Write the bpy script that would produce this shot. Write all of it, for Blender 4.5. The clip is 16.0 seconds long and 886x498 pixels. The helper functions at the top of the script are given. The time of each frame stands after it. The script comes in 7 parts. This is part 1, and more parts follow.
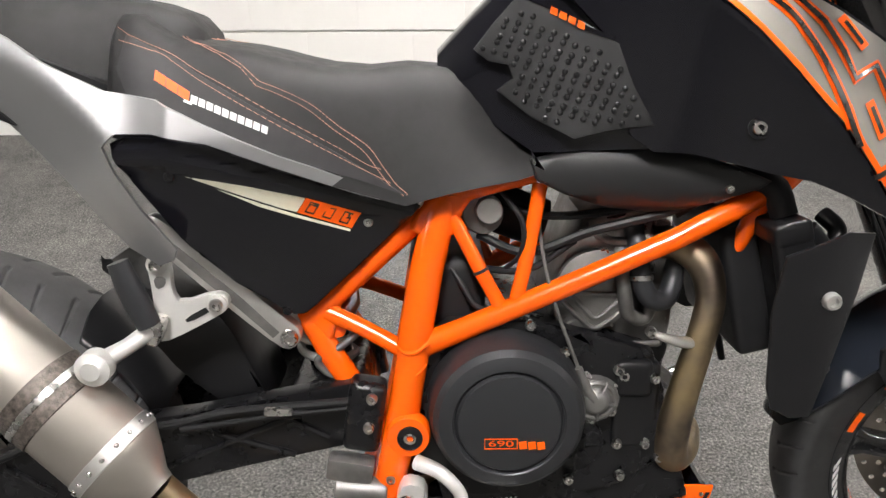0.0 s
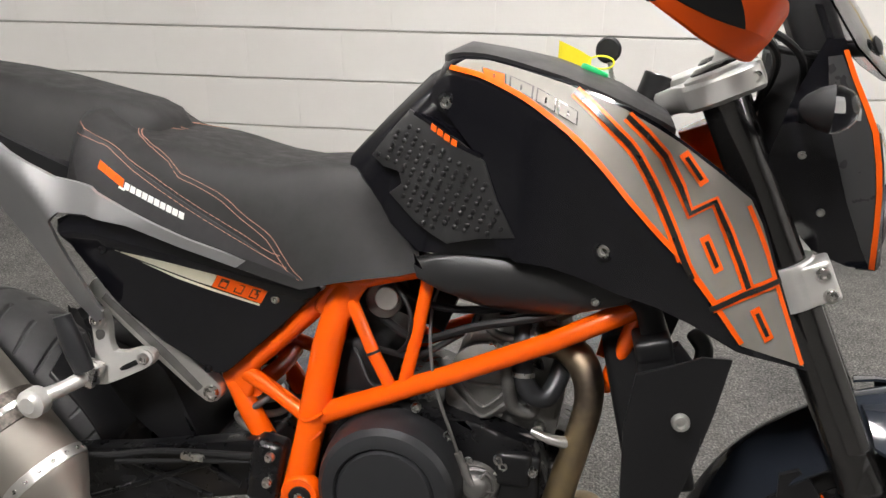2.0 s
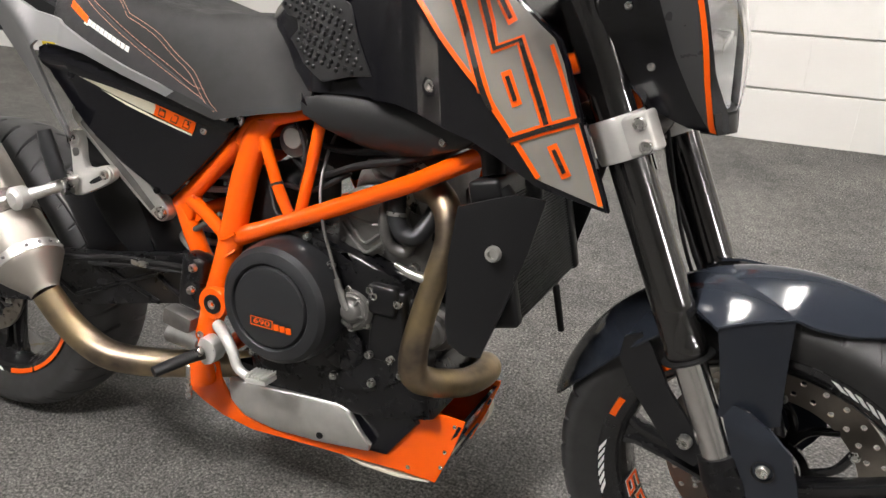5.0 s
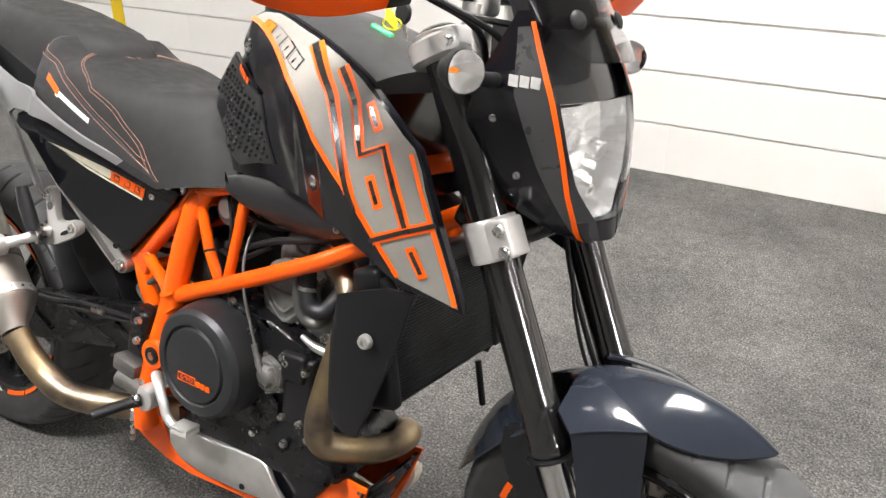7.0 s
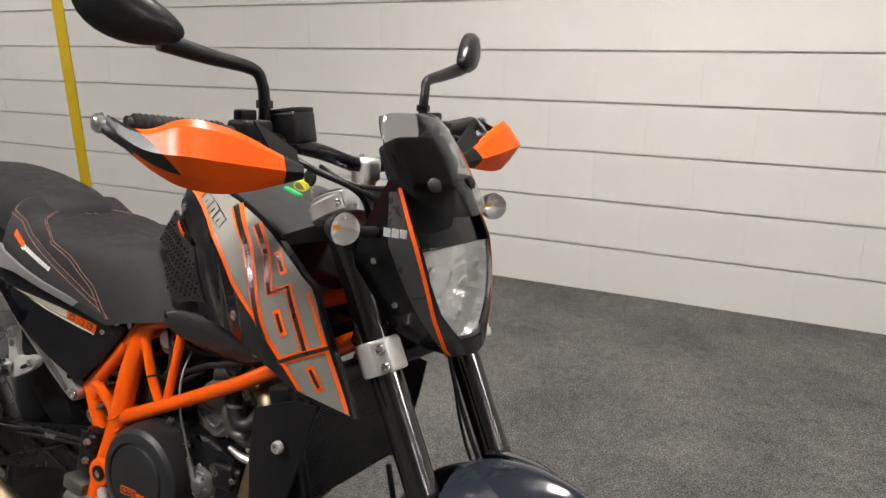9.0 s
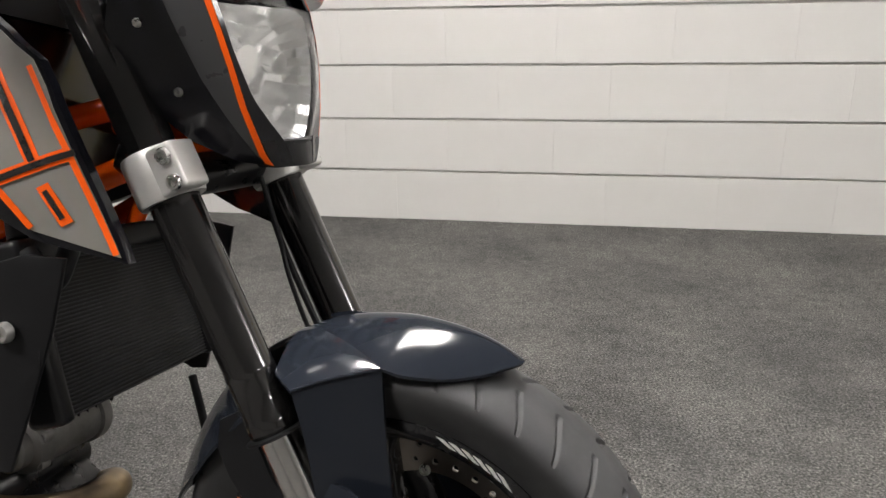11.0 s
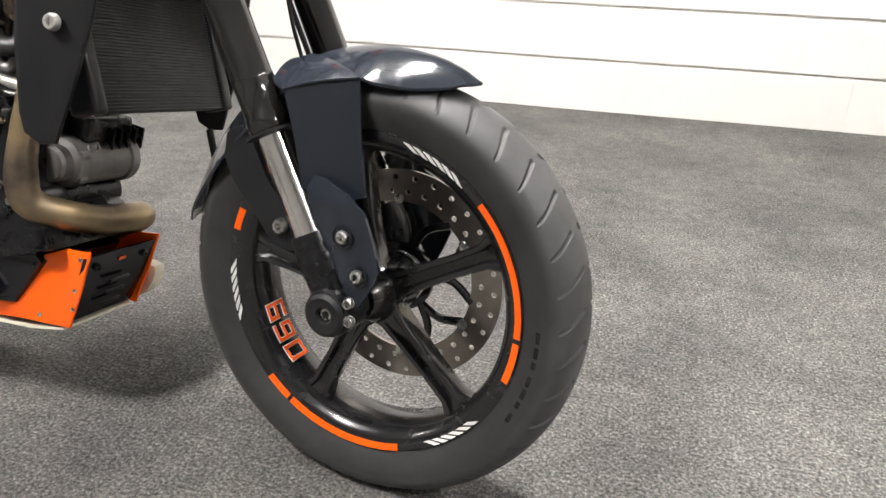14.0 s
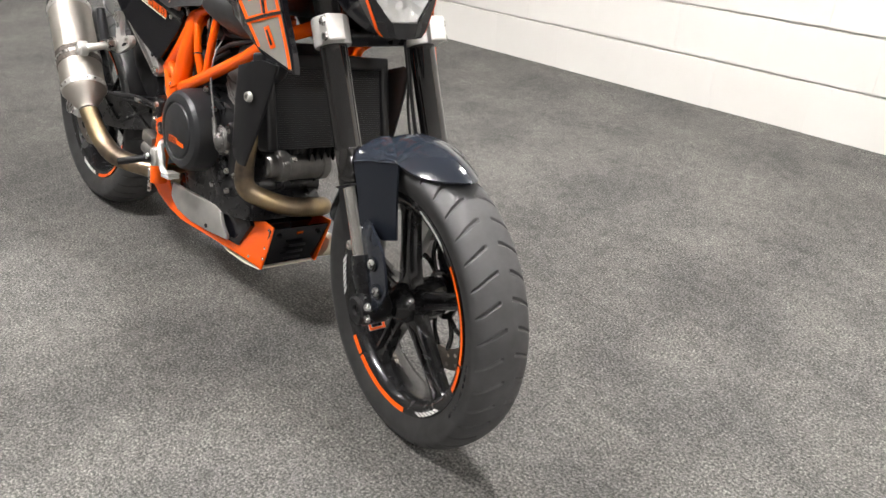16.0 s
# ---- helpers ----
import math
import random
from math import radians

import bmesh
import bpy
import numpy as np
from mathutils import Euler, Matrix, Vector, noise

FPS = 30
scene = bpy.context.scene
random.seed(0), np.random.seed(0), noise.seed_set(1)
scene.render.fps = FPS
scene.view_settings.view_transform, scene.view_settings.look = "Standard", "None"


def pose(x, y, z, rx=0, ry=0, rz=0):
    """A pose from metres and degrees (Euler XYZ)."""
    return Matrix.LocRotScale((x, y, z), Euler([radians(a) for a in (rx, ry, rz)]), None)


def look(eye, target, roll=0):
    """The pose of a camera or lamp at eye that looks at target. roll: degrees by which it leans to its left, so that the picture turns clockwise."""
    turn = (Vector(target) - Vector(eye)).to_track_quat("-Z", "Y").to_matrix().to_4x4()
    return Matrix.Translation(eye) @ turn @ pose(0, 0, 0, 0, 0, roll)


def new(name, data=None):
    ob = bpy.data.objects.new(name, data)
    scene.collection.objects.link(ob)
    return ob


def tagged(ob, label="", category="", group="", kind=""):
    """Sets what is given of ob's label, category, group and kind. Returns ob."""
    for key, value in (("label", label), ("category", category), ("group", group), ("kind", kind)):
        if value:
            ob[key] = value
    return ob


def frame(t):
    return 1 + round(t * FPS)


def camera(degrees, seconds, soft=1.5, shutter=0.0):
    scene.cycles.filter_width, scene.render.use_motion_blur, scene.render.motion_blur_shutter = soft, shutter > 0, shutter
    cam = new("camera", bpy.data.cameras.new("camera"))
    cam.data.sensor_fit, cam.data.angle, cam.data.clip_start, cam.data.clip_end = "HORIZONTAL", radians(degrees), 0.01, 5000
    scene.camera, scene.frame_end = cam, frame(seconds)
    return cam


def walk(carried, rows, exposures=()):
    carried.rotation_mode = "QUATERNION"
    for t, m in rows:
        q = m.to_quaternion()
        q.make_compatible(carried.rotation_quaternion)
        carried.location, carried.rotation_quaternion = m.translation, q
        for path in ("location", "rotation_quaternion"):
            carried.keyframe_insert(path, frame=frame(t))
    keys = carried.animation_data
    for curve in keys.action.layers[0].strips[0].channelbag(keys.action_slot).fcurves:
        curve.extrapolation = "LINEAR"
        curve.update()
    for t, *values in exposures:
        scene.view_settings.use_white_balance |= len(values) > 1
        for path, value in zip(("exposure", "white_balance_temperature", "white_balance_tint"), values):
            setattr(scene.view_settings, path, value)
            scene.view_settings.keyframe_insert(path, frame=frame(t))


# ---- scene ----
cam = camera(60.9, 16.0)
PATH = [
    (0, (0.492, -0.794, 1.086), (0.556, 0.984, 0.171), 0.1),
    (0.5, (0.51, -0.713, 1.177), (0.549, 1.042, 0.219), 0.6),
    (1, (0.604, -0.724, 1.197), (0.548, 1.056, 0.286), 0.6),
    (1.5, (0.726, -0.749, 1.194), (0.524, 1.039, 0.322), 0.2),
    (2, (0.803, -0.818, 1.191), (0.506, 0.972, 0.35), 0.0),
    (2.5, (0.865, -0.971, 1.185), (0.519, 0.827, 0.38), 0.1),
    (3, (0.958, -1.064, 1.203), (0.556, 0.735, 0.427), 0.3),
    (3.5, (1.122, -1.082, 1.195), (0.627, 0.69, 0.412), 0.3),
    (4, (1.212, -1.047, 1.143), (0.614, 0.678, 0.329), -0.1),
    (4.2, (1.218, -1.01, 1.113), (0.591, 0.695, 0.276), -0.2),
    (6.3, (1.339, -0.748, 1.08), (0.529, 0.774, 0.066), 0.2),
    (6.5, (1.383, -0.748, 1.112), (0.541, 0.775, 0.127), 0.3),
    (7, (1.469, -0.743, 1.194), (0.557, 0.798, 0.304), 0.1),
    (7.5, (1.511, -0.766, 1.252), (0.584, 0.821, 0.464), -0.6),
    (8, (1.559, -0.859, 1.288), (0.645, 0.784, 0.606), -0.8),
    (8.2, (1.586, -0.898, 1.303), (0.678, 0.761, 0.65), -0.9),
    (10.3, (1.743, -0.748, 1.164), (0.94, 0.989, 0.582), -1.3),
    (10.5, (1.684, -0.719, 1.107), (0.999, 1.061, 0.504), -1.5),
    (11, (1.513, -0.662, 0.952), (1.151, 1.197, 0.309), -1.2),
    (11.1, (1.489, -0.652, 0.923), (1.185, 1.212, 0.265), -1.2),
    (11.5, (1.429, -0.643, 0.814), (1.311, 1.234, 0.134), -0.8),
    (12, (1.398, -0.651, 0.723), (1.399, 1.21, -0.011), 0.0),
    (12.5, (1.405, -0.692, 0.71), (1.409, 1.152, -0.065), 1.0),
    (13, (1.449, -0.747, 0.726), (1.368, 1.09, -0.061), 1.5),
    (13.5, (1.529, -0.812, 0.747), (1.287, 1.01, -0.042), 1.8),
    (14, (1.639, -0.869, 0.776), (1.208, 0.907, -0.037), 1.8),
    (14.5, (1.743, -0.92, 0.813), (1.134, 0.78, -0.048), 1.1),
    (15, (1.887, -0.943, 0.881), (1.107, 0.636, -0.068), 0.5),
    (15.5, (2.123, -0.902, 1.022), (1.111, 0.521, 0.046), 0.4),
    (16, (2.268, -0.833, 1.117), (1.033, 0.405, 0.147), 1.4),
]
LAMP = 235.0
EXPOSURE = [(t, stops, kelvin, 10) for t, stops, kelvin in ((0.0, 0.2, 6520), (0.5, 0.24, 6380), (1.0, -0.1, 6500), (1.5, -0.22, 6500), (2.0, -0.25, 6550), (3.5, -0.23, 6600), (4.0, -0.13, 6620), (6.0, 0.2, 6500), (6.5, 0.34, 6420), (7.0, 0.35, 6480), (7.5, -0.35, 7150), (8.0, -0.55, 6920), (10.5, -0.62, 6600), (11.5, -0.24, 6480), (12.0, -0.04, 6500), (12.5, 0.15, 6550), (13.0, 0.50, 6550), (14.0, 0.50, 6530), (15.0, 0.40, 6530), (16.0, 0.33, 6530))]
walk(cam, [(t, look(eye, target, roll)) for t, eye, target, roll in PATH], EXPOSURE)

# ---- world, lights ----
world = bpy.data.worlds.new("world")
scene.world = world
world.use_nodes = True
world.node_tree.nodes["Background"].inputs[0].default_value = (0.9, 0.92, 1.0, 1)
world.node_tree.nodes["Background"].inputs[1].default_value = 0.05


# ---- materials ----
class Mat:
    """A node material with a Principled shader and short ways to add texture to it."""

    def __init__(self, name, color, rough=0.5, metal=0.0, coat=0.0, spec=0.5):
        self.m = bpy.data.materials.new(name)
        self.m.use_nodes = True
        self.t = self.m.node_tree
        self.p = self.t.nodes["Principled BSDF"]
        self.set("Base Color", (*color, 1)).set("Roughness", rough).set("Metallic", metal)
        self.set("Coat Weight", coat).set("Specular IOR Level", spec).set("Coat Roughness", 0.05)
        self.color, self.rough = color, rough
        self.co = self.t.nodes.new("ShaderNodeTexCoord").outputs["Object"]
        self.height = None

    def set(self, key, value):
        self.p.inputs[key].default_value = value
        return self

    def link(self, a, b):
        self.t.links.new(a, b)

    def noise(self, scale, detail=3.0, rough=0.6, stretch=None):
        n = self.t.nodes.new("ShaderNodeTexNoise")
        n.inputs["Scale"].default_value, n.inputs["Detail"].default_value, n.inputs["Roughness"].default_value = scale, detail, rough
        if stretch:
            mp = self.t.nodes.new("ShaderNodeMapping")
            mp.inputs["Scale"].default_value = stretch
            self.link(self.co, mp.inputs[0])
            self.link(mp.outputs[0], n.inputs["Vector"])
        else:
            self.link(self.co, n.inputs["Vector"])
        return n.outputs["Fac"]

    def ramp(self, fac, stops):
        r = self.t.nodes.new("ShaderNodeValToRGB")
        e = r.color_ramp.elements
        while len(e) < len(stops):
            e.new(0.5)
        for s, (pos, c) in zip(e, stops):
            s.position, s.color = pos, (*c, 1) if len(c) == 3 else c
        self.link(fac, r.inputs[0])
        return r.outputs[0]

    def mix(self, a, b, fac, mode="MIX"):
        n = self.t.nodes.new("ShaderNodeMix")
        n.data_type, n.blend_type = "RGBA", mode
        for key, v in ((6, a), (7, b), (0, fac)):
            if hasattr(v, "links"):
                self.link(v, n.inputs[key])
            else:
                n.inputs[key].default_value = (*v, 1) if isinstance(v, tuple) else v
        return n.outputs[2]

    def colour(self, out):
        self.link(out, self.p.inputs["Base Color"])
        return self

    def vary(self, scale, amount, detail=4.0, stretch=None):
        """Lightens and darkens the base colour by a soft noise."""
        c = self.color
        lo, hi = tuple(v * (1 - amount) for v in c), tuple(min(1, v * (1 + amount)) for v in c)
        return self.colour(self.ramp(self.noise(scale, detail, 0.6, stretch), [(0.3, lo), (0.7, hi)]))

    def gloss(self, scale, lo, hi, stretch=None, detail=4.0):
        r = self.ramp(self.noise(scale, detail, 0.6, stretch), [(0.3, (lo,) * 3), (0.7, (hi,) * 3)])
        self.link(r, self.p.inputs["Roughness"])
        return self

    def bump(self, fac, strength=0.2, distance=0.002):
        b = self.t.nodes.new("ShaderNodeBump")
        b.inputs["Strength"].default_value, b.inputs["Distance"].default_value = strength, distance
        self.link(fac, b.inputs["Height"])
        if self.height is not None:
            self.link(self.height, b.inputs["Normal"])
        self.height = b.outputs[0]
        self.link(self.height, self.p.inputs["Normal"])
        return self

    def grain(self, scale, strength=0.2, distance=0.001, stretch=None):
        return self.bump(self.noise(scale, 4.0, 0.6, stretch), strength, distance)


def emitter(name, color, strength):
    m = Mat(name, color)
    m.set("Emission Color", (*color, 1)).set("Emission Strength", strength)
    return m.m


ORANGE = Mat("orange_powder_coat", (0.90, 0.108, 0.002), 0.20, 0, 0.15, 0.45).vary(3, 0.03).m
ORANGE_PLASTIC = Mat("orange_plastic", (0.80, 0.088, 0.002), 0.38, 0, 0.0, 0.3).vary(14, 0.06).gloss(30, 0.32, 0.46).m
BLACK_GLOSS = Mat("gloss_black_paint", (0.005, 0.005, 0.007), 0.12, 0, 0.0, 0.5).gloss(12, 0.10, 0.18).m
BLACK_SATIN = Mat("satin_black_plastic", (0.008, 0.008, 0.009), 0.34, spec=0.35).gloss(25, 0.28, 0.42).grain(600, 0.08, 0.0004).m
BLACK_MATT = Mat("matt_black_plastic", (0.009, 0.009, 0.010), 0.55, spec=0.3).gloss(30, 0.48, 0.64).grain(900, 0.15, 0.0004).m
BLACK_METAL = Mat("black_coated_metal", (0.006, 0.006, 0.007), 0.28, 0.0, spec=0.38).gloss(40, 0.22, 0.38).grain(300, 0.1, 0.0006).m
BLUE_BLACK = Mat("dark_blue_black_metallic_paint", (0.015, 0.018, 0.025), 0.12, 0.0, 0.0, 0.5).gloss(14, 0.09, 0.15).m
GREY_COVER = Mat("dark_grey_cast_cover", (0.026, 0.027, 0.030), 0.42, 0.3).gloss(40, 0.36, 0.5).grain(700, 0.18, 0.0005).m
CAST = Mat("grey_cast_alloy", (0.185, 0.18, 0.174), 0.40, 0.7).vary(18, 0.3).gloss(30, 0.36, 0.58).grain(420, 0.35, 0.0008).m
ALLOY = Mat("bare_alloy", (0.66, 0.65, 0.63), 0.34, 0.9).vary(30, 0.1).gloss(60, 0.28, 0.44).grain(500, 0.08, 0.0005).m
ALLOY_WHITE = Mat("silver_lacquered_alloy", (0.70, 0.69, 0.67), 0.38, 0.55).vary(30, 0.06).grain(500, 0.1, 0.0005).m
CHROME = Mat("polished_stanchion", (0.74, 0.73, 0.71), 0.16, 1.0).gloss(200, 0.1, 0.26, (1, 1, 12)).m
STEEL = Mat("zinc_steel", (0.60, 0.59, 0.57), 0.28, 1.0).gloss(90, 0.2, 0.38).m
TITAN = Mat("brushed_steel_silencer", (0.43, 0.40, 0.36), 0.46, 0.9).vary(5, 0.1).gloss(8, 0.42, 0.54).grain(120, 0.1, 0.0004, (1, 14, 14)).m
PIPE_M = Mat("heat_tinted_pipe", (0.42, 0.35, 0.26), 0.33, 1.0)
PIPE_M.colour(PIPE_M.ramp(PIPE_M.noise(9, 4, 0.6), [(0.30, (0.13, 0.105, 0.09)), (0.48, (0.30, 0.235, 0.16)), (0.62, (0.42, 0.32, 0.18)), (0.78, (0.27, 0.24, 0.21))]))
PIPE_M = PIPE_M.gloss(25, 0.32, 0.52).m
SILVER_PAINT = Mat("silver_metallic_paint", (0.30, 0.30, 0.305), 0.40, 0.7, 0.15).grain(2500, 0.06, 0.0002).gloss(10, 0.36, 0.46).m
VINYL = Mat("dark_grey_seat_vinyl", (0.0155, 0.015, 0.0155), 0.58, spec=0.25).vary(7, 0.14).gloss(50, 0.5, 0.68).grain(1300, 0.4, 0.0006).grain(9, 0.1, 0.004).m
VINYL_SIDE = Mat("black_seat_side_vinyl", (0.013, 0.012, 0.014), 0.62).gloss(50, 0.55, 0.7).grain(1500, 0.4, 0.0006).m
THREAD = Mat("orange_thread", (0.50, 0.24, 0.17), 0.7).m
RUBBER = Mat("tyre_rubber", (0.03, 0.03, 0.031), 0.66)
turn = RUBBER.t.nodes.new("ShaderNodeSeparateXYZ")
RUBBER.link(RUBBER.co, turn.inputs[0])
far = RUBBER.t.nodes.new("ShaderNodeCombineXYZ")
RUBBER.link(turn.outputs[0], far.inputs[0])
RUBBER.link(turn.outputs[2], far.inputs[2])
size = RUBBER.t.nodes.new("ShaderNodeVectorMath")
size.operation = "LENGTH"
RUBBER.link(far.outputs[0], size.inputs[0])
worn = RUBBER.ramp(size.outputs["Value"], [(0.262, (0.020, 0.020, 0.0205)), (0.282, (0.052, 0.052, 0.054))])
RUBBER.colour(RUBBER.mix(worn, RUBBER.ramp(RUBBER.noise(20, 4.0, 0.6), [(0.3, (0.78,) * 3), (0.7, (1.2,) * 3)]), 1.0, "MULTIPLY"))
RUBBER = RUBBER.gloss(14, 0.52, 0.76).grain(500, 0.3, 0.0006).m
PAD_M = Mat("grip_pad_rubber", (0.017, 0.017, 0.018), 0.38, spec=0.5).gloss(30, 0.32, 0.46).grain(900, 0.2, 0.0004).m
DECAL_GREY = Mat("grey_decal_film", (0.200, 0.191, 0.176), 0.58, 0.0, 0.0, 0.10).vary(9, 0.13).gloss(9, 0.50, 0.64).m
DECAL_ORANGE = Mat("orange_decal_film", (0.86, 0.108, 0.003), 0.40, 0, 0.0, 0.3).vary(30, 0.04).m
DECAL_BLACK = Mat("black_decal_film", (0.014, 0.012, 0.011), 0.28, 0, 0.5).gloss(30, 0.22, 0.34).m
DECAL_WHITE = Mat("white_decal_film", (0.72, 0.72, 0.70), 0.35, 0, 0.3).vary(40, 0.05).m
DECAL_CREAM = Mat("cream_decal_film", (0.66, 0.63, 0.50), 0.4, 0, 0.3).vary(40, 0.05).m
RIM_M = Mat("black_rim_paint", (0.010, 0.010, 0.011), 0.22, 0.1, 0.4).gloss(30, 0.18, 0.3).m
DISC_M = Mat("brake_disc_steel", (0.30, 0.27, 0.24), 0.36, 1.0).vary(14, 0.2).gloss(30, 0.28, 0.46).m
YELLOW = Mat("yellow_tag_plastic", (0.78, 0.66, 0.02), 0.4).vary(40, 0.05).m
GREEN = Mat("green_plastic", (0.02, 0.42, 0.14), 0.35).m
LENS = Mat("clear_lens", (0.97, 0.97, 0.97), 0.04)
LENS.set("Transmission Weight", 1.0).set("IOR", 1.14)
LENS = LENS.m
SMOKE = Mat("smoked_screen", (0.50, 0.50, 0.51), 0.03)
SMOKE.set("Transmission Weight", 1.0).set("IOR", 1.35)
SMOKE = SMOKE.m
REFLECTOR = Mat("lamp_reflector", (0.92, 0.92, 0.91), 0.16, 0.8).grain(60, 0.3, 0.002).m
COVER_M = Mat("satin_tank_cover", (0.020, 0.020, 0.021), 0.40, spec=0.4).gloss(25, 0.34, 0.46).grain(700, 0.1, 0.0004).m
MIRROR_GLASS = Mat("mirror_silver", (0.85, 0.86, 0.87), 0.02, 1.0).m
AMBER = Mat("amber_bulb", (0.85, 0.28, 0.03), 0.25).m
FOIL = Mat("woven_heat_wrap", (0.10, 0.085, 0.075), 0.5, 0.6)
FOIL = FOIL.vary(160, 0.7).grain(300, 0.8, 0.001).m

CARPET = Mat("grey_carpet", (0.12, 0.12, 0.12), 0.95, spec=0.15)
speck = CARPET.ramp(CARPET.noise(170, 4.0, 0.8), [(0.35, (0.026, 0.026, 0.027)), (0.45, (0.070, 0.069, 0.067)), (0.55, (0.130, 0.127, 0.122)), (0.66, (0.27, 0.262, 0.252))])
patch = CARPET.ramp(CARPET.noise(2.6, 5, 0.65), [(0.34, (0.72, 0.72, 0.725)), (0.50, (0.96, 0.955, 0.945)), (0.68, (1.22, 1.21, 1.185))])
fluff = CARPET.ramp(CARPET.noise(30, 4, 0.7), [(0.32, (0.78,) * 3), (0.68, (1.22,) * 3)])
CARPET.colour(CARPET.mix(CARPET.mix(speck, patch, 1.0, "MULTIPLY"), fluff, 1.0, "MULTIPLY"))
CARPET = CARPET.grain(150, 0.40, 0.004).grain(40, 0.18, 0.004).m
VINYL_FLOOR = Mat("pale_grey_vinyl_floor", (0.36, 0.36, 0.37), 0.4).vary(12, 0.08).gloss(8, 0.32, 0.5).m

WALL_M = Mat("white_painted_block", (0.80, 0.785, 0.76), 0.62)
stain = WALL_M.ramp(WALL_M.noise(0.9, 5, 0.62), [(0.28, (0.90, 0.89, 0.88)), (0.60, (1.0, 1.0, 1.0))])
scuff = WALL_M.ramp(WALL_M.noise(7, 6, 0.7), [(0.24, (0.86, 0.85, 0.84)), (0.36, (1.0, 1.0, 1.0))])
tone = WALL_M.ramp(WALL_M.t.nodes.new("ShaderNodeObjectInfo").outputs["Random"], [(0.0, (0.705, 0.690, 0.668)), (1.0, (0.725, 0.710, 0.688))])
WALL_M.colour(WALL_M.mix(WALL_M.mix(tone, stain, 1.0, "MULTIPLY"), scuff, 1.0, "MULTIPLY"))
WALL_M = WALL_M.grain(45, 0.25, 0.003).grain(5, 0.25, 0.008).gloss(5, 0.5, 0.7).m
# joint colour set darker than the blocks to deepen the shadow line
MORTAR = Mat("darkened_joint", (0.56, 0.55, 0.53), 0.7).vary(20, 0.12).grain(80, 0.4, 0.003).m
YELLOW_PAINT = Mat("yellow_wall_paint", (0.62, 0.43, 0.01), 0.5).vary(6, 0.1).gloss(12, 0.42, 0.6).grain(45, 0.2, 0.003).m
DARK_WALL = Mat("unseen_wall_grey", (0.27, 0.265, 0.255), 0.7).vary(1.5, 0.12).grain(60, 0.2, 0.002).m
FORK_M = Mat("dark_anodised_fork_tube", (0.085, 0.083, 0.083), 0.13, 0.9).gloss(60, 0.10, 0.17, (1, 1, 0.1)).m
PLASTER = Mat("unseen_ceiling_grey", (0.34, 0.34, 0.335), 0.8).vary(2, 0.04).grain(90, 0.2, 0.002).m
FIXTURE = Mat("white_enamel", (0.8, 0.8, 0.8), 0.4).vary(4, 0.03).m
DIM_GLOW = emitter("added_lamp_diffuser", (1.0, 0.968, 0.935), LAMP * 0.50)
HALF_GLOW = emitter("half_bright_lamp_diffuser", (1.0, 0.968, 0.935), LAMP * 0.95)
FULL_GLOW = emitter("bright_lamp_diffuser", (1.0, 0.968, 0.935), LAMP * 0.90)
BADGE_M = Mat("dull_silver_badge", (0.42, 0.42, 0.41), 0.45, 0.3).vary(60, 0.25).m
# grey for a reflection on the cowl's bevel, put in as colour
GREY_SHEEN = Mat("dark_grey_sheen", (0.045, 0.045, 0.047), 0.30, 0.2, 0.3).gloss(20, 0.24, 0.36).m


# ---- mesh helpers ----
from mathutils.bvhtree import BVHTree


def put(name, bm, mat, parent=None, label="", smooth=40, m=None):
    """Links a bmesh as one mesh object."""
    bmesh.ops.recalc_face_normals(bm, faces=bm.faces)
    me = bpy.data.meshes.new(name)
    bm.to_mesh(me)
    bm.free()
    me.materials.append(mat)
    if smooth:
        me.shade_smooth()
        me.set_sharp_from_angle(angle=radians(smooth))
    ob = new(name, me)
    if parent is not None:
        ob.parent = parent
    if m is not None:
        ob.matrix_local = m
    if label:
        tagged(ob, label)
    return ob


part = put


def spline(pts, per=6):
    """Catmull-Rom through the points."""
    p = [Vector(q) for q in pts]
    if len(p) < 3:
        return p
    out = []
    q = [2 * p[0] - p[1]] + p + [2 * p[-1] - p[-2]]
    for i in range(1, len(q) - 2):
        a, b, c, d = q[i - 1:i + 3]
        for k in range(per):
            t = k / per
            out.append(0.5 * ((2 * b) + (c - a) * t + (2 * a - 5 * b + 4 * c - d) * t * t + (3 * b - 3 * c + d - a) * t ** 3))
    return out + [p[-1]]


def add_tube(bm, pts, r, n=14, per=6, flat=(1.0, 1.0), caps=True):
    """A round bar along a path; r may be a list, one radius for each given point."""
    path = spline(pts, per)
    if isinstance(r, (int, float)):
        radii = [r] * len(path)
    else:
        radii = list(np.interp(np.linspace(0, len(r) - 1, len(path)), range(len(r)), r))
    rings, up = [], None
    for i, c in enumerate(path):
        d = (path[min(i + 1, len(path) - 1)] - path[max(i - 1, 0)]).normalized()
        if up is None:
            up = Vector((0, 1, 0)) if abs(d.y) < 0.9 else Vector((0, 0, 1))
        u = (up - d * up.dot(d)).normalized()
        up = u
        v = d.cross(u)
        rings.append([bm.verts.new(c + (u * math.cos(a) * flat[0] + v * math.sin(a) * flat[1]) * radii[i]) for a in [2 * math.pi * k / n for k in range(n)]])
    for a, b in zip(rings, rings[1:]):
        for k in range(n):
            bm.faces.new((a[k], a[(k + 1) % n], b[(k + 1) % n], b[k]))
    if caps:
        bm.faces.new(rings[0][::-1])
        bm.faces.new(rings[-1])
    return bm


def tube(pts, r, n=14, per=6, flat=(1.0, 1.0)):
    return add_tube(bmesh.new(), pts, r, n, per, flat)


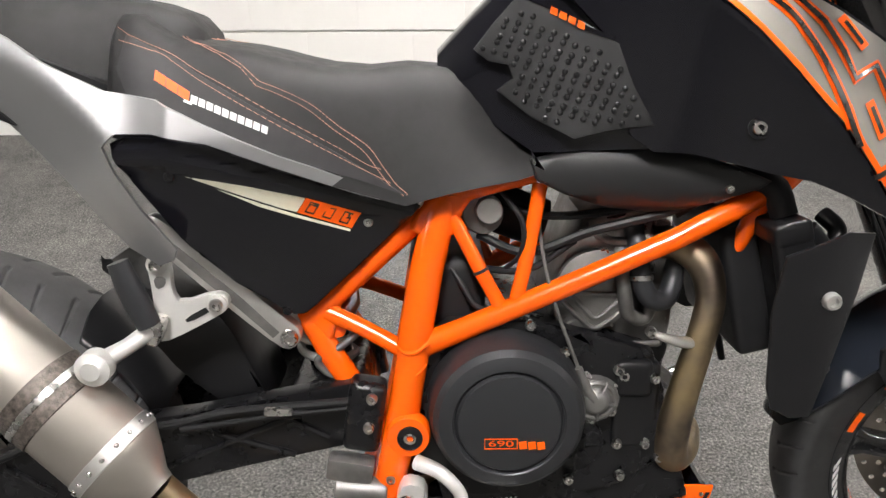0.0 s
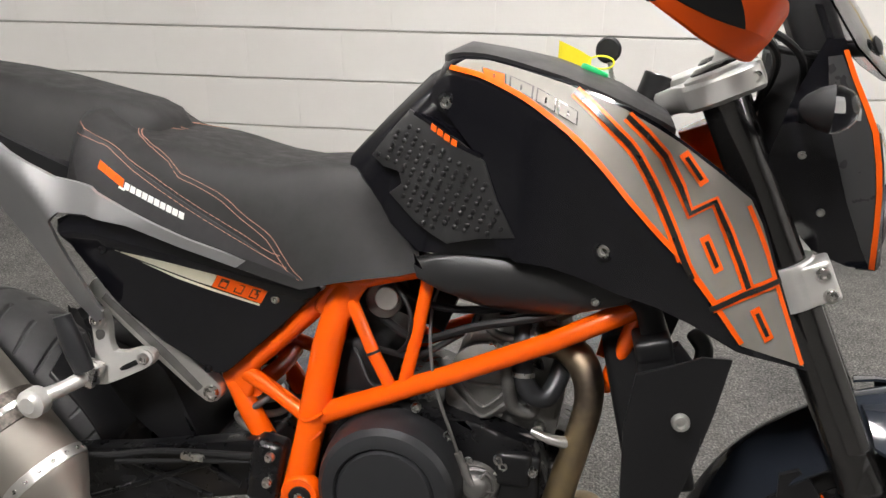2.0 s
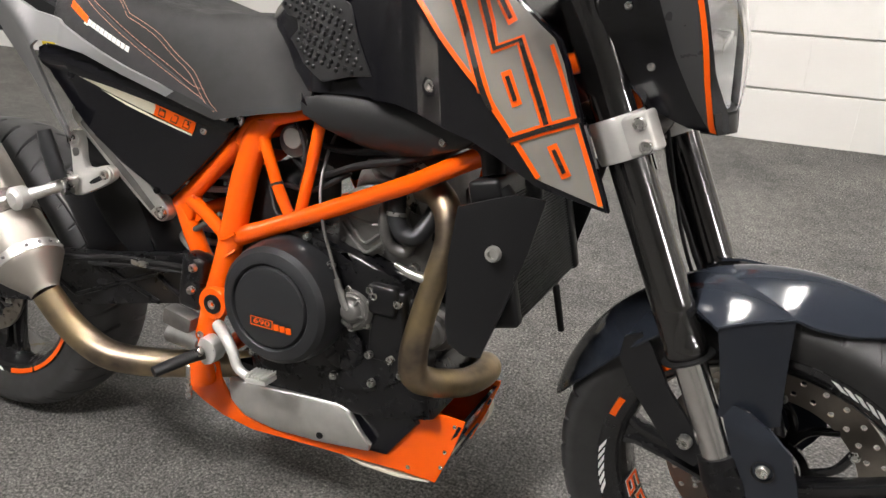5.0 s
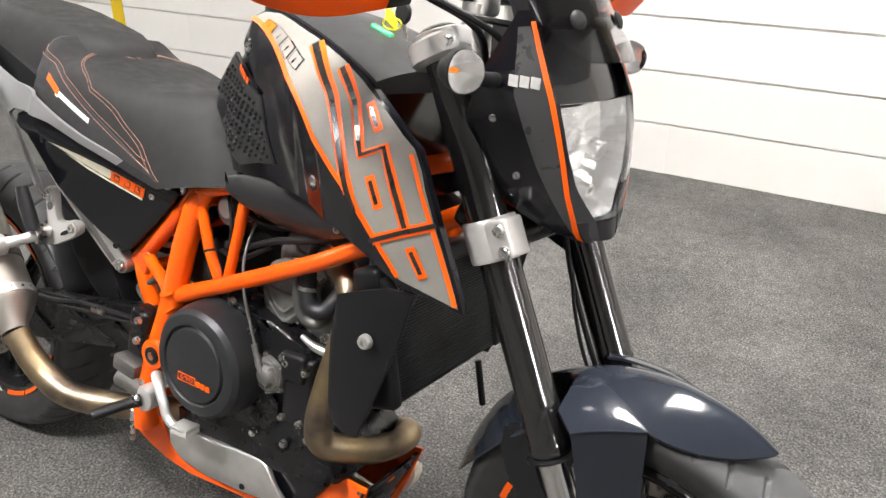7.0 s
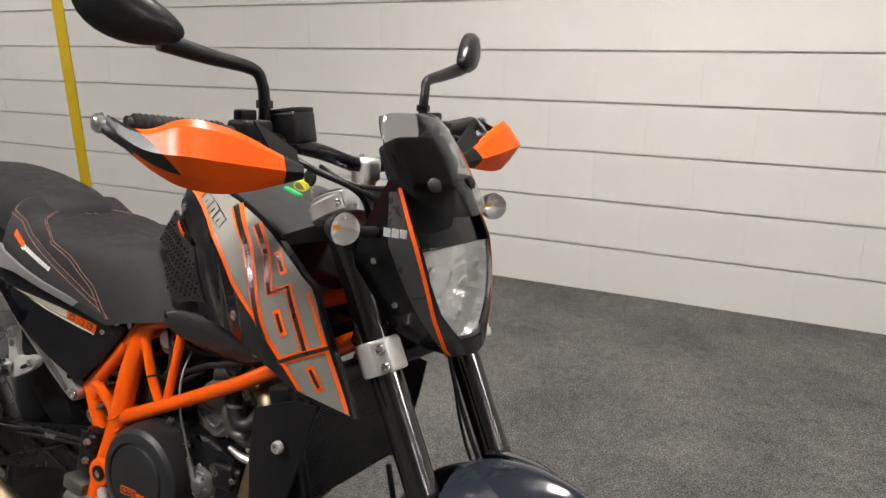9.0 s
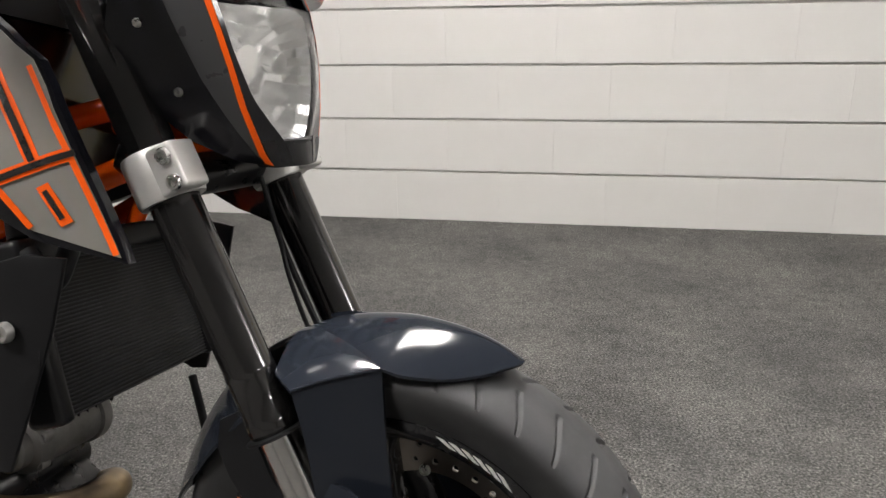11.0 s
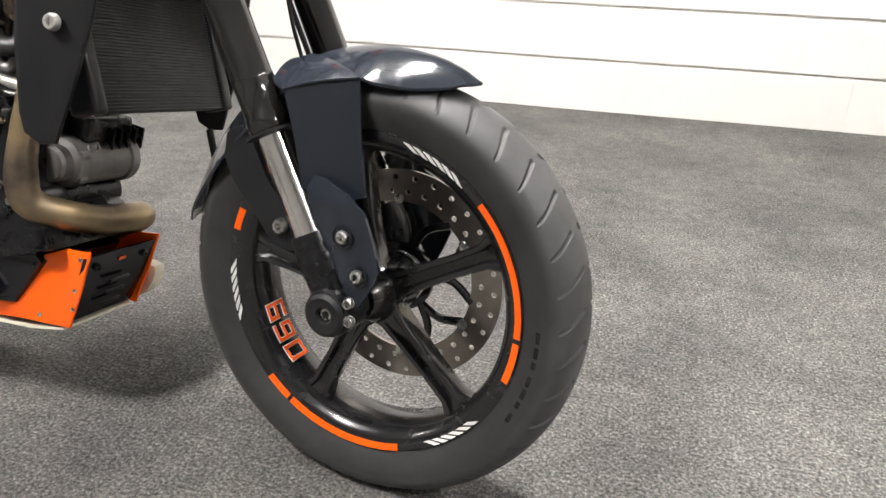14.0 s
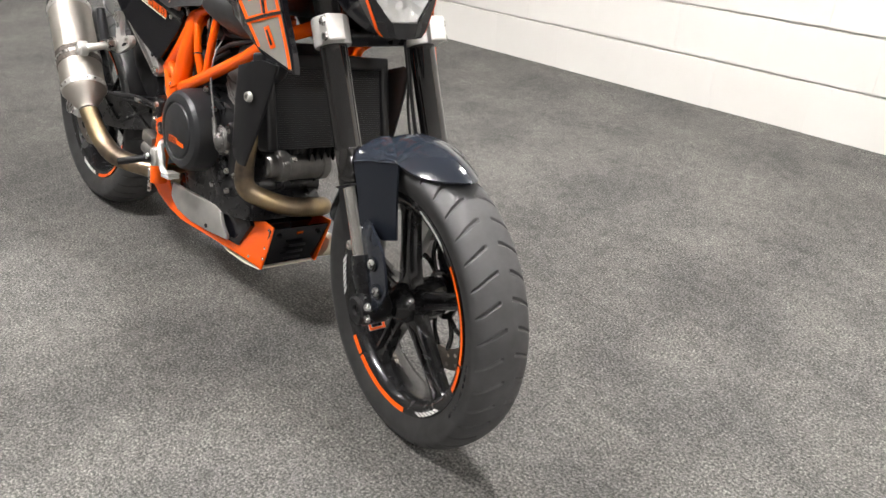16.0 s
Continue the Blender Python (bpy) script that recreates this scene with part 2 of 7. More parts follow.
def add_spin(bm, profile, centre, axis, n=40, closed=False):
    """Turns a profile of (radius, along the axis) about an axis."""
    w = Vector(axis).normalized()
    u = w.orthogonal().normalized()
    v = w.cross(u)
    c = Vector(centre)
    rings = []
    for r, h in profile:
        if r < 1e-6:
            rings.append([bm.verts.new(c + w * h)])
        else:
            rings.append([bm.verts.new(c + w * h + (u * math.cos(2 * math.pi * k / n) + v * math.sin(2 * math.pi * k / n)) * r) for k in range(n)])
    pairs = list(zip(rings, rings[1:])) + ([(rings[-1], rings[0])] if closed else [])
    for a, b in pairs:
        for k in range(n):
            if len(a) == 1 and len(b) == 1:
                continue
            if len(a) == 1:
                bm.faces.new((a[0], b[(k + 1) % n], b[k]))
            elif len(b) == 1:
                bm.faces.new((a[k], a[(k + 1) % n], b[0]))
            else:
                bm.faces.new((a[k], a[(k + 1) % n], b[(k + 1) % n], b[k]))
    return bm


def spin(profile, centre, axis, n=40, closed=False):
    return add_spin(bmesh.new(), profile, centre, axis, n, closed)


def rod(a, b, r, bevel=0.0015, n=24):
    a, b = Vector(a), Vector(b)
    L = (b - a).length
    e = min(bevel, r * 0.4, L * 0.3)
    return spin([(0, 0), (r - e, 0), (r, e), (r, L - e), (r - e, L), (0, L)], a, b - a, n)


def add_box(bm, size, m, bevel=0.004, seg=2):
    got = bmesh.ops.create_cube(bm, size=1.0, matrix=m @ Matrix.Diagonal((*size, 1)))
    if bevel:
        edges = list({e for v in got["verts"] for e in v.link_edges})
        bmesh.ops.bevel(bm, geom=edges, offset=bevel, segments=seg, affect="EDGES", profile=0.6)
    return bm


def box(size, m, bevel=0.004, seg=2):
    if isinstance(m, tuple):
        m = Matrix.Translation(m)
    return add_box(bmesh.new(), size, m, bevel, seg)


def smooth_outline(pts, rounds=1, keep=0.25):
    """Cuts the corners of a closed outline."""
    for _ in range(rounds):
        out = []
        for i, p in enumerate(pts):
            q = pts[(i + 1) % len(pts)]
            out.append((p[0] + (q[0] - p[0]) * keep, p[1] + (q[1] - p[1]) * keep))
            out.append((q[0] + (p[0] - q[0]) * keep, q[1] + (p[1] - q[1]) * keep))
        pts = out
    return pts


def panel(outline, yfun, thick=0.004, step=0.02, bevel=0.0, side=-1):
    """A curved plate: an outline in x and z, laid on the surface y = yfun(x, z), with thickness towards the middle."""
    bm = bmesh.new()
    bm.faces.new([bm.verts.new((x, 0, z)) for x, z in outline])
    xs, zs = [p[0] for p in outline], [p[1] for p in outline]
    for axis, lo, hi in ((0, min(xs), max(xs)), (2, min(zs), max(zs))):
        k = math.floor(lo / step) + 1
        while k * step < hi:
            co, no = [0, 0, 0], [0, 0, 0]
            co[axis], no[axis] = k * step, 1
            bmesh.ops.bisect_plane(bm, geom=list(bm.verts) + list(bm.edges) + list(bm.faces), plane_co=co, plane_no=no, dist=1e-6)
            k += 1
    if thick:
        got = bmesh.ops.extrude_face_region(bm, geom=list(bm.faces))
        back = [g for g in got["geom"] if isinstance(g, bmesh.types.BMVert)]
        mark = set(back)
    else:
        mark = set()
    for v in bm.verts:
        v.co.y = yfun(v.co.x, v.co.z) - (side * thick if v in mark else 0)
    if bevel:
        edges = [e for e in bm.edges if len(e.link_faces) == 2 and (e.verts[0] in mark) == (e.verts[1] in mark)
                 and abs(e.link_faces[0].normal.dot(e.link_faces[1].normal)) < 0.5]
        bm.normal_update()
        edges = [e for e in bm.edges if len(e.link_faces) == 2 and (e.verts[0] in mark) == (e.verts[1] in mark)
                 and e.calc_face_angle(0) > 1.0]
        bmesh.ops.bevel(bm, geom=edges, offset=bevel, segments=2, affect="EDGES", profile=0.6)
    return bm


def loft(sections, closed=True, caps=True):
    """Skins a list of rings, each with the same number of points."""
    bm = bmesh.new()
    rings = [[bm.verts.new(p) for p in s] for s in sections]
    n = len(rings[0])
    for a, b in zip(rings, rings[1:]):
        for k in range(n if closed else n - 1):
            bm.faces.new((a[k], a[(k + 1) % n], b[(k + 1) % n], b[k]))
    if caps:
        bm.faces.new(rings[0][::-1])
        bm.faces.new(rings[-1])
    return bm


def bolt(name, at, way, r, parent, mat=None, h=0.006, label=""):
    """A round-headed screw with a hexagon socket."""
    prof = [(r * 1.02, 0), (r, h * 0.55), (r * 0.82, h), (r * 0.52, h)]
    bm = spin(prof + [(r * 0.5, h * 0.3), (0, h * 0.3)], at, way, 18)
    return part(name, bm, mat or STEEL, parent, label, 35)


def lettering(text, size):
    """The flat mesh of a word in the built-in font, as a bmesh in x and y, centred."""
    c = bpy.data.curves.new("word", "FONT")
    c.body, c.size, c.align_x, c.align_y = text, size, "CENTER", "CENTER"
    o = new("word", c)
    bpy.context.view_layer.update()
    me = bpy.data.meshes.new_from_object(o.evaluated_get(bpy.context.evaluated_depsgraph_get()))
    bpy.data.objects.remove(o)
    bm = bmesh.new()
    bm.from_mesh(me)
    return bm


def interp(xs, ys):
    return lambda v: float(np.interp(v, xs, ys))


# ---- the room ----
WALL_Y, COURSE, JOINT, RECESS = 2.48, 0.225, 0.0095, 0.014
X0, X1, Y0, TOP = -6.5, 5.5, -4.5, 2.9

tagged(part("floor", box((X1 - X0 + 0.4, WALL_Y - Y0 + 0.6, 0.2), ((X0 + X1) / 2, (WALL_Y + Y0) / 2, -0.1), 0), CARPET),
       "short-pile mottled grey carpet under the motorcycle", "floor", kind="structure")
tagged(part("pavement", box((X1 - 3.06, WALL_Y - Y0, 0.006), ((X1 + 3.06) / 2, (WALL_Y + Y0) / 2 - 0.002, 0.003), 0.002), VINYL_FLOOR),
       "pale grey vinyl strip beside the carpet", "floor", kind="structure")
# ceiling and closing walls are never seen; their greys limit fill and reflections
tagged(part("ceiling", box((X1 - X0 + 0.4, WALL_Y - Y0 + 0.6, 0.12), ((X0 + X1) / 2, (WALL_Y + Y0) / 2, TOP + 0.06), 0), PLASTER),
       "unseen grey ceiling, toned down to cut bounced light", "ceiling", kind="structure")
for nm, size, at in (("wall_south", (X1 - X0 + 0.4, 0.2, TOP), ((X0 + X1) / 2, Y0 - 0.1, TOP / 2)),
                     ("wall_west", (0.2, WALL_Y - Y0, TOP), (X0 - 0.1, (WALL_Y + Y0) / 2, TOP / 2)),
                     ("wall_east", (0.2, WALL_Y - Y0, TOP), (X1 + 0.1, (WALL_Y + Y0) / 2, TOP / 2))):
    tagged(part(nm, box(size, at, 0), DARK_WALL), "unseen grey wall closing the showroom, toned to set fill light", "wall", kind="structure")

wall = tagged(part("wall_north", box((X1 - X0 + 0.4, 0.2, TOP), ((X0 + X1) / 2, WALL_Y + 0.1 + RECESS, TOP / 2), 0), MORTAR),
              "white painted blockwork wall with deep horizontal joints", "wall", kind="structure")

# light panels out of view; the outer four added to even the wall
LIGHTS = ((-4.4, -1.35), (0.2, -1.35), (4.6, -1.35), (-3.4, 0.9), (1.15, 0.70), (4.6, 0.9))


def panel_light(x, y):
    root = tagged(new("ceiling_light"), "unseen white framed ceiling light panel, placed to light bike and wall", "ceiling light", "ceiling light panels")
    root.location = (x, y, TOP)
    part("frame", box((0.36, 0.66, 0.040), (0, 0, -0.020), 0.006), FIXTURE, root)
    part("diffuser", box((0.30, 0.60, 0.020), (0, 0, -0.046), 0.006, 2), DIM_GLOW if abs(x) > 2 else HALF_GLOW if y < 0 else FULL_GLOW, root)
    return root


for x, y in LIGHTS:
    panel_light(x, y)


# ---- the motorcycle: x ahead, y to its left, z up, from the rear tyre's foot ----
bike = tagged(new("motorcycle"), "black, orange and silver naked motorcycle on its side stand", "motorcycle")
bike.matrix_world = pose(-0.173, 0.021, 0.0, 0, 0, -1.4) @ pose(0, 0, 0, -11.5)
RAKE, STEER = 25.5, -10.5
AXLE = Vector((1.497, 0, 0.295))
PIVOT = AXLE - Vector((math.cos(radians(RAKE)), 0, math.sin(radians(RAKE)))) * 0.034
TURNED = Matrix.Translation(PIVOT) @ Matrix.Rotation(radians(STEER), 4, Vector((-math.sin(radians(RAKE)), 0, math.cos(radians(RAKE))))) @ Matrix.Translation(-PIVOT)


def fixed(name, bm, mat, label="", smooth=40):
    return part(name, bm, mat, bike, label, smooth)


def steered(name, bm, mat, label="", smooth=40):
    """A part of the front end, which is turned a little to the right."""
    return part(name, bm, mat, bike, label, smooth, TURNED)


# ---- wheels ----
def tyre_mesh(R, width, bead, turns, n=1080, m=72):
    """A road tyre with a rounded tread, cut by curved grooves."""
    half = width / 2
    shoulder = R - 0.55 * half
    prof = []
    for k in range(m + 1):
        q = 2 * k / m - 1
        e = abs(q)
        if e < 0.74:
            a = e / 0.74 * math.pi / 2
            y, r = half * math.sin(a) ** 0.96, shoulder + (R - shoulder) * math.cos(a) ** 0.92
        else:
            t = (e - 0.74) / 0.26
            y = half + (bead - half) * t ** 1.6
            r = shoulder + (0.2275 - shoulder) * t
        prof.append((math.copysign(y, q), r))
    bm = bmesh.new()
    rings = []
    for i in range(n):
        th = 2 * math.pi * i / n
        ring = []
        for k, (y, r) in enumerate(prof):
            s = y / half
            depth = 0.0
            if 0.05 < abs(s) < 0.985 and r > shoulder + 0.001:
                sweep = (abs(s) - 0.05) / 0.93
                for gap, lo, hi, bow in ((0.14, 0.10, 0.975, -0.25), (0.64, 0.24, 0.975, -0.25)):
                    ph = (th * turns / (2 * math.pi) + gap + 0.5 * (s > 0) - bow * sweep ** 1.5) % 1.0
                    w = 0.040 * (1.2 - 0.55 * sweep)
                    if lo < sweep < hi and ph < 2 * w:
                        depth = 0.0042 * max(0.0, 1 - abs(ph - w) / w) ** 0.6
            rr = r - depth
            ring.append(bm.verts.new((math.cos(th) * rr, y, math.sin(th) * rr)))
        rings.append(ring)
    for i in range(n):
        a, b = rings[i], rings[(i + 1) % n]
        for k in range(m):
            bm.faces.new((a[k], b[k], b[k + 1], a[k + 1]))
    return bm


def arc_band(r0, r1, a0, a1, y, n=None, skew=0.0):
    """A flat piece of ring on the wheel's right side, between two angles in degrees."""
    n = n or max(2, int(abs(a1 - a0) / 3))
    bm = bmesh.new()
    rows = []
    for k in range(n + 1):
        a = radians(a0 + (a1 - a0) * k / n)
        b = a + radians(skew)
        rows.append([bm.verts.new((r0 * math.cos(a), y - 0.0012 * 0, r0 * math.sin(a))), bm.verts.new((r1 * math.cos(b), y + 0.0026, r1 * math.sin(b)))])
    for p, q in zip(rows, rows[1:]):
        bm.faces.new((p[0], p[1], q[1], q[0]))
    got = bmesh.ops.extrude_face_region(bm, geom=list(bm.faces))
    for g in got["geom"]:
        if isinstance(g, bmesh.types.BMVert):
            g.co.y += 0.0008
    return bm


def spoke(a, r0, r1, w0, w1, depth, yc):
    """A tapered cast spoke with a hollowed right face."""
    u, v = Vector((math.cos(a), 0, math.sin(a))), Vector((-math.sin(a), 0, math.cos(a)))
    secs = []
    for t in (0.0, 0.08, 0.3, 0.6, 0.88, 1.0):
        r = r0 + (r1 - r0) * t
        w = w0 + (w1 - w0) * t + 0.016 * max(0, t - 0.85) / 0.15 + 0.010 * max(0, 0.1 - t) / 0.1
        d = depth * (1 - 0.25 * t)
        hollow = 0.010 if 0.25 < t < 0.9 else 0.001
        ring = [(-w, -d), (-w * 0.86, -d - 0.004), (-w * 0.5, -d - 0.004), (-w * 0.36, -d - 0.004 + hollow), (w * 0.36, -d - 0.004 + hollow),
                (w * 0.5, -d - 0.004), (w * 0.86, -d - 0.004), (w, -d), (w * 0.8, d), (-w * 0.8, d)]
        secs.append([u * r + v * q + Vector((0, yc + h, 0)) for q, h in ring])
    return loft(secs)


def disc_mesh(r0, r1, y, thick, holes):
    """A drilled brake disc: the cells where the holes are stay open."""
    n, m = 720, 30
    bm = bmesh.new()
    rings = [[[bm.verts.new((r * math.cos(2 * math.pi * i / n), y + s * thick / 2, r * math.sin(2 * math.pi * i / n))) for s in (-1, 1)]
              for r in [r0 + (r1 - r0) * k / m for k in range(m + 1)]] for i in range(n)]

    def open_cell(i, k):
        a, r = (i + 0.5) / n * 2 * math.pi, r0 + (r1 - r0) * (k + 0.5) / m
        for ha, hr in holes:
            da = (a - ha + math.pi) % (2 * math.pi) - math.pi
            if (da * r) ** 2 + (r - hr) ** 2 < 0.0042 ** 2:
                return True
        return False
    shut = [[not open_cell(i, k) for k in range(m)] for i in range(n)]
    for i in range(n):
        j = (i + 1) % n
        for k in range(m):
            if not shut[i][k]:
                continue
            a, b, c, d = rings[i][k], rings[j][k], rings[j][k + 1], rings[i][k + 1]
            bm.faces.new((a[0], b[0], c[0], d[0]))
            bm.faces.new((a[1], d[1], c[1], b[1]))
            if k == 0 or not shut[i][k - 1]:
                bm.faces.new((a[0], a[1], b[1], b[0]))
            if k == m - 1 or not shut[i][k + 1]:
                bm.faces.new((d[0], c[0], c[1], d[1]))
            if not shut[i - 1][k]:
                bm.faces.new((a[0], d[0], d[1], a[1]))
            if not shut[j][k]:
                bm.faces.new((b[0], b[1], c[1], c[0]))
    return bm


def wheel(name, at, R, width, rim_half, turns, phase, disc_y, disc_r, m, decals, label):
    """A cast five-spoke wheel with its tyre and brake disc."""
    root = new(name)
    root.parent = bike
    root.matrix_local = m @ Matrix.Translation(at)
    tagged(root, label)
    part("tyre", tyre_mesh(R, width, rim_half - 0.002, turns, 1440), RUBBER, root, "black rubber road tyre with curved grooves", 30)
    h = rim_half
    prof = [(0.2285, -h), (0.2290, -h + 0.005), (0.222, -h + 0.010), (0.208, -h * 0.55), (0.204, 0), (0.208, h * 0.55), (0.222, h - 0.010), (0.2290, h - 0.005), (0.2285, h),
            (0.222, h + 0.001), (0.208, h - 0.004), (0.198, h * 0.6), (0.196, 0), (0.198, -h * 0.6), (0.208, -h + 0.004), (0.222, -h - 0.001)]
    part("rim", spin(prof, (0, 0, 0), (0, 1, 0), 120, True), RIM_M, root, "gloss black cast rim")
    part("hub", spin([(0, -0.062), (0.024, -0.062), (0.030, -0.055), (0.040, -0.036), (0.044, -0.015), (0.044, 0.03), (0.040, 0.05), (0.022, 0.056), (0, 0.056)], (0, 0, 0), (0, 1, 0), 40), RIM_M, root)
    for k in range(5):
        part("spoke", spoke(radians(phase + 72 * k), 0.030, 0.2005, 0.019, 0.0135, 0.016, -0.012), RIM_M, root)
    holes = []
    for k in range(30):
        a = 2 * math.pi * k / 30
        holes += [(a, disc_r * 0.93), (a + 0.06, disc_r * 0.80)]
    part("brake_disc", disc_mesh(disc_r * 0.71, disc_r, disc_y, 0.005, holes), DISC_M, root, "drilled steel brake disc")
    part("disc_carrier", spin([(0.040, -0.003), (0.052, -0.003), (0.052, 0.003), (0.040, 0.003)], (0, disc_y, 0), (0, 1, 0), 40, True), RIM_M, root)
    for k in range(6):
        a = radians(60 * k + 12)
        for s in (-0.42, 0.42):
            b = a + s * 0.9
            part("carrier_arm", tube([(0.048 * math.cos(a), disc_y, 0.048 * math.sin(a)), (0.085 * math.cos(a + s * 0.35), disc_y, 0.085 * math.sin(a + s * 0.35)),
                                      (disc_r * 0.73 * math.cos(b), disc_y, disc_r * 0.73 * math.sin(b))], 0.0062, 8, 4, (0.6, 1.1)), RIM_M, root)
    for k in range(6):
        a = radians(60 * k + 12 + 21)
        bolt("bobbin", (disc_r * 0.735 * math.cos(a), disc_y - 0.006, disc_r * 0.735 * math.sin(a)), (0, -1, 0), 0.0075, root, STEEL, 0.004)
    y = -h - 0.0032
    for kind, a0, a1 in decals:
        if kind == "orange":
            part("rim_sticker", arc_band(0.2262, 0.2168, a0, a1, y), DECAL_ORANGE, root, "orange stripe sticker on the rim")
        elif kind == "ticks":
            k = 0
            while a0 + k * 3.7 + 2.1 < a1:
                part("rim_tick", arc_band(0.2250, 0.2170, a0 + k * 3.7, a0 + k * 3.7 + 2.3, y, 2, -4.2), DECAL_WHITE, root, "white tick sticker on the rim")
                k += 1
    return root


front_wheel = wheel("front_wheel", AXLE + Vector((0.007, 0, 0.0)), 0.299, 0.119, 0.0475, 19, 27, 0.062, 0.160, TURNED,
                    [("orange", 44, -2.5), ("orange", -4.2, -19), ("ticks", 56, 78), ("orange", 143, 130), ("orange", 164, 155), ("ticks", 180, 204), ("orange", 225, 236), ("orange", 237.5, 286), ("ticks", 302, 325)],
                    "front wheel with black five-spoke rim, grooved tyre and single brake disc")
rear_wheel = wheel("rear_wheel", Vector((0, 0, 0.312)), 0.312, 0.162, 0.066, 20, 50, -0.085, 0.120, Matrix(),
                   [("orange", -18, -62), ("orange", -64, -82), ("ticks", -112, -86), ("ticks", 95, 120), ("orange", 40, 80), ("orange", 150, 195)],
                   "rear wheel with black five-spoke rim, wide grooved tyre and brake disc")

# number stickers inside the front rim and raised bars where the tyre maker's name stands
STROKES = {"6": "afgecd", "9": "abcdfg", "0": "abcdef"}
SEGMENT = {"a": (0, 1, 1, 1), "g": (0, 0.5, 1, 0.5), "d": (0, 0, 1, 0), "f": (0, 0.5, 0, 1), "e": (0, 0, 0, 0.5), "b": (1, 0.5, 1, 1), "c": (1, 0, 1, 0.5)}
for k, ch in enumerate("690"):
    for wide, lift, mat, label in ((0.0036, 0.0, DECAL_WHITE, "pale outline of a number sticker"), (0.0026, 0.0006, DECAL_ORANGE, "orange block number sticker inside the rim")):
        bm = bmesh.new()
        for s in STROKES[ch]:
            x0, y0, x1, y1 = SEGMENT[s]
            lo, hi = (0.021 * x0 - wide, 0.034 * y0 - wide), (0.021 * x1 + wide, 0.034 * y1 + wide)
            cols = []
            for i in range(5):
                q = lo[0] + (hi[0] - lo[0]) * i / 4
                aa = radians(199) + (0.034 * k + q) / 0.1945
                cols.append([bm.verts.new(((0.1955 - lift - t) * math.cos(aa), -0.020 + p, (0.1955 - lift - t) * math.sin(aa))) for p in (lo[1], hi[1]) for t in (0.0, 0.0012)])
            for p, q in zip(cols, cols[1:]):
                bm.faces.new((p[1], p[3], q[3], q[1]))
                bm.faces.new((p[0], p[1], q[1], q[0]))
                bm.faces.new((p[2], p[3], q[3], q[2]))
        part("rim_number", bm, mat, front_wheel, label, 0)
for k, ch in enumerate("690"):
    bm = lettering(ch, 0.013)
    a = radians(35.0 - 2.4 * k)
    for v in bm.verts:
        x, y = v.co.x, v.co.y
        rr, aa = 0.220 + y, a - x / 0.22
        v.co = (rr * math.cos(aa), -0.0475 - 0.0026 + (0.2275 - rr) * 0.27 - 0.0006, rr * math.sin(aa))
    part("rim_number", bm, DECAL_BLACK, front_wheel, "small black number on the orange stripe", 0)
for k in range(7):
    a0 = 2 - 4.6 * k
    bm = arc_band(0.263, 0.248, a0, a0 - (3.4 if k not in (2, 5) else 2.2), -0.0588, 3)
    part("sidewall_mark", bm, BLACK_GLOSS, front_wheel, "raised maker's mark bar on the tyre wall")

# ---- front fork ----
FDIR = Vector((math.sin(radians(25.2)), 0, -math.cos(radians(25.2))))


def fork_at(z, y):
    return Vector((AXLE.x + (AXLE.z - z) * math.tan(radians(25.2)) * 1.0, y, z))


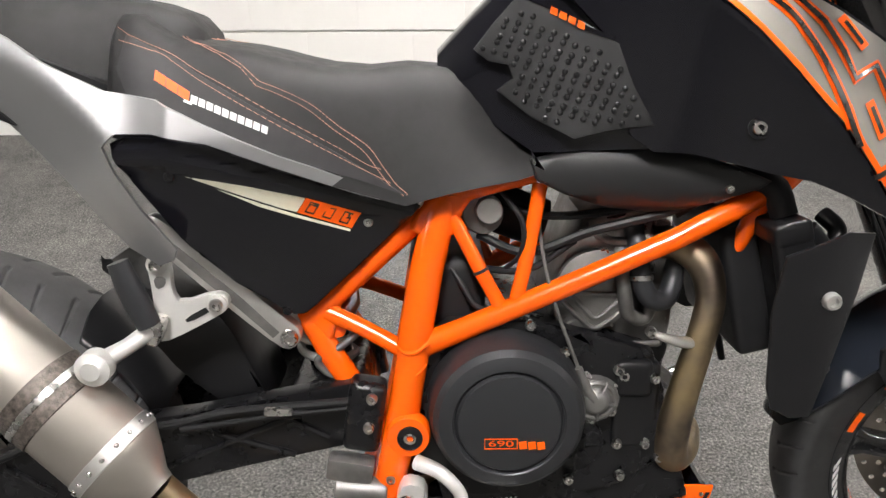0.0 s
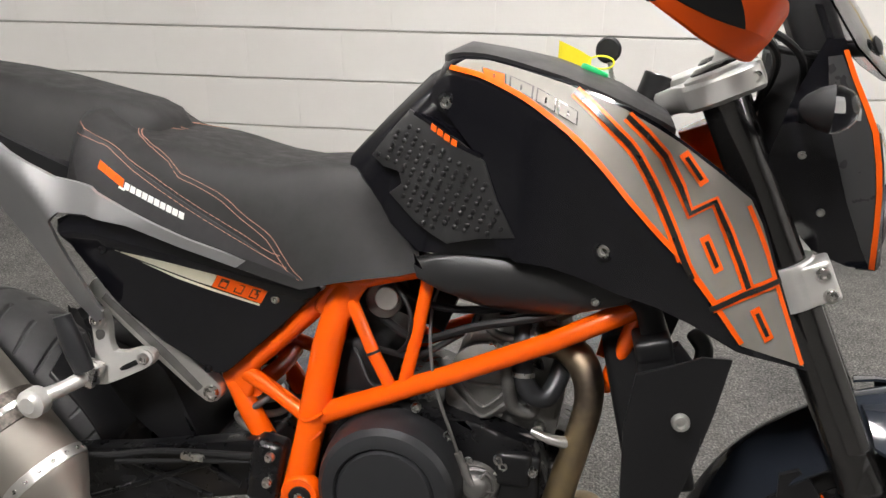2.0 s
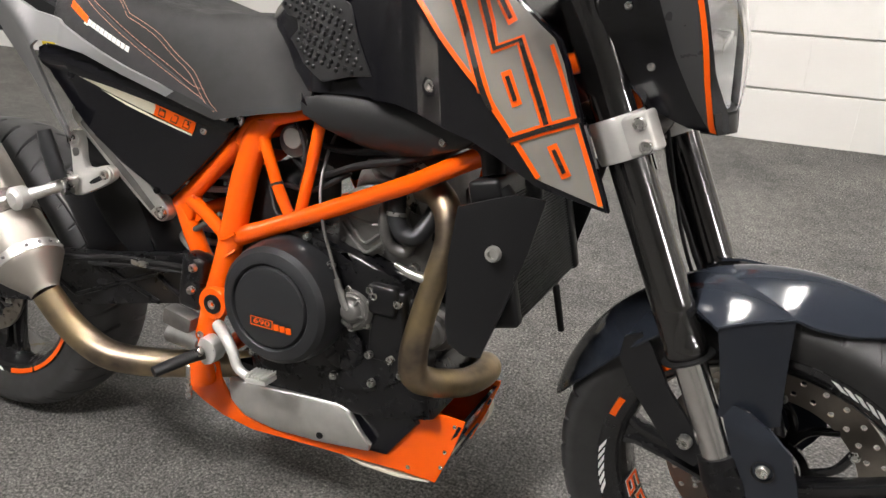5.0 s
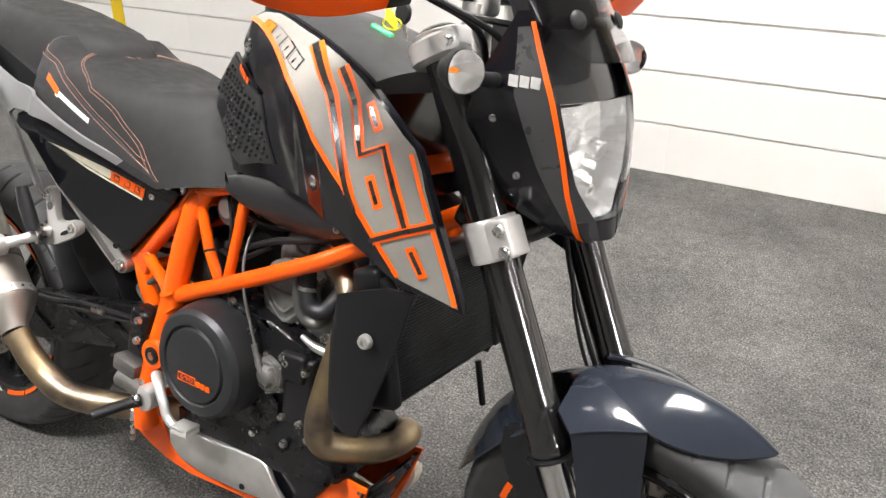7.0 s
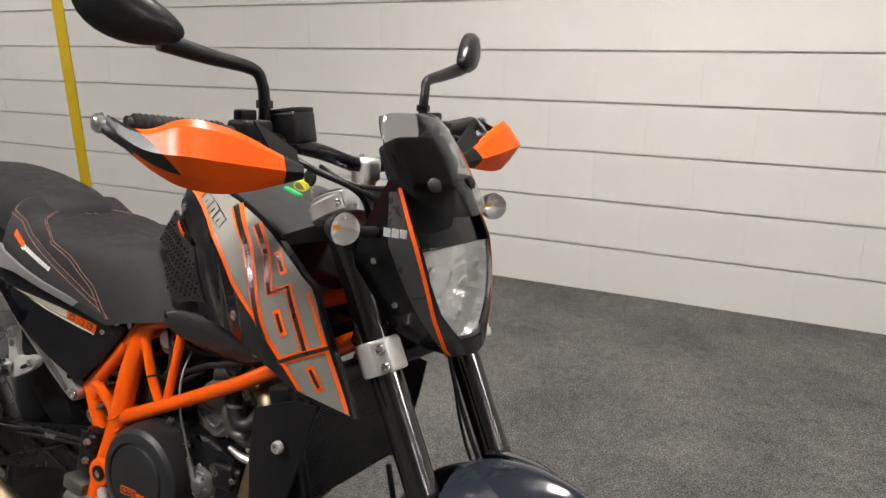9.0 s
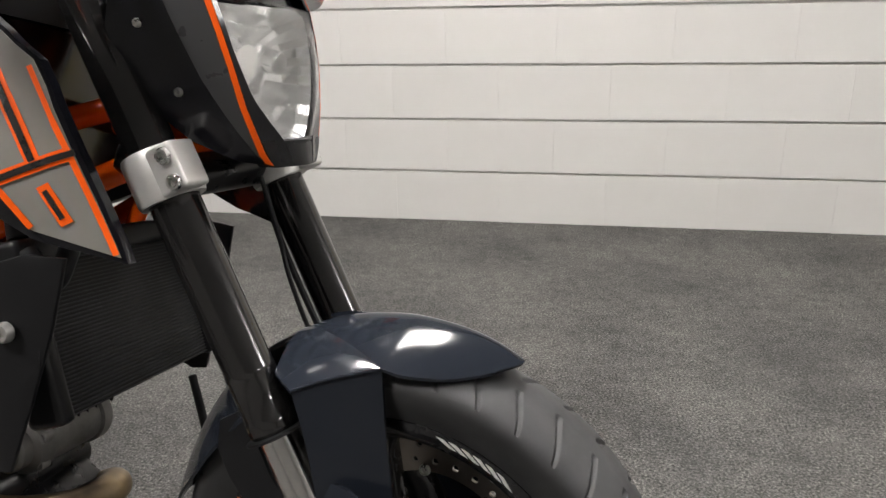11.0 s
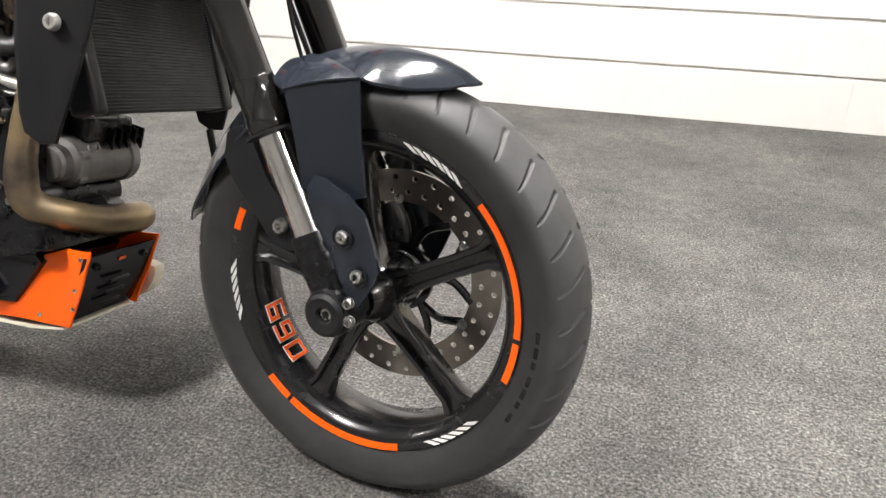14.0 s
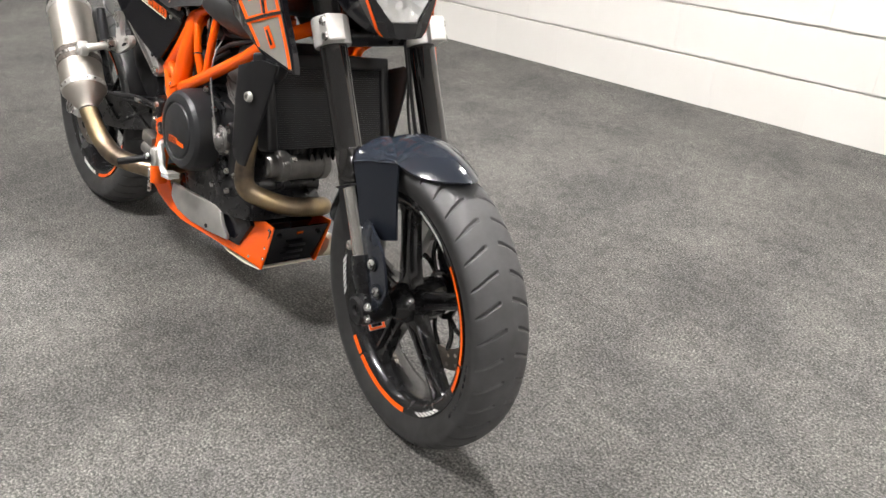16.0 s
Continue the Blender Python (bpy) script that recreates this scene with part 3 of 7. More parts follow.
for side in (-1, 1):
    y = 0.100 * side
    top, seal, foot = fork_at(1.028, y), fork_at(0.515, y), fork_at(0.385, y)
    L = (seal - top).length
    prof = [(0, 0), (0.020, 0), (0.0266, 0.004), (0.0268, L - 0.072), (0.0275, L - 0.070), (0.0275, L - 0.064), (0.0268, L - 0.062), (0.0268, L - 0.020), (0.0280, L - 0.018), (0.0280, L - 0.004), (0.026, L), (0, L)]
    leg = steered("fork_tube", spin(prof, top, seal - top, 40), FORK_M, "dark anodised upper fork tube")
    part("dust_seal", spin([(0.022, 0), (0.034, 0.001), (0.034, 0.004), (0.022, 0.006)], seal, seal - top, 36), BLACK_MATT, leg)
    steered("stanchion", rod(seal - FDIR * 0.05, foot + FDIR * 0.03, 0.0215, 0.001, 36), CHROME, "polished steel fork stanchion")
    low = fork_at(0.300, y)
    bm = tube([foot - FDIR * 0.006, foot + FDIR * 0.03, low - FDIR * 0.03, low + FDIR * 0.012], [0.026, 0.030, 0.027, 0.024], 20, 5, (0.95, 1.0))
    add_spin(bm, [(0, -0.030), (0.030, -0.030), (0.033, -0.024), (0.033, 0.024), (0.028, 0.030), (0, 0.030)], low + FDIR * 0.004, (0, 1, 0), 30)
    steered("axle_clamp", bm, BLACK_METAL, "black cast fork foot holding the axle")
    if side < 0:
        ring = steered("axle_cap", spin([(0.010, 0), (0.012, -0.004), (0.024, -0.006), (0.029, -0.002), (0.029, 0.01), (0.010, 0.01)], low + FDIR * 0.004 + Vector((0, -0.032, 0)), (0, 1, 0), 30, True), BLACK_MATT)
        bolt("axle_bolt", low + FDIR * 0.004 + Vector((0, -0.024, 0)), (0, -1, 0), 0.010, ring, STEEL, 0.006)
        for dx, dz in ((0.034, 0.018), (0.036, -0.006)):
            b = bolt("pinch_bolt", low + Vector((dx, -0.026, dz)), (0, -1, 0), 0.0075, bike, STEEL, 0.008)
            b.matrix_local = TURNED
    part_of_clamp = fork_at(0.778, y)
    bm = spin([(0.0275, -0.027), (0.0345, -0.027), (0.036, -0.023), (0.036, 0.023), (0.0345, 0.027), (0.0275, 0.027)], part_of_clamp, FDIR, 36, True)
    add_box(bm, (0.036, 0.038, 0.050), Matrix.Translation(part_of_clamp + Vector((0.029, 0.013 * side, 0.012))) @ pose(0, 0, 0, 0, math.degrees(math.atan2(FDIR.x, FDIR.z)), 0), 0.005, 3)
    clamp = steered("lower_clamp", bm, ALLOY_WHITE, "silver lower fork clamp")
    for dz in (0.014, -0.014):
        c = part_of_clamp + Vector((0.036, 0.0318 * side, 0.013)) - FDIR * dz
        bolt("clamp_bolt", c, (0.15, side, 0), 0.0085, clamp, STEEL, 0.006)
    cap = fork_at(1.010, y)
    bm = spin([(0.0, -0.014), (0.030, -0.014), (0.036, -0.011), (0.036, 0.012), (0.030, 0.015), (0.0, 0.015)], cap, FDIR, 36)
    add_box(bm, (0.030, 0.030, 0.026), Matrix.Translation(cap + Vector((0.034, 0.012 * side, 0.010))) @ pose(0, 0, 0, 0, math.degrees(math.atan2(FDIR.x, FDIR.z)), 0), 0.005)
    c2 = steered("upper_clamp", bm, ALLOY_WHITE, "silver upper fork clamp")
    bolt("clamp_bolt", cap + Vector((0.038, 0.030 * side, 0.008)), (0, side, 0), 0.008, c2, STEEL, 0.006)
bm = box((0.085, 0.20, 0.034), Matrix.Translation(fork_at(0.782, 0) - Vector((0.028, 0, 0.0))) @ pose(0, 0, 0, 0, 25, 0), 0.010, 3)
steered("lower_yoke", bm, BLACK_METAL, "black lower fork yoke")
# upper yoke: a waisted plate square to the steering axis
half = [(-0.088, 0.0), (-0.085, 0.030), (-0.062, 0.050), (-0.046, 0.085), (-0.040, 0.122), (-0.018, 0.140), (0.018, 0.142), (0.046, 0.134), (0.050, 0.112), (0.040, 0.085), (0.018, 0.055), (0.010, 0.0)]
ring = smooth_outline(half + [(x, -y) for x, y in half[-2:0:-1]], 2)
axis = Matrix.Translation(fork_at(1.003, 0)) @ pose(0, 0, 0, 0, -25.2, 0)
bm = loft([[axis @ Vector((x * g, y * g, z)) for x, y in ring] for g, z in ((0.95, -0.017), (1.0, -0.012), (1.0, 0.010), (0.95, 0.015))])
for x, y, r in ((-0.042, 0.0, 0.026), (0.0, 0.0, 0.012)):
    add_spin(bm, [(r, 0.0), (r, 0.022), (r * 0.8, 0.026), (0, 0.026)], axis @ Vector((x, y, 0)), -FDIR, 32)
steered("upper_yoke", bm, ALLOY_WHITE, "silver upper fork yoke")
fixed("steering_head", rod(PIVOT + (Vector((-math.sin(radians(25.5)), 0, math.cos(radians(25.5))))) * 0.56, PIVOT + (Vector((-math.sin(radians(25.5)), 0, math.cos(radians(25.5))))) * 0.74, 0.033), ORANGE, "orange steering head tube")
# gaiter-less brake hose on the left leg
steered("brake_hose", tube([fork_at(0.78, 0.07), (1.285, 0.075, 0.70), (1.325, 0.068, 0.62), (1.36, 0.07, 0.55), (1.40, 0.085, 0.47), (1.42, 0.085, 0.42)], 0.0042, 8), BLACK_MATT)
steered("sensor_cable", tube([fork_at(0.77, 0.062), (1.295, 0.066, 0.69), (1.315, 0.06, 0.63), (1.345, 0.060, 0.56), (1.39, 0.08, 0.47)], 0.003, 8), BLACK_MATT)
bm = box((0.075, 0.034, 0.085), Matrix.Translation((1.405, 0.078, 0.395)) @ pose(0, 0, 0, 0, 25, 0), 0.012, 3)
add_box(bm, (0.03, 0.055, 0.11), Matrix.Translation((1.425, 0.07, 0.39)) @ pose(0, 0, 0, 0, 25, 0), 0.008)
steered("brake_caliper", bm, ALLOY_WHITE, "silver brake caliper behind the disc")


# ---- front mudguard ----
def guard_section(a, r, half, drop, n=24):
    """An arch over the tyre at the angle a (degrees from ahead), in the wheel's frame."""
    out = []
    for k in range(n + 1):
        s = -1 + 2 * k / n
        rr = r - drop * abs(s) ** 1.45
        out.append(AXLE + Vector((math.cos(radians(a)) * rr, half * s, math.sin(radians(a)) * rr)))
    return out


arch = ((64.8, 0.3268, 0.004, 0.001), (65.8, 0.327, 0.014, 0.005), (67.2, 0.328, 0.024, 0.0105), (69.7, 0.330, 0.037, 0.022), (75.2, 0.332, 0.055, 0.036), (79.9, 0.332, 0.065, 0.040), (84.5, 0.332, 0.071, 0.041), (88.4, 0.332, 0.0735, 0.0375),
        (94, 0.331, 0.074, 0.036), (102, 0.330, 0.077, 0.038), (108, 0.328, 0.081, 0.043), (116, 0.326, 0.081, 0.050), (126, 0.324, 0.078, 0.054), (138, 0.322, 0.076, 0.054), (152, 0.320, 0.070, 0.045), (163, 0.320, 0.058, 0.028), (169, 0.320, 0.040, 0.014))
rows = []
steps_of = [p for p in spline([(a, r * 100, half * 100) for a, r, half, drop in arch], 5)]
drops = [p.z for p in spline([(a, 0, drop * 100) for a, r, half, drop in arch], 5)]
for p, drop in zip(steps_of, drops):
    rows.append(guard_section(p.x, p.y / 100, p.z / 100, drop / 100))
outer = rows
bm = bmesh.new()
grid = [[bm.verts.new(p) for p in r] for r in outer]
inner = [[bm.verts.new(p + (AXLE - p).normalized() * 0.0035) for p in r] for r in outer]
R_, C_ = len(grid), len(grid[0])
for i in range(R_ - 1):
    for k in range(C_ - 1):
        bm.faces.new((grid[i][k], grid[i + 1][k], grid[i + 1][k + 1], grid[i][k + 1]))
        bm.faces.new((inner[i][k], inner[i][k + 1], inner[i + 1][k + 1], inner[i + 1][k]))
for i in range(R_ - 1):
    for k in (0, C_ - 1):
        bm.faces.new((grid[i][k], grid[i + 1][k], inner[i + 1][k], inner[i][k]))
for k in range(C_ - 1):
    for i in (0, R_ - 1):
        bm.faces.new((grid[i][k], grid[i][k + 1], inner[i][k + 1], inner[i][k]))
mudguard = steered("front_mudguard", bm, BLUE_BLACK, "pointed dark metallic front mudguard with side shields", 50)
for side in (-1, 1):
    # shield that drops from the mudguard down along the fork leg, drawn in towards the front
    def shield_y(x, z, side=side):
        return side * float(np.interp(x, (1.40, 1.428, 1.505, 1.52), (0.128, 0.1215, 0.0735, 0.066)))
    out = [(1.428, 0.572), (1.446, 0.5785), (1.465, 0.583), (1.487, 0.5865), (1.505, 0.589), (1.507, 0.533), (1.510, 0.484), (1.514, 0.440), (1.490, 0.432), (1.446, 0.450), (1.439, 0.510)]
    part("side_shield", panel(out, shield_y, 0.004, 0.016, side=side), BLUE_BLACK, mudguard, "", 40)
    # flat shoulder between the shield's top edge and a crease that runs from the crown to the shield's front corner
    rim, rows = out[:5], []
    crest = Vector((1.412, side * 0.036, 0.611))
    corner = Vector((1.506, shield_y(1.506, 0), 0.5895))
    for k in range(-1, 9):
        t = max(k, 0) / 8
        edge = Vector((1.395, side * 0.100, 0.580)) if k < 0 else Vector((1.428 + 0.077 * t, shield_y(1.428 + 0.077 * t, 0), float(np.interp(1.428 + 0.077 * t, [p[0] for p in rim], [p[1] for p in rim]))))
        ridge = Vector((1.385, side * 0.036, 0.604)) if k < 0 else crest.lerp(corner, t) + Vector((0, 0, 0.004 * math.sin(math.pi * t)))
        rows.append([edge.lerp(ridge, u) + Vector((0, 0, 0.006 * math.sin(math.pi * u) * (1 - t))) for u in (0, 0.06, 0.3, 0.55, 0.8, 0.94, 1.0)])
    bm = loft(rows, False, False)
    got = bmesh.ops.extrude_face_region(bm, geom=list(bm.faces))
    for q in got["geom"]:
        if isinstance(q, bmesh.types.BMVert):
            q.co.z -= 0.004
    part("shoulder", bm, BLUE_BLACK, mudguard, "folded shoulder of the mudguard", 40)
    part("edge_bead", tube([(x, shield_y(x, z) + side * 0.0004, z) for x, z in rim], 0.0016, 8, 4), BLUE_BLACK, mudguard)

    def guard_y(x, z, side=side):
        return side * (0.1105 + 0.006 * math.exp(-((x - 1.500 - 0.30 * (0.42 - z)) / 0.022) ** 2) - 0.35 * max(0.0, z - 0.440))
    low = [(1.446, 0.462), (1.462, 0.4675), (1.480, 0.466), (1.510, 0.451), (1.537, 0.430), (1.550, 0.395), (1.560, 0.360), (1.549, 0.334), (1.534, 0.306), (1.526, 0.309), (1.500, 0.348), (1.472, 0.399)]
    part("fork_protector", panel(low, guard_y, 0.005, 0.008, 0.0, side=side), BLUE_BLACK, mudguard, "dark metallic fork protector with two recessed bolts", 50)
    for x, z in ((1.511, 0.398), (1.532, 0.350)):
        y = guard_y(x, z)
        part("recess", spin([(0.0130, 0.0006), (0.0150, 0.0014), (0.0135, 0.0014), (0.0120, -0.003), (0, -0.003)], (x, y, z), (0, side, 0), 28), BLACK_SATIN, mudguard)
        bolt("shield_bolt", (x, y - side * 0.002, z), (0, side, 0), 0.0088, mudguard, STEEL, 0.007)
    # rear stay from the mudguard down to the fork foot
    stay = [(1.322, 0.512), (1.300, 0.500), (1.300, 0.470), (1.320, 0.440), (1.398, 0.368), (1.428, 0.362), (1.440, 0.380), (1.420, 0.406), (1.375, 0.448), (1.338, 0.500)]
    part("stay", panel(stay, lambda x, z, side=side: side * np.interp(z, (0.37, 0.42, 0.5), (0.106, 0.094, 0.074)), 0.007, 0.02, side=side), BLACK_SATIN, mudguard)
    bolt("stay_bolt", (1.411, side * 0.104, 0.394), (0, side, 0), 0.010, mudguard, STEEL, 0.010)

# ---- headlight and cowl ----
cowl = new("headlight_cowl")
cowl.parent = bike
cowl.matrix_local = TURNED
tagged(cowl, "tall pointed black headlight cowl with orange edge stripes and smoked screen")


def cowl_x(y, z):
    """How far ahead the cowl's face lies."""
    edge = np.interp(z, (0.785, 0.80, 0.849, 0.892, 0.925, 0.961, 0.988, 1.018, 1.048, 1.16), (1.367, 1.364, 1.357, 1.351, 1.344, 1.334, 1.321, 1.305, 1.291, 1.238))
    return edge + 0.013 * (1 - (abs(y) / cowl_half(z)) ** 1.35)


def cowl_half(z):
    return float(np.interp(z, (0.785, 0.80, 0.849, 0.892, 0.925, 0.961, 0.988, 1.018, 1.048, 1.10), (0.040, 0.052, 0.072, 0.082, 0.088, 0.0925, 0.091, 0.087, 0.085, 0.085)))


def face_patch(zs, inset0, inset1, lift, n=14, thick=0.006, mat=None, name="", label="", back=None):
    """A patch of the cowl's face between two shares of its half width."""
    bm = bmesh.new()
    front, rear = [], []
    for z in zs:
        h = cowl_half(z)
        rowf, rowb = [], []
        for k in range(n + 1):
            s = inset0 + (inset1 - inset0) * k / n
            y = h * s
            x = cowl_x(y, z) + lift
            rowf.append(bm.verts.new((x, y, z)))
            rowb.append(bm.verts.new((x - thick, y, z)))
        front.append(rowf)
        rear.append(rowb)
    for g, flip in ((front, 0), (rear, 1)):
        for i in range(len(zs) - 1):
            for k in range(n):
                bm.faces.new((g[i][k], g[i][k + 1], g[i + 1][k + 1], g[i + 1][k]))
    for i in range(len(zs) - 1):
        for k in (0, n):
            bm.faces.new((front[i][k], front[i + 1][k], rear[i + 1][k], rear[i][k]))
    for k in range(n):
        for i in (0, len(zs) - 1):
            bm.faces.new((front[i][k], front[i][k + 1], rear[i][k + 1], rear[i][k]))
    return part(name, bm, mat, cowl, label, 45)


def steps(a, b, n):
    return [a + (b - a) * k / n for k in range(n + 1)]


# lamp: bowl, lens, bulb, then the black frame round it; its outline narrows towards the foot
lamp_half = lambda z: cowl_half(z) * float(np.interp(z, (0.81, 0.83, 0.86, 0.90, 0.96), (0.48, 0.68, 0.89, 0.965, 0.965)))
outline = [(0.965, z) for z in steps(0.815, 0.953, 12)] + [(s, 0.953) for s in (0.6, 0.2, -0.2, -0.6)] + [(-0.965, z) for z in steps(0.953, 0.815, 12)] + [(s, 0.815) for s in (-0.5, 0.0, 0.5)]
bowl = []
for depth, shrink in ((0.008, 1.0), (0.022, 0.93), (0.040, 0.78), (0.055, 0.55), (0.064, 0.28)):
    ring = []
    for k, (s, z) in enumerate(outline):
        flute = 1.0 + (0.030 if k % 2 else -0.030) * (0.008 < depth < 0.06)
        y, z2 = s * lamp_half(z) * shrink * flute, 0.888 + (z - 0.888) * shrink * flute
        ring.append((cowl_x(s * lamp_half(z), z) * (1 - (1 - shrink)) + cowl_x(0, 0.888) * (1 - shrink) - depth, y, z2))
    bowl.append(ring)
reflector = part("reflector", loft(bowl, True, False), REFLECTOR, cowl, "bright faceted headlamp reflector", 10)
part("bulb_holder", rod((1.300, 0, 0.888), (1.312, 0, 0.888), 0.030), REFLECTOR, cowl)
part("bulb_shield", rod((1.335, 0, 0.90), (1.352, 0, 0.895), 0.013), REFLECTOR, cowl)
part("bulb_shield", rod((1.320, 0.0, 0.845), (1.345, 0.0, 0.842), 0.009), REFLECTOR, cowl)
bm = bmesh.new()
grid = []
for z in steps(0.810, 0.958, 14):
    swell = 0.010 * math.sin(math.pi * (z - 0.810) / 0.148) ** 0.7
    grid.append([bm.verts.new((cowl_x(lamp_half(z) * s, z) + 0.002 + swell * (1 - s ** 4), lamp_half(z) * s, z)) for s in [-1 + k / 8 for k in range(17)]])
for a, b in zip(grid, grid[1:]):
    for k in range(16):
        bm.faces.new((a[k], a[k + 1], b[k + 1], b[k]))
got = bmesh.ops.extrude_face_region(bm, geom=list(bm.faces))
for q in got["geom"]:
    if isinstance(q, bmesh.types.BMVert):
        q.co.x -= 0.003
lens = part("lens", bm, LENS, cowl, "clear headlamp lens", 60)
lens.visible_shadow = False
face_patch(steps(0.955, 1.095, 8), -0.80, 0.80, -0.012, 12, 0.008, BLACK_GLOSS, "number_plate_panel", "gloss black panel over the lamp")
for side in (-1, 1):
    bm = bmesh.new()
    ring = [[bm.verts.new((cowl_x(h, z) + lift, side * h, z)) for h, lift in ((lamp_half(z) - 0.001, -0.004), (lamp_half(z) - 0.001, 0.003), (cowl_half(z), 0.001), (cowl_half(z), -0.016))] for z in steps(0.788, 0.960, 16)]
    for p, q in zip(ring, ring[1:]):
        for k in range(3):
            bm.faces.new((p[k], p[k + 1], q[k + 1], q[k]))
    part("lamp_frame", bm, BLACK_GLOSS, cowl, "black frame beside the lamp", 40)
face_patch(steps(0.786, 0.814, 3), -1.0, 1.0, 0.002, 10, 0.022, BLACK_SATIN, "lamp_frame")
for side in (-1, 1):
    # side wing: from the edge of the face back towards the fork
    def wing_y(x, z, side=side):
        edge = cowl_half(z)
        xe = cowl_x(edge, z)
        return side * (edge + (xe - x) * np.interp(z, (0.79, 0.90, 1.05), (0.30, 0.25, 0.25)))
    out = [(1.367, 0.788), (1.3645, 0.80), (1.3575, 0.849), (1.3515, 0.892), (1.3445, 0.925), (1.3345, 0.961), (1.3215, 0.988), (1.3055, 1.018), (1.2915, 1.048), (1.287, 1.060), (1.268, 1.058), (1.256, 1.03), (1.240, 0.99), (1.225, 0.93), (1.240, 0.87), (1.290, 0.815), (1.335, 0.792)]
    part("side_wing", panel(out, wing_y, 0.005, 0.015, side=side), BLACK_GLOSS, cowl, "gloss black side wing", 50)
    stripe = [(1.3672, 0.788), (1.3647, 0.80), (1.3577, 0.849), (1.3517, 0.892), (1.3447, 0.925), (1.3347, 0.961), (1.3217, 0.988), (1.3057, 1.018), (1.2915, 1.048), (1.2865, 1.047), (1.3000, 1.017), (1.3155, 0.987), (1.3285, 0.960), (1.3385, 0.925), (1.3455, 0.892), (1.3515, 0.849), (1.3580, 0.80), (1.3600, 0.790)]
    part("edge_stripe", panel(stripe, lambda x, z, w=wing_y, s=side: w(x, z) + s * 0.0018, 0.001, 0.02, side=side), DECAL_ORANGE, cowl, "thin orange edge stripe")
    # this band stands for light reflected off the wing's bevelled edge
    grey = [(1.3590, 0.793), (1.3508, 0.849), (1.3448, 0.892), (1.3378, 0.925), (1.3278, 0.960), (1.3148, 0.987), (1.2993, 1.017), (1.2865, 1.042), (1.272, 1.040), (1.284, 0.965), (1.316, 0.88), (1.344, 0.82)]
    part("edge_stripe", panel(grey, lambda x, z, w=wing_y, s=side: w(x, z) + s * 0.0012, 0.001, 0.02, side=side), GREY_SHEEN, cowl, "grey band coloured as the sheen beside the orange stripe")
    for k in range(3):
        x = 1.276 + 0.0135 * k
        mark = [(x, 0.9740), (x + 0.0115, 0.9730), (x + 0.0105, 0.9860), (x - 0.001, 0.9870)]
        part("badge", panel(mark, lambda xx, z, w=wing_y, s=side: w(xx, z) + s * 0.0026, 0.0008, 0.02, side=side), BADGE_M, cowl, "dull silver maker's badge block")
    for x, z in ((1.260, 0.933), (1.291, 0.865)):
        bolt("wing_screw", (x, wing_y(x, z), z), (0, side, 0), 0.0048, cowl, STEEL, 0.004)
# inner box of the cowl, so that nothing shows through from behind
part("inner_shell", loft([[(x, s * w, z) for s, z in ((-1, z0), (-1, z1), (1, z1), (1, z0))] for x, w, z0, z1 in ((1.21, 0.06, 0.87, 1.04), (1.262, 0.075, 0.86, 1.045), (1.285, 0.060, 0.965, 1.045))]), BLACK_MATT, cowl)
# smoked screen
bm = bmesh.new()
rows = []
for z, half, x in ((1.006, 0.050, 1.367), (1.022, 0.076, 1.356), (1.05, 0.090, 1.334), (1.09, 0.094, 1.308), (1.13, 0.086, 1.277), (1.152, 0.072, 1.254), (1.158, 0.045, 1.244)):
    rows.append([(x - 2.9 * (half * s) ** 2 - 0.10 * abs(half * s), half * s, z) for s in [-1 + k / 8 for k in range(17)]])
g = [[bm.verts.new(p) for p in r] for r in rows]
for a, b in zip(g, g[1:]):
    for k in range(16):
        bm.faces.new((a[k], a[k + 1], b[k + 1], b[k]))
got = bmesh.ops.extrude_face_region(bm, geom=list(bm.faces))
for q in got["geom"]:
    if isinstance(q, bmesh.types.BMVert):
        q.co.x -= 0.003
screen = part("screen", bm, SMOKE, cowl, "smoked plastic fly screen", 50)
for s in (-1, 1):
    part("screen_grommet", spin([(0, 0), (0.010, 0), (0.012, 0.003), (0.006, 0.006), (0, 0.006)], (1.323, 0.047 * s, 1.051), (1, 0.35 * s, 0.5), 20), BLACK_MATT, cowl)
    part("screen_bracket", tube([(1.316, 0.047 * s, 1.047), (1.28, 0.048 * s, 1.043), (1.25, 0.05 * s, 1.03)], 0.008, 10), BLACK_MATT, cowl)

# ---- indicators ----
for side in (-1, 1):
    at = Vector((1.272, 0.190 * side, 0.994))
    bm = tube([(1.255, 0.075 * side, 0.975), (1.258, 0.13 * side, 0.980), (1.258, 0.170 * side, 0.992)], [0.010, 0.009, 0.010], 12, 5)
    add_spin(bm, [(0.006, -0.030), (0.013, -0.025), (0.021, -0.012), (0.0245, 0.0)], at, (1, 0, 0), 28)
    ind = steered("indicator", bm, BLACK_MATT, "black indicator with a clear lens and amber bulb")
    part("reflector", spin([(0.0225, 0.0), (0.019, -0.005), (0.0145, -0.009), (0.009, -0.014), (0, -0.015)], at, (1, 0, 0), 13), REFLECTOR, ind, "", 0)
    part("bulb", spin([(0, -0.002), (0.0016, -0.003), (0.0024, -0.006), (0.0022, -0.012), (0, -0.013)], at, (1, 0, 0), 12), AMBER, ind)
    le = part("lens", spin([(0.0242, 0.0), (0.0236, 0.008), (0.019, 0.017), (0.011, 0.0235), (0, 0.0255), (0, 0.024), (0.010, 0.022), (0.018, 0.016), (0.0224, 0.0075), (0.0230, 0.0)], at, (1, 0, 0), 28), LENS, ind)
    le.visible_shadow = False

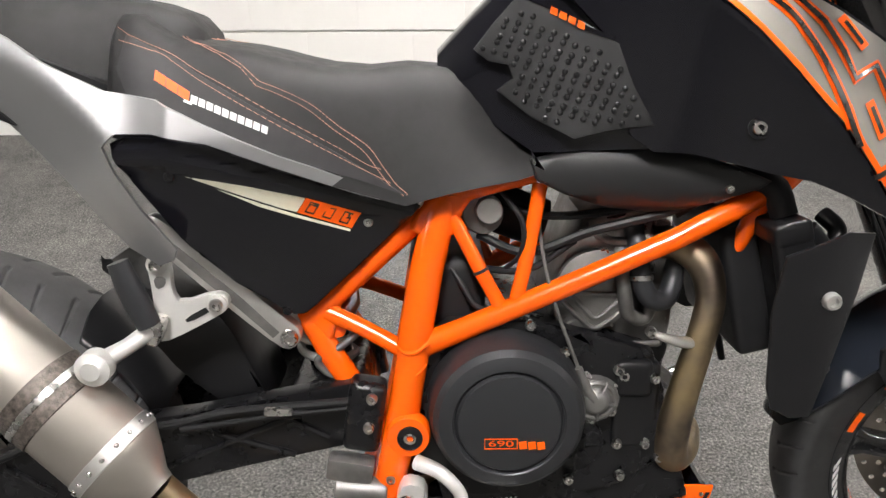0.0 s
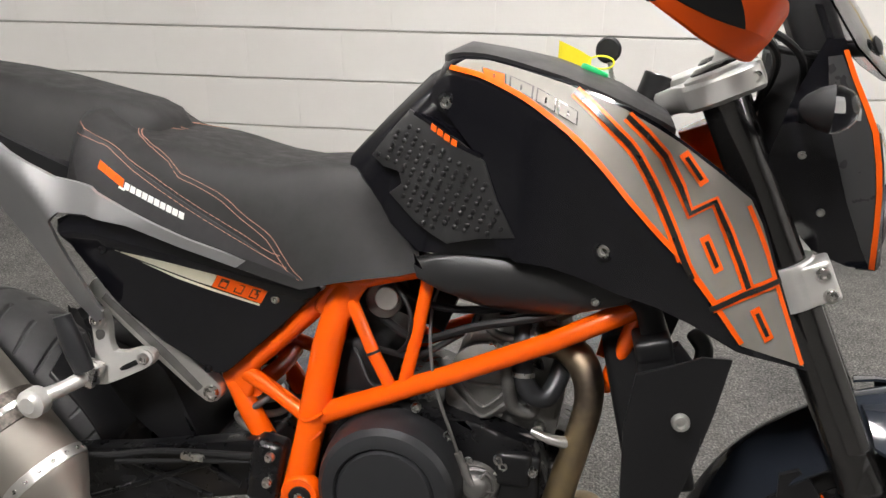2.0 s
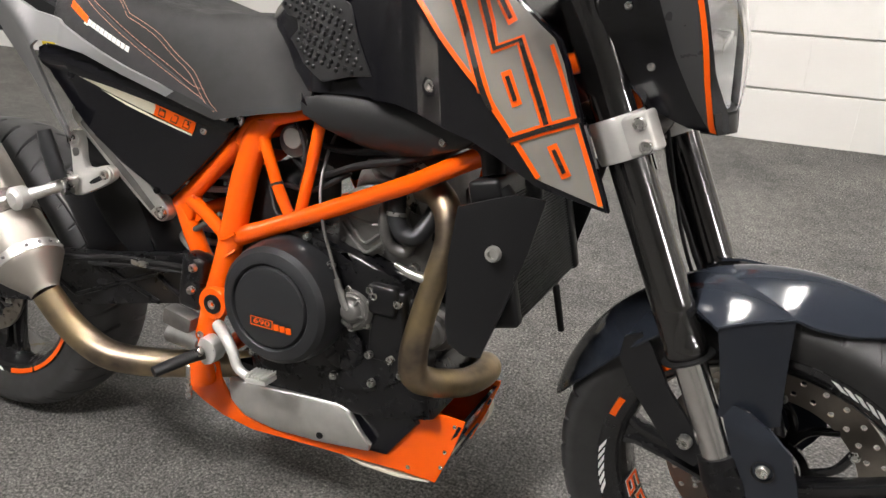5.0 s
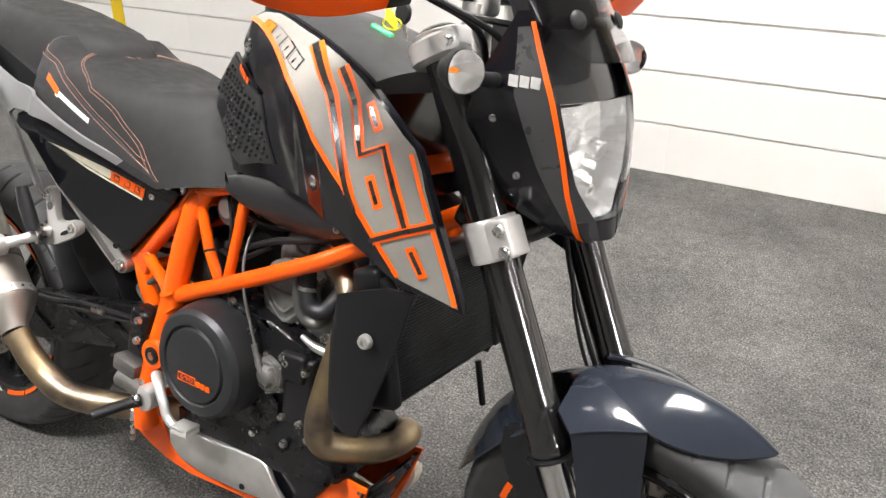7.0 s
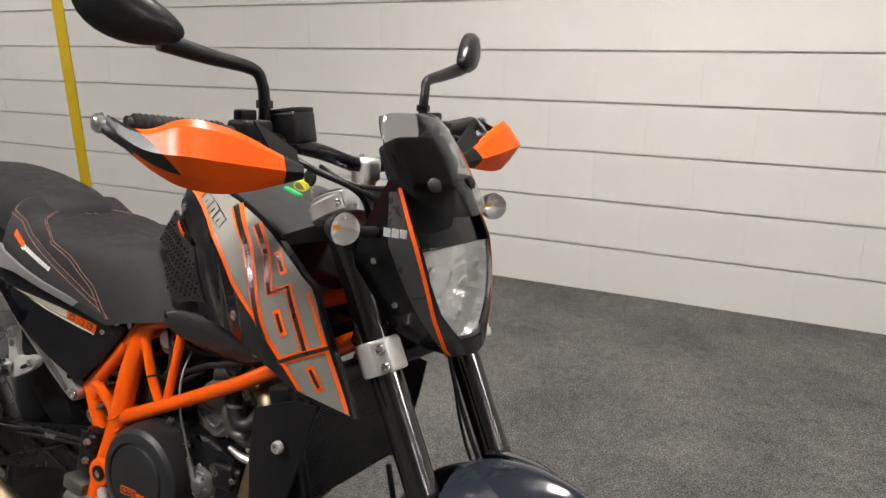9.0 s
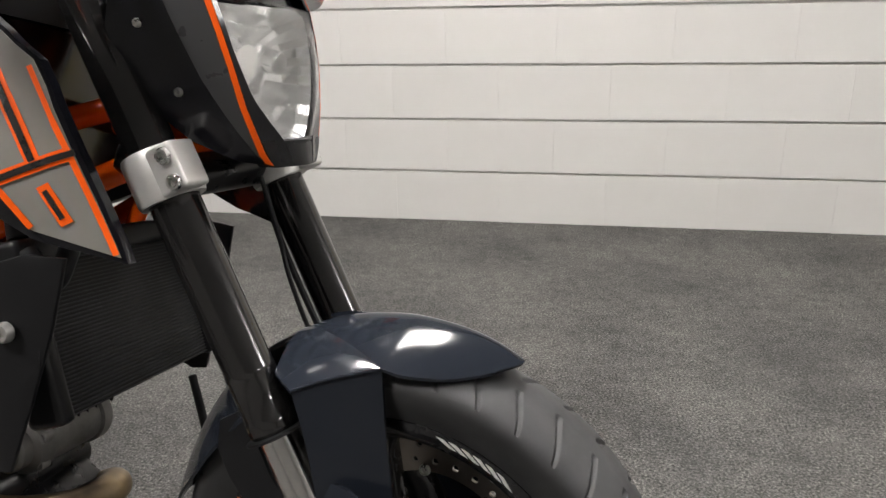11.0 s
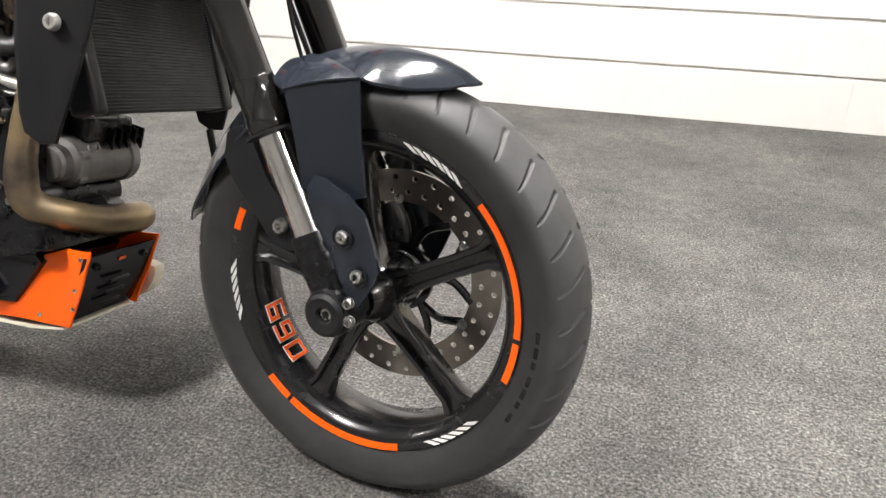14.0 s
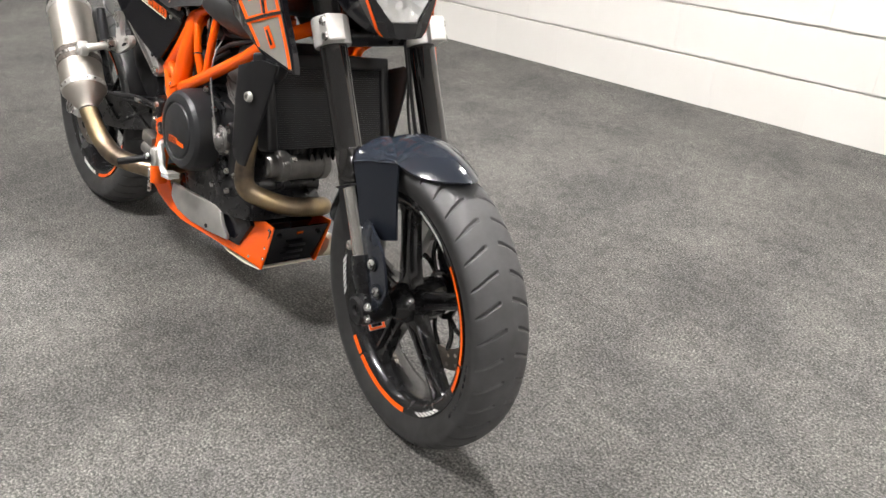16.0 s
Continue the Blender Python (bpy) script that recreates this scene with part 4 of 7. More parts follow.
# ---- handlebar, guards, mirrors ----
steered("handlebar", tube([(1.070, -0.40, 1.132), (1.100, -0.24, 1.118), (1.145, -0.13, 1.096), (1.170, -0.06, 1.072), (1.174, 0, 1.070), (1.170, 0.06, 1.072), (1.145, 0.13, 1.096), (1.100, 0.24, 1.118), (1.070, 0.40, 1.132)], 0.0125, 14, 6), BLACK_METAL, "tapered black handlebar")
for side in (-1, 1):
    bm = tube([(1.168, 0.045 * side, 1.008), (1.172, 0.045 * side, 1.035), (1.176, 0.045 * side, 1.062)], [0.022, 0.019, 0.024], 20, 4)
    add_box(bm, (0.044, 0.034, 0.040), Matrix.Translation((1.177, 0.045 * side, 1.064)), 0.010, 3)
    ris = steered("bar_riser", bm, ALLOY_WHITE, "silver handlebar riser")
    bolt("riser_bolt", (1.165, 0.045 * side, 1.083), (0, 0, 1), 0.0065, ris, STEEL)
    ribs = [(0, 0.0), (0.015, 0.0), (0.0165, 0.002)]
    for k in range(14):
        ribs += [(0.0165, 0.0075 + 0.0085 * k), (0.0178, 0.0095 + 0.0085 * k), (0.0165, 0.0115 + 0.0085 * k)]
    bm = spin(ribs + [(0.0165, 0.128), (0.015, 0.130), (0, 0.130)], (1.096, 0.265 * side, 1.1205), (-0.19, side, 0.085), 24)
    steered("grip", bm, BLACK_MATT, "ribbed black rubber grip")
    bm = box((0.045, 0.055, 0.048), Matrix.Translation((1.106, 0.222 * side, 1.117)), 0.008, 3)
    add_box(bm, (0.02, 0.03, 0.02), Matrix.Translation((1.098, 0.225 * side, 1.146)), 0.004)
    steered("switchgear", bm, BLACK_SATIN, "black switch housing")
    steered("lever", tube([(1.128, 0.21 * side, 1.112), (1.158, 0.235 * side, 1.106), (1.150, 0.30 * side, 1.108), (1.126, 0.375 * side, 1.114)], [0.009, 0.008, 0.006, 0.007], 10, 6), BLACK_METAL)

    # hand guard: a swept shell from the bar end round the front of the grip
    def eased(u, xs, ys):
        return sum(np.interp(u + k * 0.035, xs, ys) for k in (-3, -2, -1, 0, 1, 2, 3)) / 7

    def guard_at(u, v, side=side):
        y = eased(u, (0, 0.15, 0.45, 0.75, 1.0), (0.424, 0.416, 0.376, 0.285, 0.185))
        x = eased(u, (0, 0.15, 0.45, 0.75, 1.0), (1.054, 1.118, 1.182, 1.196, 1.196))
        zt = eased(u, (0, 0.10, 0.22, 0.42, 0.7, 0.88, 1.0), (1.150, 1.132, 1.122, 1.150, 1.128, 1.092, 1.076))
        zb = eased(u, (0, 0.12, 0.28, 0.45, 0.65, 0.85, 1.0), (1.126, 1.098, 1.066, 1.050, 1.042, 1.052, 1.060))
        tip = float(np.interp(u, (0, 0.2, 0.45, 0.88, 1.0), (0.25, 0.6, 1.0, 0.45, 0.2)))
        bulge = tip * np.interp(v, (0.0, 0.2, 0.5, 0.9, 1.0), (-0.006, 0.014, 0.034, 0.004, -0.010))
        return Vector((x + bulge * (0.4 + 0.6 * u), side * (y + 0.5 * bulge), zb + (zt - zb) * v))

    def shell(start, stop, v0, v1, mat, name, label, lift=0.0):
        bm = bmesh.new()
        g = []
        for k in range(17):
            v = v0 + (v1 - v0) * k / 16
            a, b = start(v), stop(v)
            g.append([bm.verts.new(guard_at(a + (b - a) * i / 28, v) + Vector((lift, side * lift * 0.5, 0))) for i in range(29)])
        for p, q in zip(g, g[1:]):
            for i in range(28):
                bm.faces.new((p[i], p[i + 1], q[i + 1], q[i]))
        got = bmesh.ops.extrude_face_region(bm, geom=list(bm.faces))
        for q in got["geom"]:
            if isinstance(q, bmesh.types.BMVert):
                q.co += Vector((-0.004, -side * 0.001, 0))
        return part(name, bm, mat, guard, label, 14)
    guard = new("hand_guard")
    guard.parent, guard.matrix_local = bike, TURNED
    tagged(guard, "orange plastic hand guard with black ends")
    slant = lambda v: 0.15 + 0.25 * (1 - (v - 0.2) / 0.8) ** 0.9
    flat = lambda u: (lambda v: u)
    shell(slant, flat(0.88), 0.2, 1.0, ORANGE_PLASTIC, "shell", "glossy orange shell")
    shell(flat(0.15), flat(0.88), 0.0, 0.2, ORANGE_PLASTIC, "shell", "glossy orange lower edge")
    shell(flat(0.0), slant, 0.2, 1.0, BLACK_SATIN, "end_cover", "black end cover", 0.0008)
    shell(flat(0.0), flat(0.15), 0.0, 0.2, BLACK_SATIN, "end_cover", "black end cover", 0.0008)
    shell(flat(0.88), flat(1.0), 0.0, 1.0, BLACK_SATIN, "inner_cover", "black inner cover", 0.0008)
    fin = [guard_at(0.86, 0.0), guard_at(1.0, 0.1), guard_at(1.0, 1.0) + Vector((-0.012, 0, 0.020)), guard_at(0.80, 1.0) + Vector((-0.022, 0, 0.034)), guard_at(0.86, 0.6)]
    part("fin", loft([[p + Vector((d, 0, 0)) for p in fin] for d in (-0.006, -0.002)]), BLACK_SATIN, guard, "black upright fin at the inner end", 30)
    part("bar_end_arm", tube([(1.066, 0.424 * side, 1.134), (1.082, 0.420 * side, 1.122), (1.112, 0.404 * side, 1.100)], [0.015, 0.014, 0.011], 12, 5, (1, 0.7)), BLACK_SATIN, guard)
    part("bar_end_weight", spin([(0, 0.012), (0.009, 0.012), (0.013, 0.008), (0.014, 0), (0, 0)], (1.065, 0.430 * side, 1.134), (-0.15, side, 0), 22), STEEL, guard, "steel bar end")

    # mirror
    foot = Vector((1.100, 0.190 * side, 1.128))
    mirror = steered("mirror", tube([foot, foot + Vector((0, 0.0, 0.035)), foot + Vector((0.0, 0.004 * side, 0.066)), foot + Vector((-0.006, 0.018 * side, 0.088)), foot + Vector((-0.02, 0.085 * side, 0.102)), foot + Vector((-0.030, 0.155 * side, 0.118))],
                                 [0.010, 0.0095, 0.0085, 0.0095, 0.012, 0.014], 14, 7), BLACK_SATIN, "black mirror on a cranked stem")
    part("stem_nut", spin([(0.008, 0), (0.013, 0), (0.013, 0.012), (0.008, 0.012)], foot + Vector((0, 0, 0.030)), (0, 0, 1), 6, True), BLACK_METAL, mirror)
    c = foot + Vector((-0.036, 0.195 * side, 0.150))
    aim = Matrix.Translation(c) @ Matrix.Rotation(radians(28 * side), 4, "Z")
    secs = []
    for t, sc in ((0.0, 0.35), (0.006, 0.78), (0.018, 1.0), (0.030, 1.0), (0.036, 0.93)):
        secs.append([aim @ Vector((0.018 - t, 0.070 * sc * math.cos(a) * side, 0.038 * sc * math.sin(a) * (1 + 0.25 * math.cos(a)) + 0.02 * math.cos(a) * sc)) for a in [2 * math.pi * k / 28 for k in range(28)]])
    part("housing", loft(secs), BLACK_SATIN, mirror)
    secs = [[aim @ Vector((0.018 - t, 0.064 * math.cos(a) * side, 0.034 * math.sin(a) * (1 + 0.25 * math.cos(a)) + 0.018 * math.cos(a))) for a in [2 * math.pi * k / 28 for k in range(28)]] for t in (0.034, 0.0375)]
    part("mirror_glass", loft(secs), MIRROR_GLASS, mirror, "mirror glass")
bm = box((0.072, 0.055, 0.050), Matrix.Translation((1.112, -0.155, 1.127)) @ pose(0, 0, 0, 0, -8, 12), 0.006, 3)
add_box(bm, (0.068, 0.050, 0.008), Matrix.Translation((1.110, -0.155, 1.154)) @ pose(0, 0, 0, 0, -8, 12), 0.003)
steered("brake_reservoir", bm, BLACK_SATIN, "black square brake fluid reservoir")
steered("dash", box((0.05, 0.13, 0.085), Matrix.Translation((1.255, 0.0, 1.075)) @ pose(0, 0, 0, 0, -25, 0), 0.012, 3), BLACK_MATT, "black instrument housing behind the screen")
for k, pts in enumerate(([(1.13, -0.20, 1.10), (1.19, -0.17, 1.07), (1.22, -0.10, 1.03), (1.20, -0.05, 0.96)], [(1.14, -0.18, 1.09), (1.22, -0.16, 1.06), (1.25, -0.09, 1.02), (1.24, -0.03, 0.95)],
                         [(1.13, 0.20, 1.10), (1.20, 0.17, 1.07), (1.23, 0.10, 1.03), (1.22, 0.04, 0.96)], [(1.15, -0.12, 1.07), (1.21, -0.12, 1.05), (1.26, -0.08, 1.04)])):
    steered("cable", tube(pts, 0.0048 - 0.0006 * (k % 2), 8, 7), BLACK_MATT)


# ---- tank, side wings ----
rim_x = (0.66, 0.70, 0.75, 0.79, 0.832, 0.870, 0.900, 0.934, 0.980, 1.014, 1.054, 1.084, 1.106, 1.147, 1.182, 1.21, 1.264)
rim_z = interp(rim_x, (0.80, 0.85, 0.91, 0.955, 1.003, 0.995, 0.984, 0.968, 0.938, 0.908, 0.866, 0.836, 0.815, 0.766, 0.721, 0.70, 0.69))
rim_y = interp((0.66, 0.70, 0.75, 0.812, 0.86, 0.922, 0.984, 1.05, 1.106, 1.15, 1.19, 1.264), (0.070, 0.078, 0.089, 0.106, 0.130, 0.164, 0.202, 0.222, 0.223, 0.215, 0.204, 0.180))
top_y = interp((0.66, 0.82, 0.90, 0.985, 1.05, 1.112, 1.16, 1.20, 1.264), (0.040, 0.062, 0.084, 0.112, 0.140, 0.168, 0.184, 0.187, 0.172))
tank_top = interp((0.66, 0.69, 0.75, 0.80, 0.845, 0.90, 0.96, 1.04, 1.09, 1.112, 1.16, 1.20, 1.228, 1.264), (0.86, 0.90, 0.962, 1.010, 1.032, 1.025, 1.014, 0.986, 0.960, 0.946, 0.912, 0.872, 0.79, 0.70))
seam_z = interp((0.82, 0.85, 0.878, 0.907, 0.942, 0.972, 1.006, 1.04, 1.081, 1.10), (1.012, 1.016, 1.014, 1.008, 0.999, 0.991, 0.979, 0.966, 0.948, 0.938))
under_slope = interp((0.72, 0.78, 0.81, 0.86, 0.92, 1.0, 1.15), (0.0, -0.10, -0.15, -0.06, 0.05, 0.27, 0.30))
over_power = interp((0.95, 1.1), (1.35, 1.45))


def skin_of(ob):
    """Lays a point of the side view, or of the top view, on a part's skin."""
    bm = bmesh.new()
    bm.from_mesh(ob.data)
    tree = BVHTree.FromBMesh(bm)
    bm.free()

    def f(x, z, side=-1, lift=0.0012):
        hit = tree.ray_cast(Vector((x, side * 0.5, z)), Vector((0, -side, 0)))
        if hit[0] is None:
            near = tree.find_nearest(Vector((x, side * 0.2, z)))
            return Vector((x, near[0].y + side * lift, z))
        return Vector((x, hit[0].y + side * lift, z))

    def top(x, y, lift=0.0012):
        hit = tree.ray_cast(Vector((x, y, 1.5)), Vector((0, 0, -1)))
        return Vector((x, y, hit[0].z + lift))
    return f, top


def nearest_on(ob):
    """Lays a point of space on the nearest spot of a part's skin, lifted along its normal."""
    bm = bmesh.new()
    bm.from_mesh(ob.data)
    tree = BVHTree.FromBMesh(bm)
    bm.free()

    def f(p, lift):
        q, normal, _, _ = tree.find_nearest(p)
        if normal.z * 0.5 + normal.y * (1 if q.y > 0 else -1) < -0.2:
            normal = -normal
        return q + normal * lift
    return f


def tank_y(x, z):
    """The right flank: nearly upright below the rim line, sloping inwards above it."""
    r = rim_z(x)
    if z <= r:
        return -(rim_y(x) - under_slope(x) * (r - z))
    v = min(1.0, (z - r) / max(0.02, tank_top(x) - r))
    return -(rim_y(x) - (rim_y(x) - top_y(x)) * v ** over_power(x))


secs = []
for x in (0.688, 0.71, 0.74, 0.77, 0.80, 0.83, 0.86, 0.90, 0.94, 0.98, 1.02, 1.06, 1.09):
    zb = float(np.interp(x, (0.688, 0.80, 0.93, 1.09), (0.845, 0.775, 0.783, 0.775)))
    zt = tank_top(x) - 0.010
    half = []
    for k in range(13):
        z = zb + (zt - 0.004 - zb) * (k / 12) ** 0.8
        half.append((-tank_y(x, z + 0.008) * 0.95 - 0.002, z))
    ring = [(x, 0, zb)] + [(x, -y, z) for y, z in half] + [(x, -half[-1][0] * 0.5, zt), (x, 0, zt + 0.002), (x, half[-1][0] * 0.5, zt)] + [(x, y, z) for y, z in reversed(half)]
    secs.append(ring)
tank = fixed("fuel_tank", loft(secs), BLACK_GLOSS, "gloss black fuel tank with grip pads and grey orange decals", 50)
top = []
for x in [0.818 + 0.0139 * k for k in range(21)]:
    half, zs = -tank_y(x, seam_z(x)) - 0.001, seam_z(x) + 0.008
    ring = [(x, half * u, zs + max(0.006, tank_top(x) + 0.008 - zs) * (1 - abs(u) ** 2.2)) for u in [-1 + k / 8 for k in range(17)]]
    top.append(ring + [(x, half, zs - 0.006), (x, half * 0.9, zs - 0.016), (x, -half * 0.9, zs - 0.016), (x, -half, zs - 0.006)])
part("tank_cover", loft(top), COVER_M, tank, "satin black centre cover", 50)
fixed("ignition_switch", rod((1.075, 0, 0.955), (1.090, 0, 1.005), 0.022), BLACK_SATIN, "black ignition switch with key")
for side in (-1, 1):
    def sy(lift, side=side):
        return lambda x, z: side * (-tank_y(x, z) + lift)
    wing = [(0.822, 1.012), (0.85, 1.020), (0.878, 1.019), (0.907, 1.013), (0.942, 1.004), (0.972, 0.996), (1.006, 0.984), (1.04, 0.971), (1.081, 0.951), (1.107, 0.935), (1.145, 0.909), (1.182, 0.881), (1.196, 0.855), (1.219, 0.796), (1.264, 0.690), (1.217, 0.703), (1.180, 0.713), (1.128, 0.740), (1.090, 0.755), (1.048, 0.763), (0.969, 0.780), (0.929, 0.781), (0.904, 0.799), (0.885, 0.860), (0.873, 0.906), (0.836, 0.946), (0.806, 0.966)]
    w = fixed("tank_wing", panel(wing, sy(0.006), 0.012, 0.005, 0.0, side=side), BLACK_GLOSS, "gloss black side wing with grey and orange racing decal", 35)
    wskin, _ = skin_of(w)

    def on(lift, side=side, wskin=wskin):
        return lambda x, z: wskin(x, z, side, lift - 0.006).y

    def strip(pts, wide, name, mat, lift, label):
        pts = [(p.x, p.z) for p in spline([(x, 0, z) for x, z in pts], 4)] if len(pts) > 3 and name != "step" else pts
        left, right = [], []
        for i, p in enumerate(pts):
            a, b = Vector(pts[max(i - 1, 0)]), Vector(pts[min(i + 1, len(pts) - 1)])
            d = (b - a).normalized()
            nrm = Vector((-d.y, d.x)) * wide / 2
            left.append((p[0] + nrm.x, p[1] + nrm.y))
            right.append((p[0] - nrm.x, p[1] - nrm.y))
        part(name if name != "step" else "decal_band", panel(left + right[::-1], on(lift), 0.0006, 0.005, side=side), mat, w, label)

    # the decal: grey field, then orange bands, then black lines in them
    rim = [(0.832, 1.003), (0.870, 0.9955), (0.900, 0.9845), (0.934, 0.9685), (0.980, 0.939), (1.014, 0.909), (1.054, 0.867), (1.084, 0.837), (1.106, 0.816), (1.147, 0.767), (1.182, 0.722)]
    field = rim + [(1.258, 0.696), (1.215, 0.796), (1.192, 0.855), (1.178, 0.880), (1.143, 0.906), (1.105, 0.932), (1.079, 0.947), (1.04, 0.967), (1.006, 0.980), (0.972, 0.992), (0.942, 1.000), (0.907, 1.009), (0.878, 1.015), (0.85, 1.015)]
    part("decal_field", panel(field, on(0.0080), 0.0006, 0.005, side=side), DECAL_GREY, w, "grey decal film")
    OR, BL = "orange decal line", "black decal band"
    strip([(x + 0.0015, z + 0.0025) for x, z in rim], 0.0056, "decal_line", DECAL_ORANGE, 0.0106, OR)
    strip([(1.176, 0.874), (1.194, 0.838), (1.212, 0.797), (1.255, 0.699)], 0.0048, "decal_line", DECAL_ORANGE, 0.0106, OR)
    # band that runs from the tank's top down to the rim
    first = [(0.984, 0.984), (1.003, 0.969), (1.027, 0.948), (1.050, 0.927), (1.066, 0.904), (1.079, 0.882), (1.096, 0.848), (1.111, 0.816)]
    strip(first, 0.0135, "decal_line", DECAL_ORANGE, 0.0096, OR)
    strip(first + [(1.122, 0.796)], 0.0062, "decal_band", DECAL_BLACK, 0.0122, BL)
    strip([(1.106, 0.838), (1.120, 0.808), (1.136, 0.787), (1.150, 0.770)], 0.0046, "decal_line", DECAL_ORANGE, 0.0106, OR)
    # stepped band
    stepped = [(1.043, 0.960), (1.064, 0.942), (1.085, 0.921), (1.102, 0.891), (1.1145, 0.864), (1.140, 0.8765), (1.1575, 0.843), (1.1715, 0.814), (1.184, 0.786)]
    strip(stepped, 0.0130, "step", DECAL_ORANGE, 0.0096, OR)
    strip(stepped, 0.0058, "step", DECAL_BLACK, 0.0114, BL)
    # bar across, under the numerals
    strip([(1.147, 0.765), (1.181, 0.780), (1.216, 0.794)], 0.0128, "decal_line", DECAL_ORANGE, 0.0104, OR)
    strip([(1.144, 0.763), (1.181, 0.780), (1.219, 0.795)], 0.0060, "decal_band", DECAL_BLACK, 0.0122, BL)
    # slots in the numerals
    for (ax, az), (bx, bz) in (((1.104, 0.925), (1.128, 0.894)), ((1.131, 0.841), (1.150, 0.804)), ((1.193, 0.764), (1.214, 0.728))):
        strip([(ax, az), (bx, bz)], 0.0112, "decal_line", DECAL_ORANGE, 0.0106, OR)
        strip([(ax + (bx - ax) * 0.14, az + (bz - az) * 0.14), (bx + (ax - bx) * 0.14, bz + (az - bz) * 0.14)], 0.0045, "decal_band", DECAL_BLACK, 0.0122, BL)
    # outlined blocks in place of the model name
    over = [(0.870, 1.008), (0.906, 1.000), (0.940, 0.988), (0.966, 0.976), (0.991, 0.963)]
    below = [(0.876, 0.998), (0.908, 0.986), (0.940, 0.972), (0.966, 0.959), (0.991, 0.947)]
    for k in range(4):
        for grow, mat, lift in ((0.06, DECAL_BLACK, 0.0100), (0.12, DECAL_ORANGE if k < 1 else DECAL_GREY, 0.0112)):
            quad = []
            for line, u, v in ((over, grow, grow), (over, 1 - grow, grow), (below, 1 - grow, grow), (below, grow, grow)):
                p, q = Vector(line[k]).lerp(Vector(line[k + 1]), u), None
                o = Vector((below if line is over else over)[k]).lerp(Vector((below if line is over else over)[k + 1]), u)
                p = p.lerp(o, grow * 0.9)
                quad.append((p.x, p.y))
            part("name_block", panel(quad, on(lift), 0.0005, 0.005, side=side), mat, w, "outlined name block on the tank")
        a, b = Vector(over[k]).lerp(Vector(over[k + 1]), 0.5), Vector(below[k]).lerp(Vector(below[k + 1]), 0.5)
        strip([tuple(a.lerp(b, 0.35)), tuple(a.lerp(b, 0.72))], 0.0022, "name_block", DECAL_BLACK, 0.0122, "")
    for x, z in ((0.832, 0.963), (1.030, 0.812)):
        b = bolt("tank_bolt", (x, side * (-tank_y(x, z) + 0.004), z), (-0.25, side, 0.0), 0.0080, w, STEEL, 0.005)
        part("washer", spin([(0.0088, 0.003), (0.0125, 0.002), (0.0125, 0.0), (0.0088, 0.0)], (x, side * (-tank_y(x, z) + 0.004), z), (-0.25, side, 0.0), 24, True), BLACK_METAL, w)
    # knee pad with rubber studs
    pad = [(0.781, 0.952), (0.807, 0.941), (0.848, 0.921), (0.885, 0.898), (0.902, 0.855), (0.927, 0.811), (0.884, 0.805), (0.842, 0.794), (0.794, 0.817), (0.757, 0.845), (0.775, 0.859), (0.770, 0.874), (0.747, 0.878), (0.730, 0.891), (0.753, 0.921)]
    padob = fixed("knee_pad", panel(pad, sy(0.0085), 0.008, 0.02, 0.001, side=side), PAD_M, "black rubber knee pad with rows of studs", 50)
    bm = bmesh.new()

    def within(x, z, poly=pad):
        hit = False
        for i in range(len(poly)):
            (x1, z1), (x2, z2) = poly[i], poly[i - 1]
            if (z1 > z) != (z2 > z) and x < (x2 - x1) * (z - z1) / (z2 - z1) + x1:
                hit = not hit
        return hit
    for i in range(-14, 15):
        for j in range(-14, 15):
            x = 0.83 + 0.0128 * i + 0.0064 * (j % 2) - 0.003 * j
            z = 0.868 + 0.0104 * j - 0.0035 * i
            ok = all(within(x + dx, z + dz) for dx, dz in ((0.006, 0), (-0.006, 0), (0, 0.006), (0, -0.006)))
            if not ok or z > 0.925 - 0.55 * (x - 0.80) - 0.0 or z < 0.812:
                continue
            y = side * (-tank_y(x, z) + 0.0085)
            add_spin(bm, [(0.0036, -0.001), (0.0032, 0.0022), (0.0020, 0.0030), (0, 0.0030)], (x, y, z), (-0.15, side, 0.1), 8)
    tagged(part("studs", bm, BLACK_SATIN, padob), kind="stuff")
    part("pad_edge", panel([(0.790, 0.950), (0.838, 0.928), (0.852, 0.916), (0.880, 0.906), (0.879, 0.902), (0.850, 0.912), (0.836, 0.924), (0.788, 0.946)], sy(0.0105), 0.003, 0.02, side=side), BLACK_GLOSS, padob)
    for k in range(4):
        x = 0.814 + 0.0094 * k
        z = 0.935 - 0.0050 * k
        part("pad_mark", panel([(x, z + 0.003), (x + 0.0072, z - 0.0008), (x + 0.0062, z - 0.0080), (x - 0.001, z - 0.0044)], sy(0.0115), 0.003, 0.02, side=side), DECAL_ORANGE, padob, "orange maker's mark block")
    # air scoop under the tank
    scoop = [(0.797, 0.766), (0.828, 0.774), (0.86, 0.780), (0.932, 0.783), (0.992, 0.774), (1.035, 0.760), (1.075, 0.744), (1.062, 0.733), (1.03, 0.721), (0.984, 0.706), (0.945, 0.701), (0.891, 0.708), (0.837, 0.726), (0.803, 0.744)]
    sc = fixed("air_scoop", panel(scoop, lambda x, z, side=side: side * (0.098 + 0.042 * math.sin(math.pi * min(1, max(0, (z - 0.69) / 0.125))) + 0.03 * (x - 0.85)), 0.026, 0.014, 0.004, side=side), COVER_M, "satin black air duct cover under the tank", 60)
    bolt("scoop_screw", (1.027, side * 0.1405, 0.735), (0, side, 0), 0.0055, sc, STEEL, 0.004)

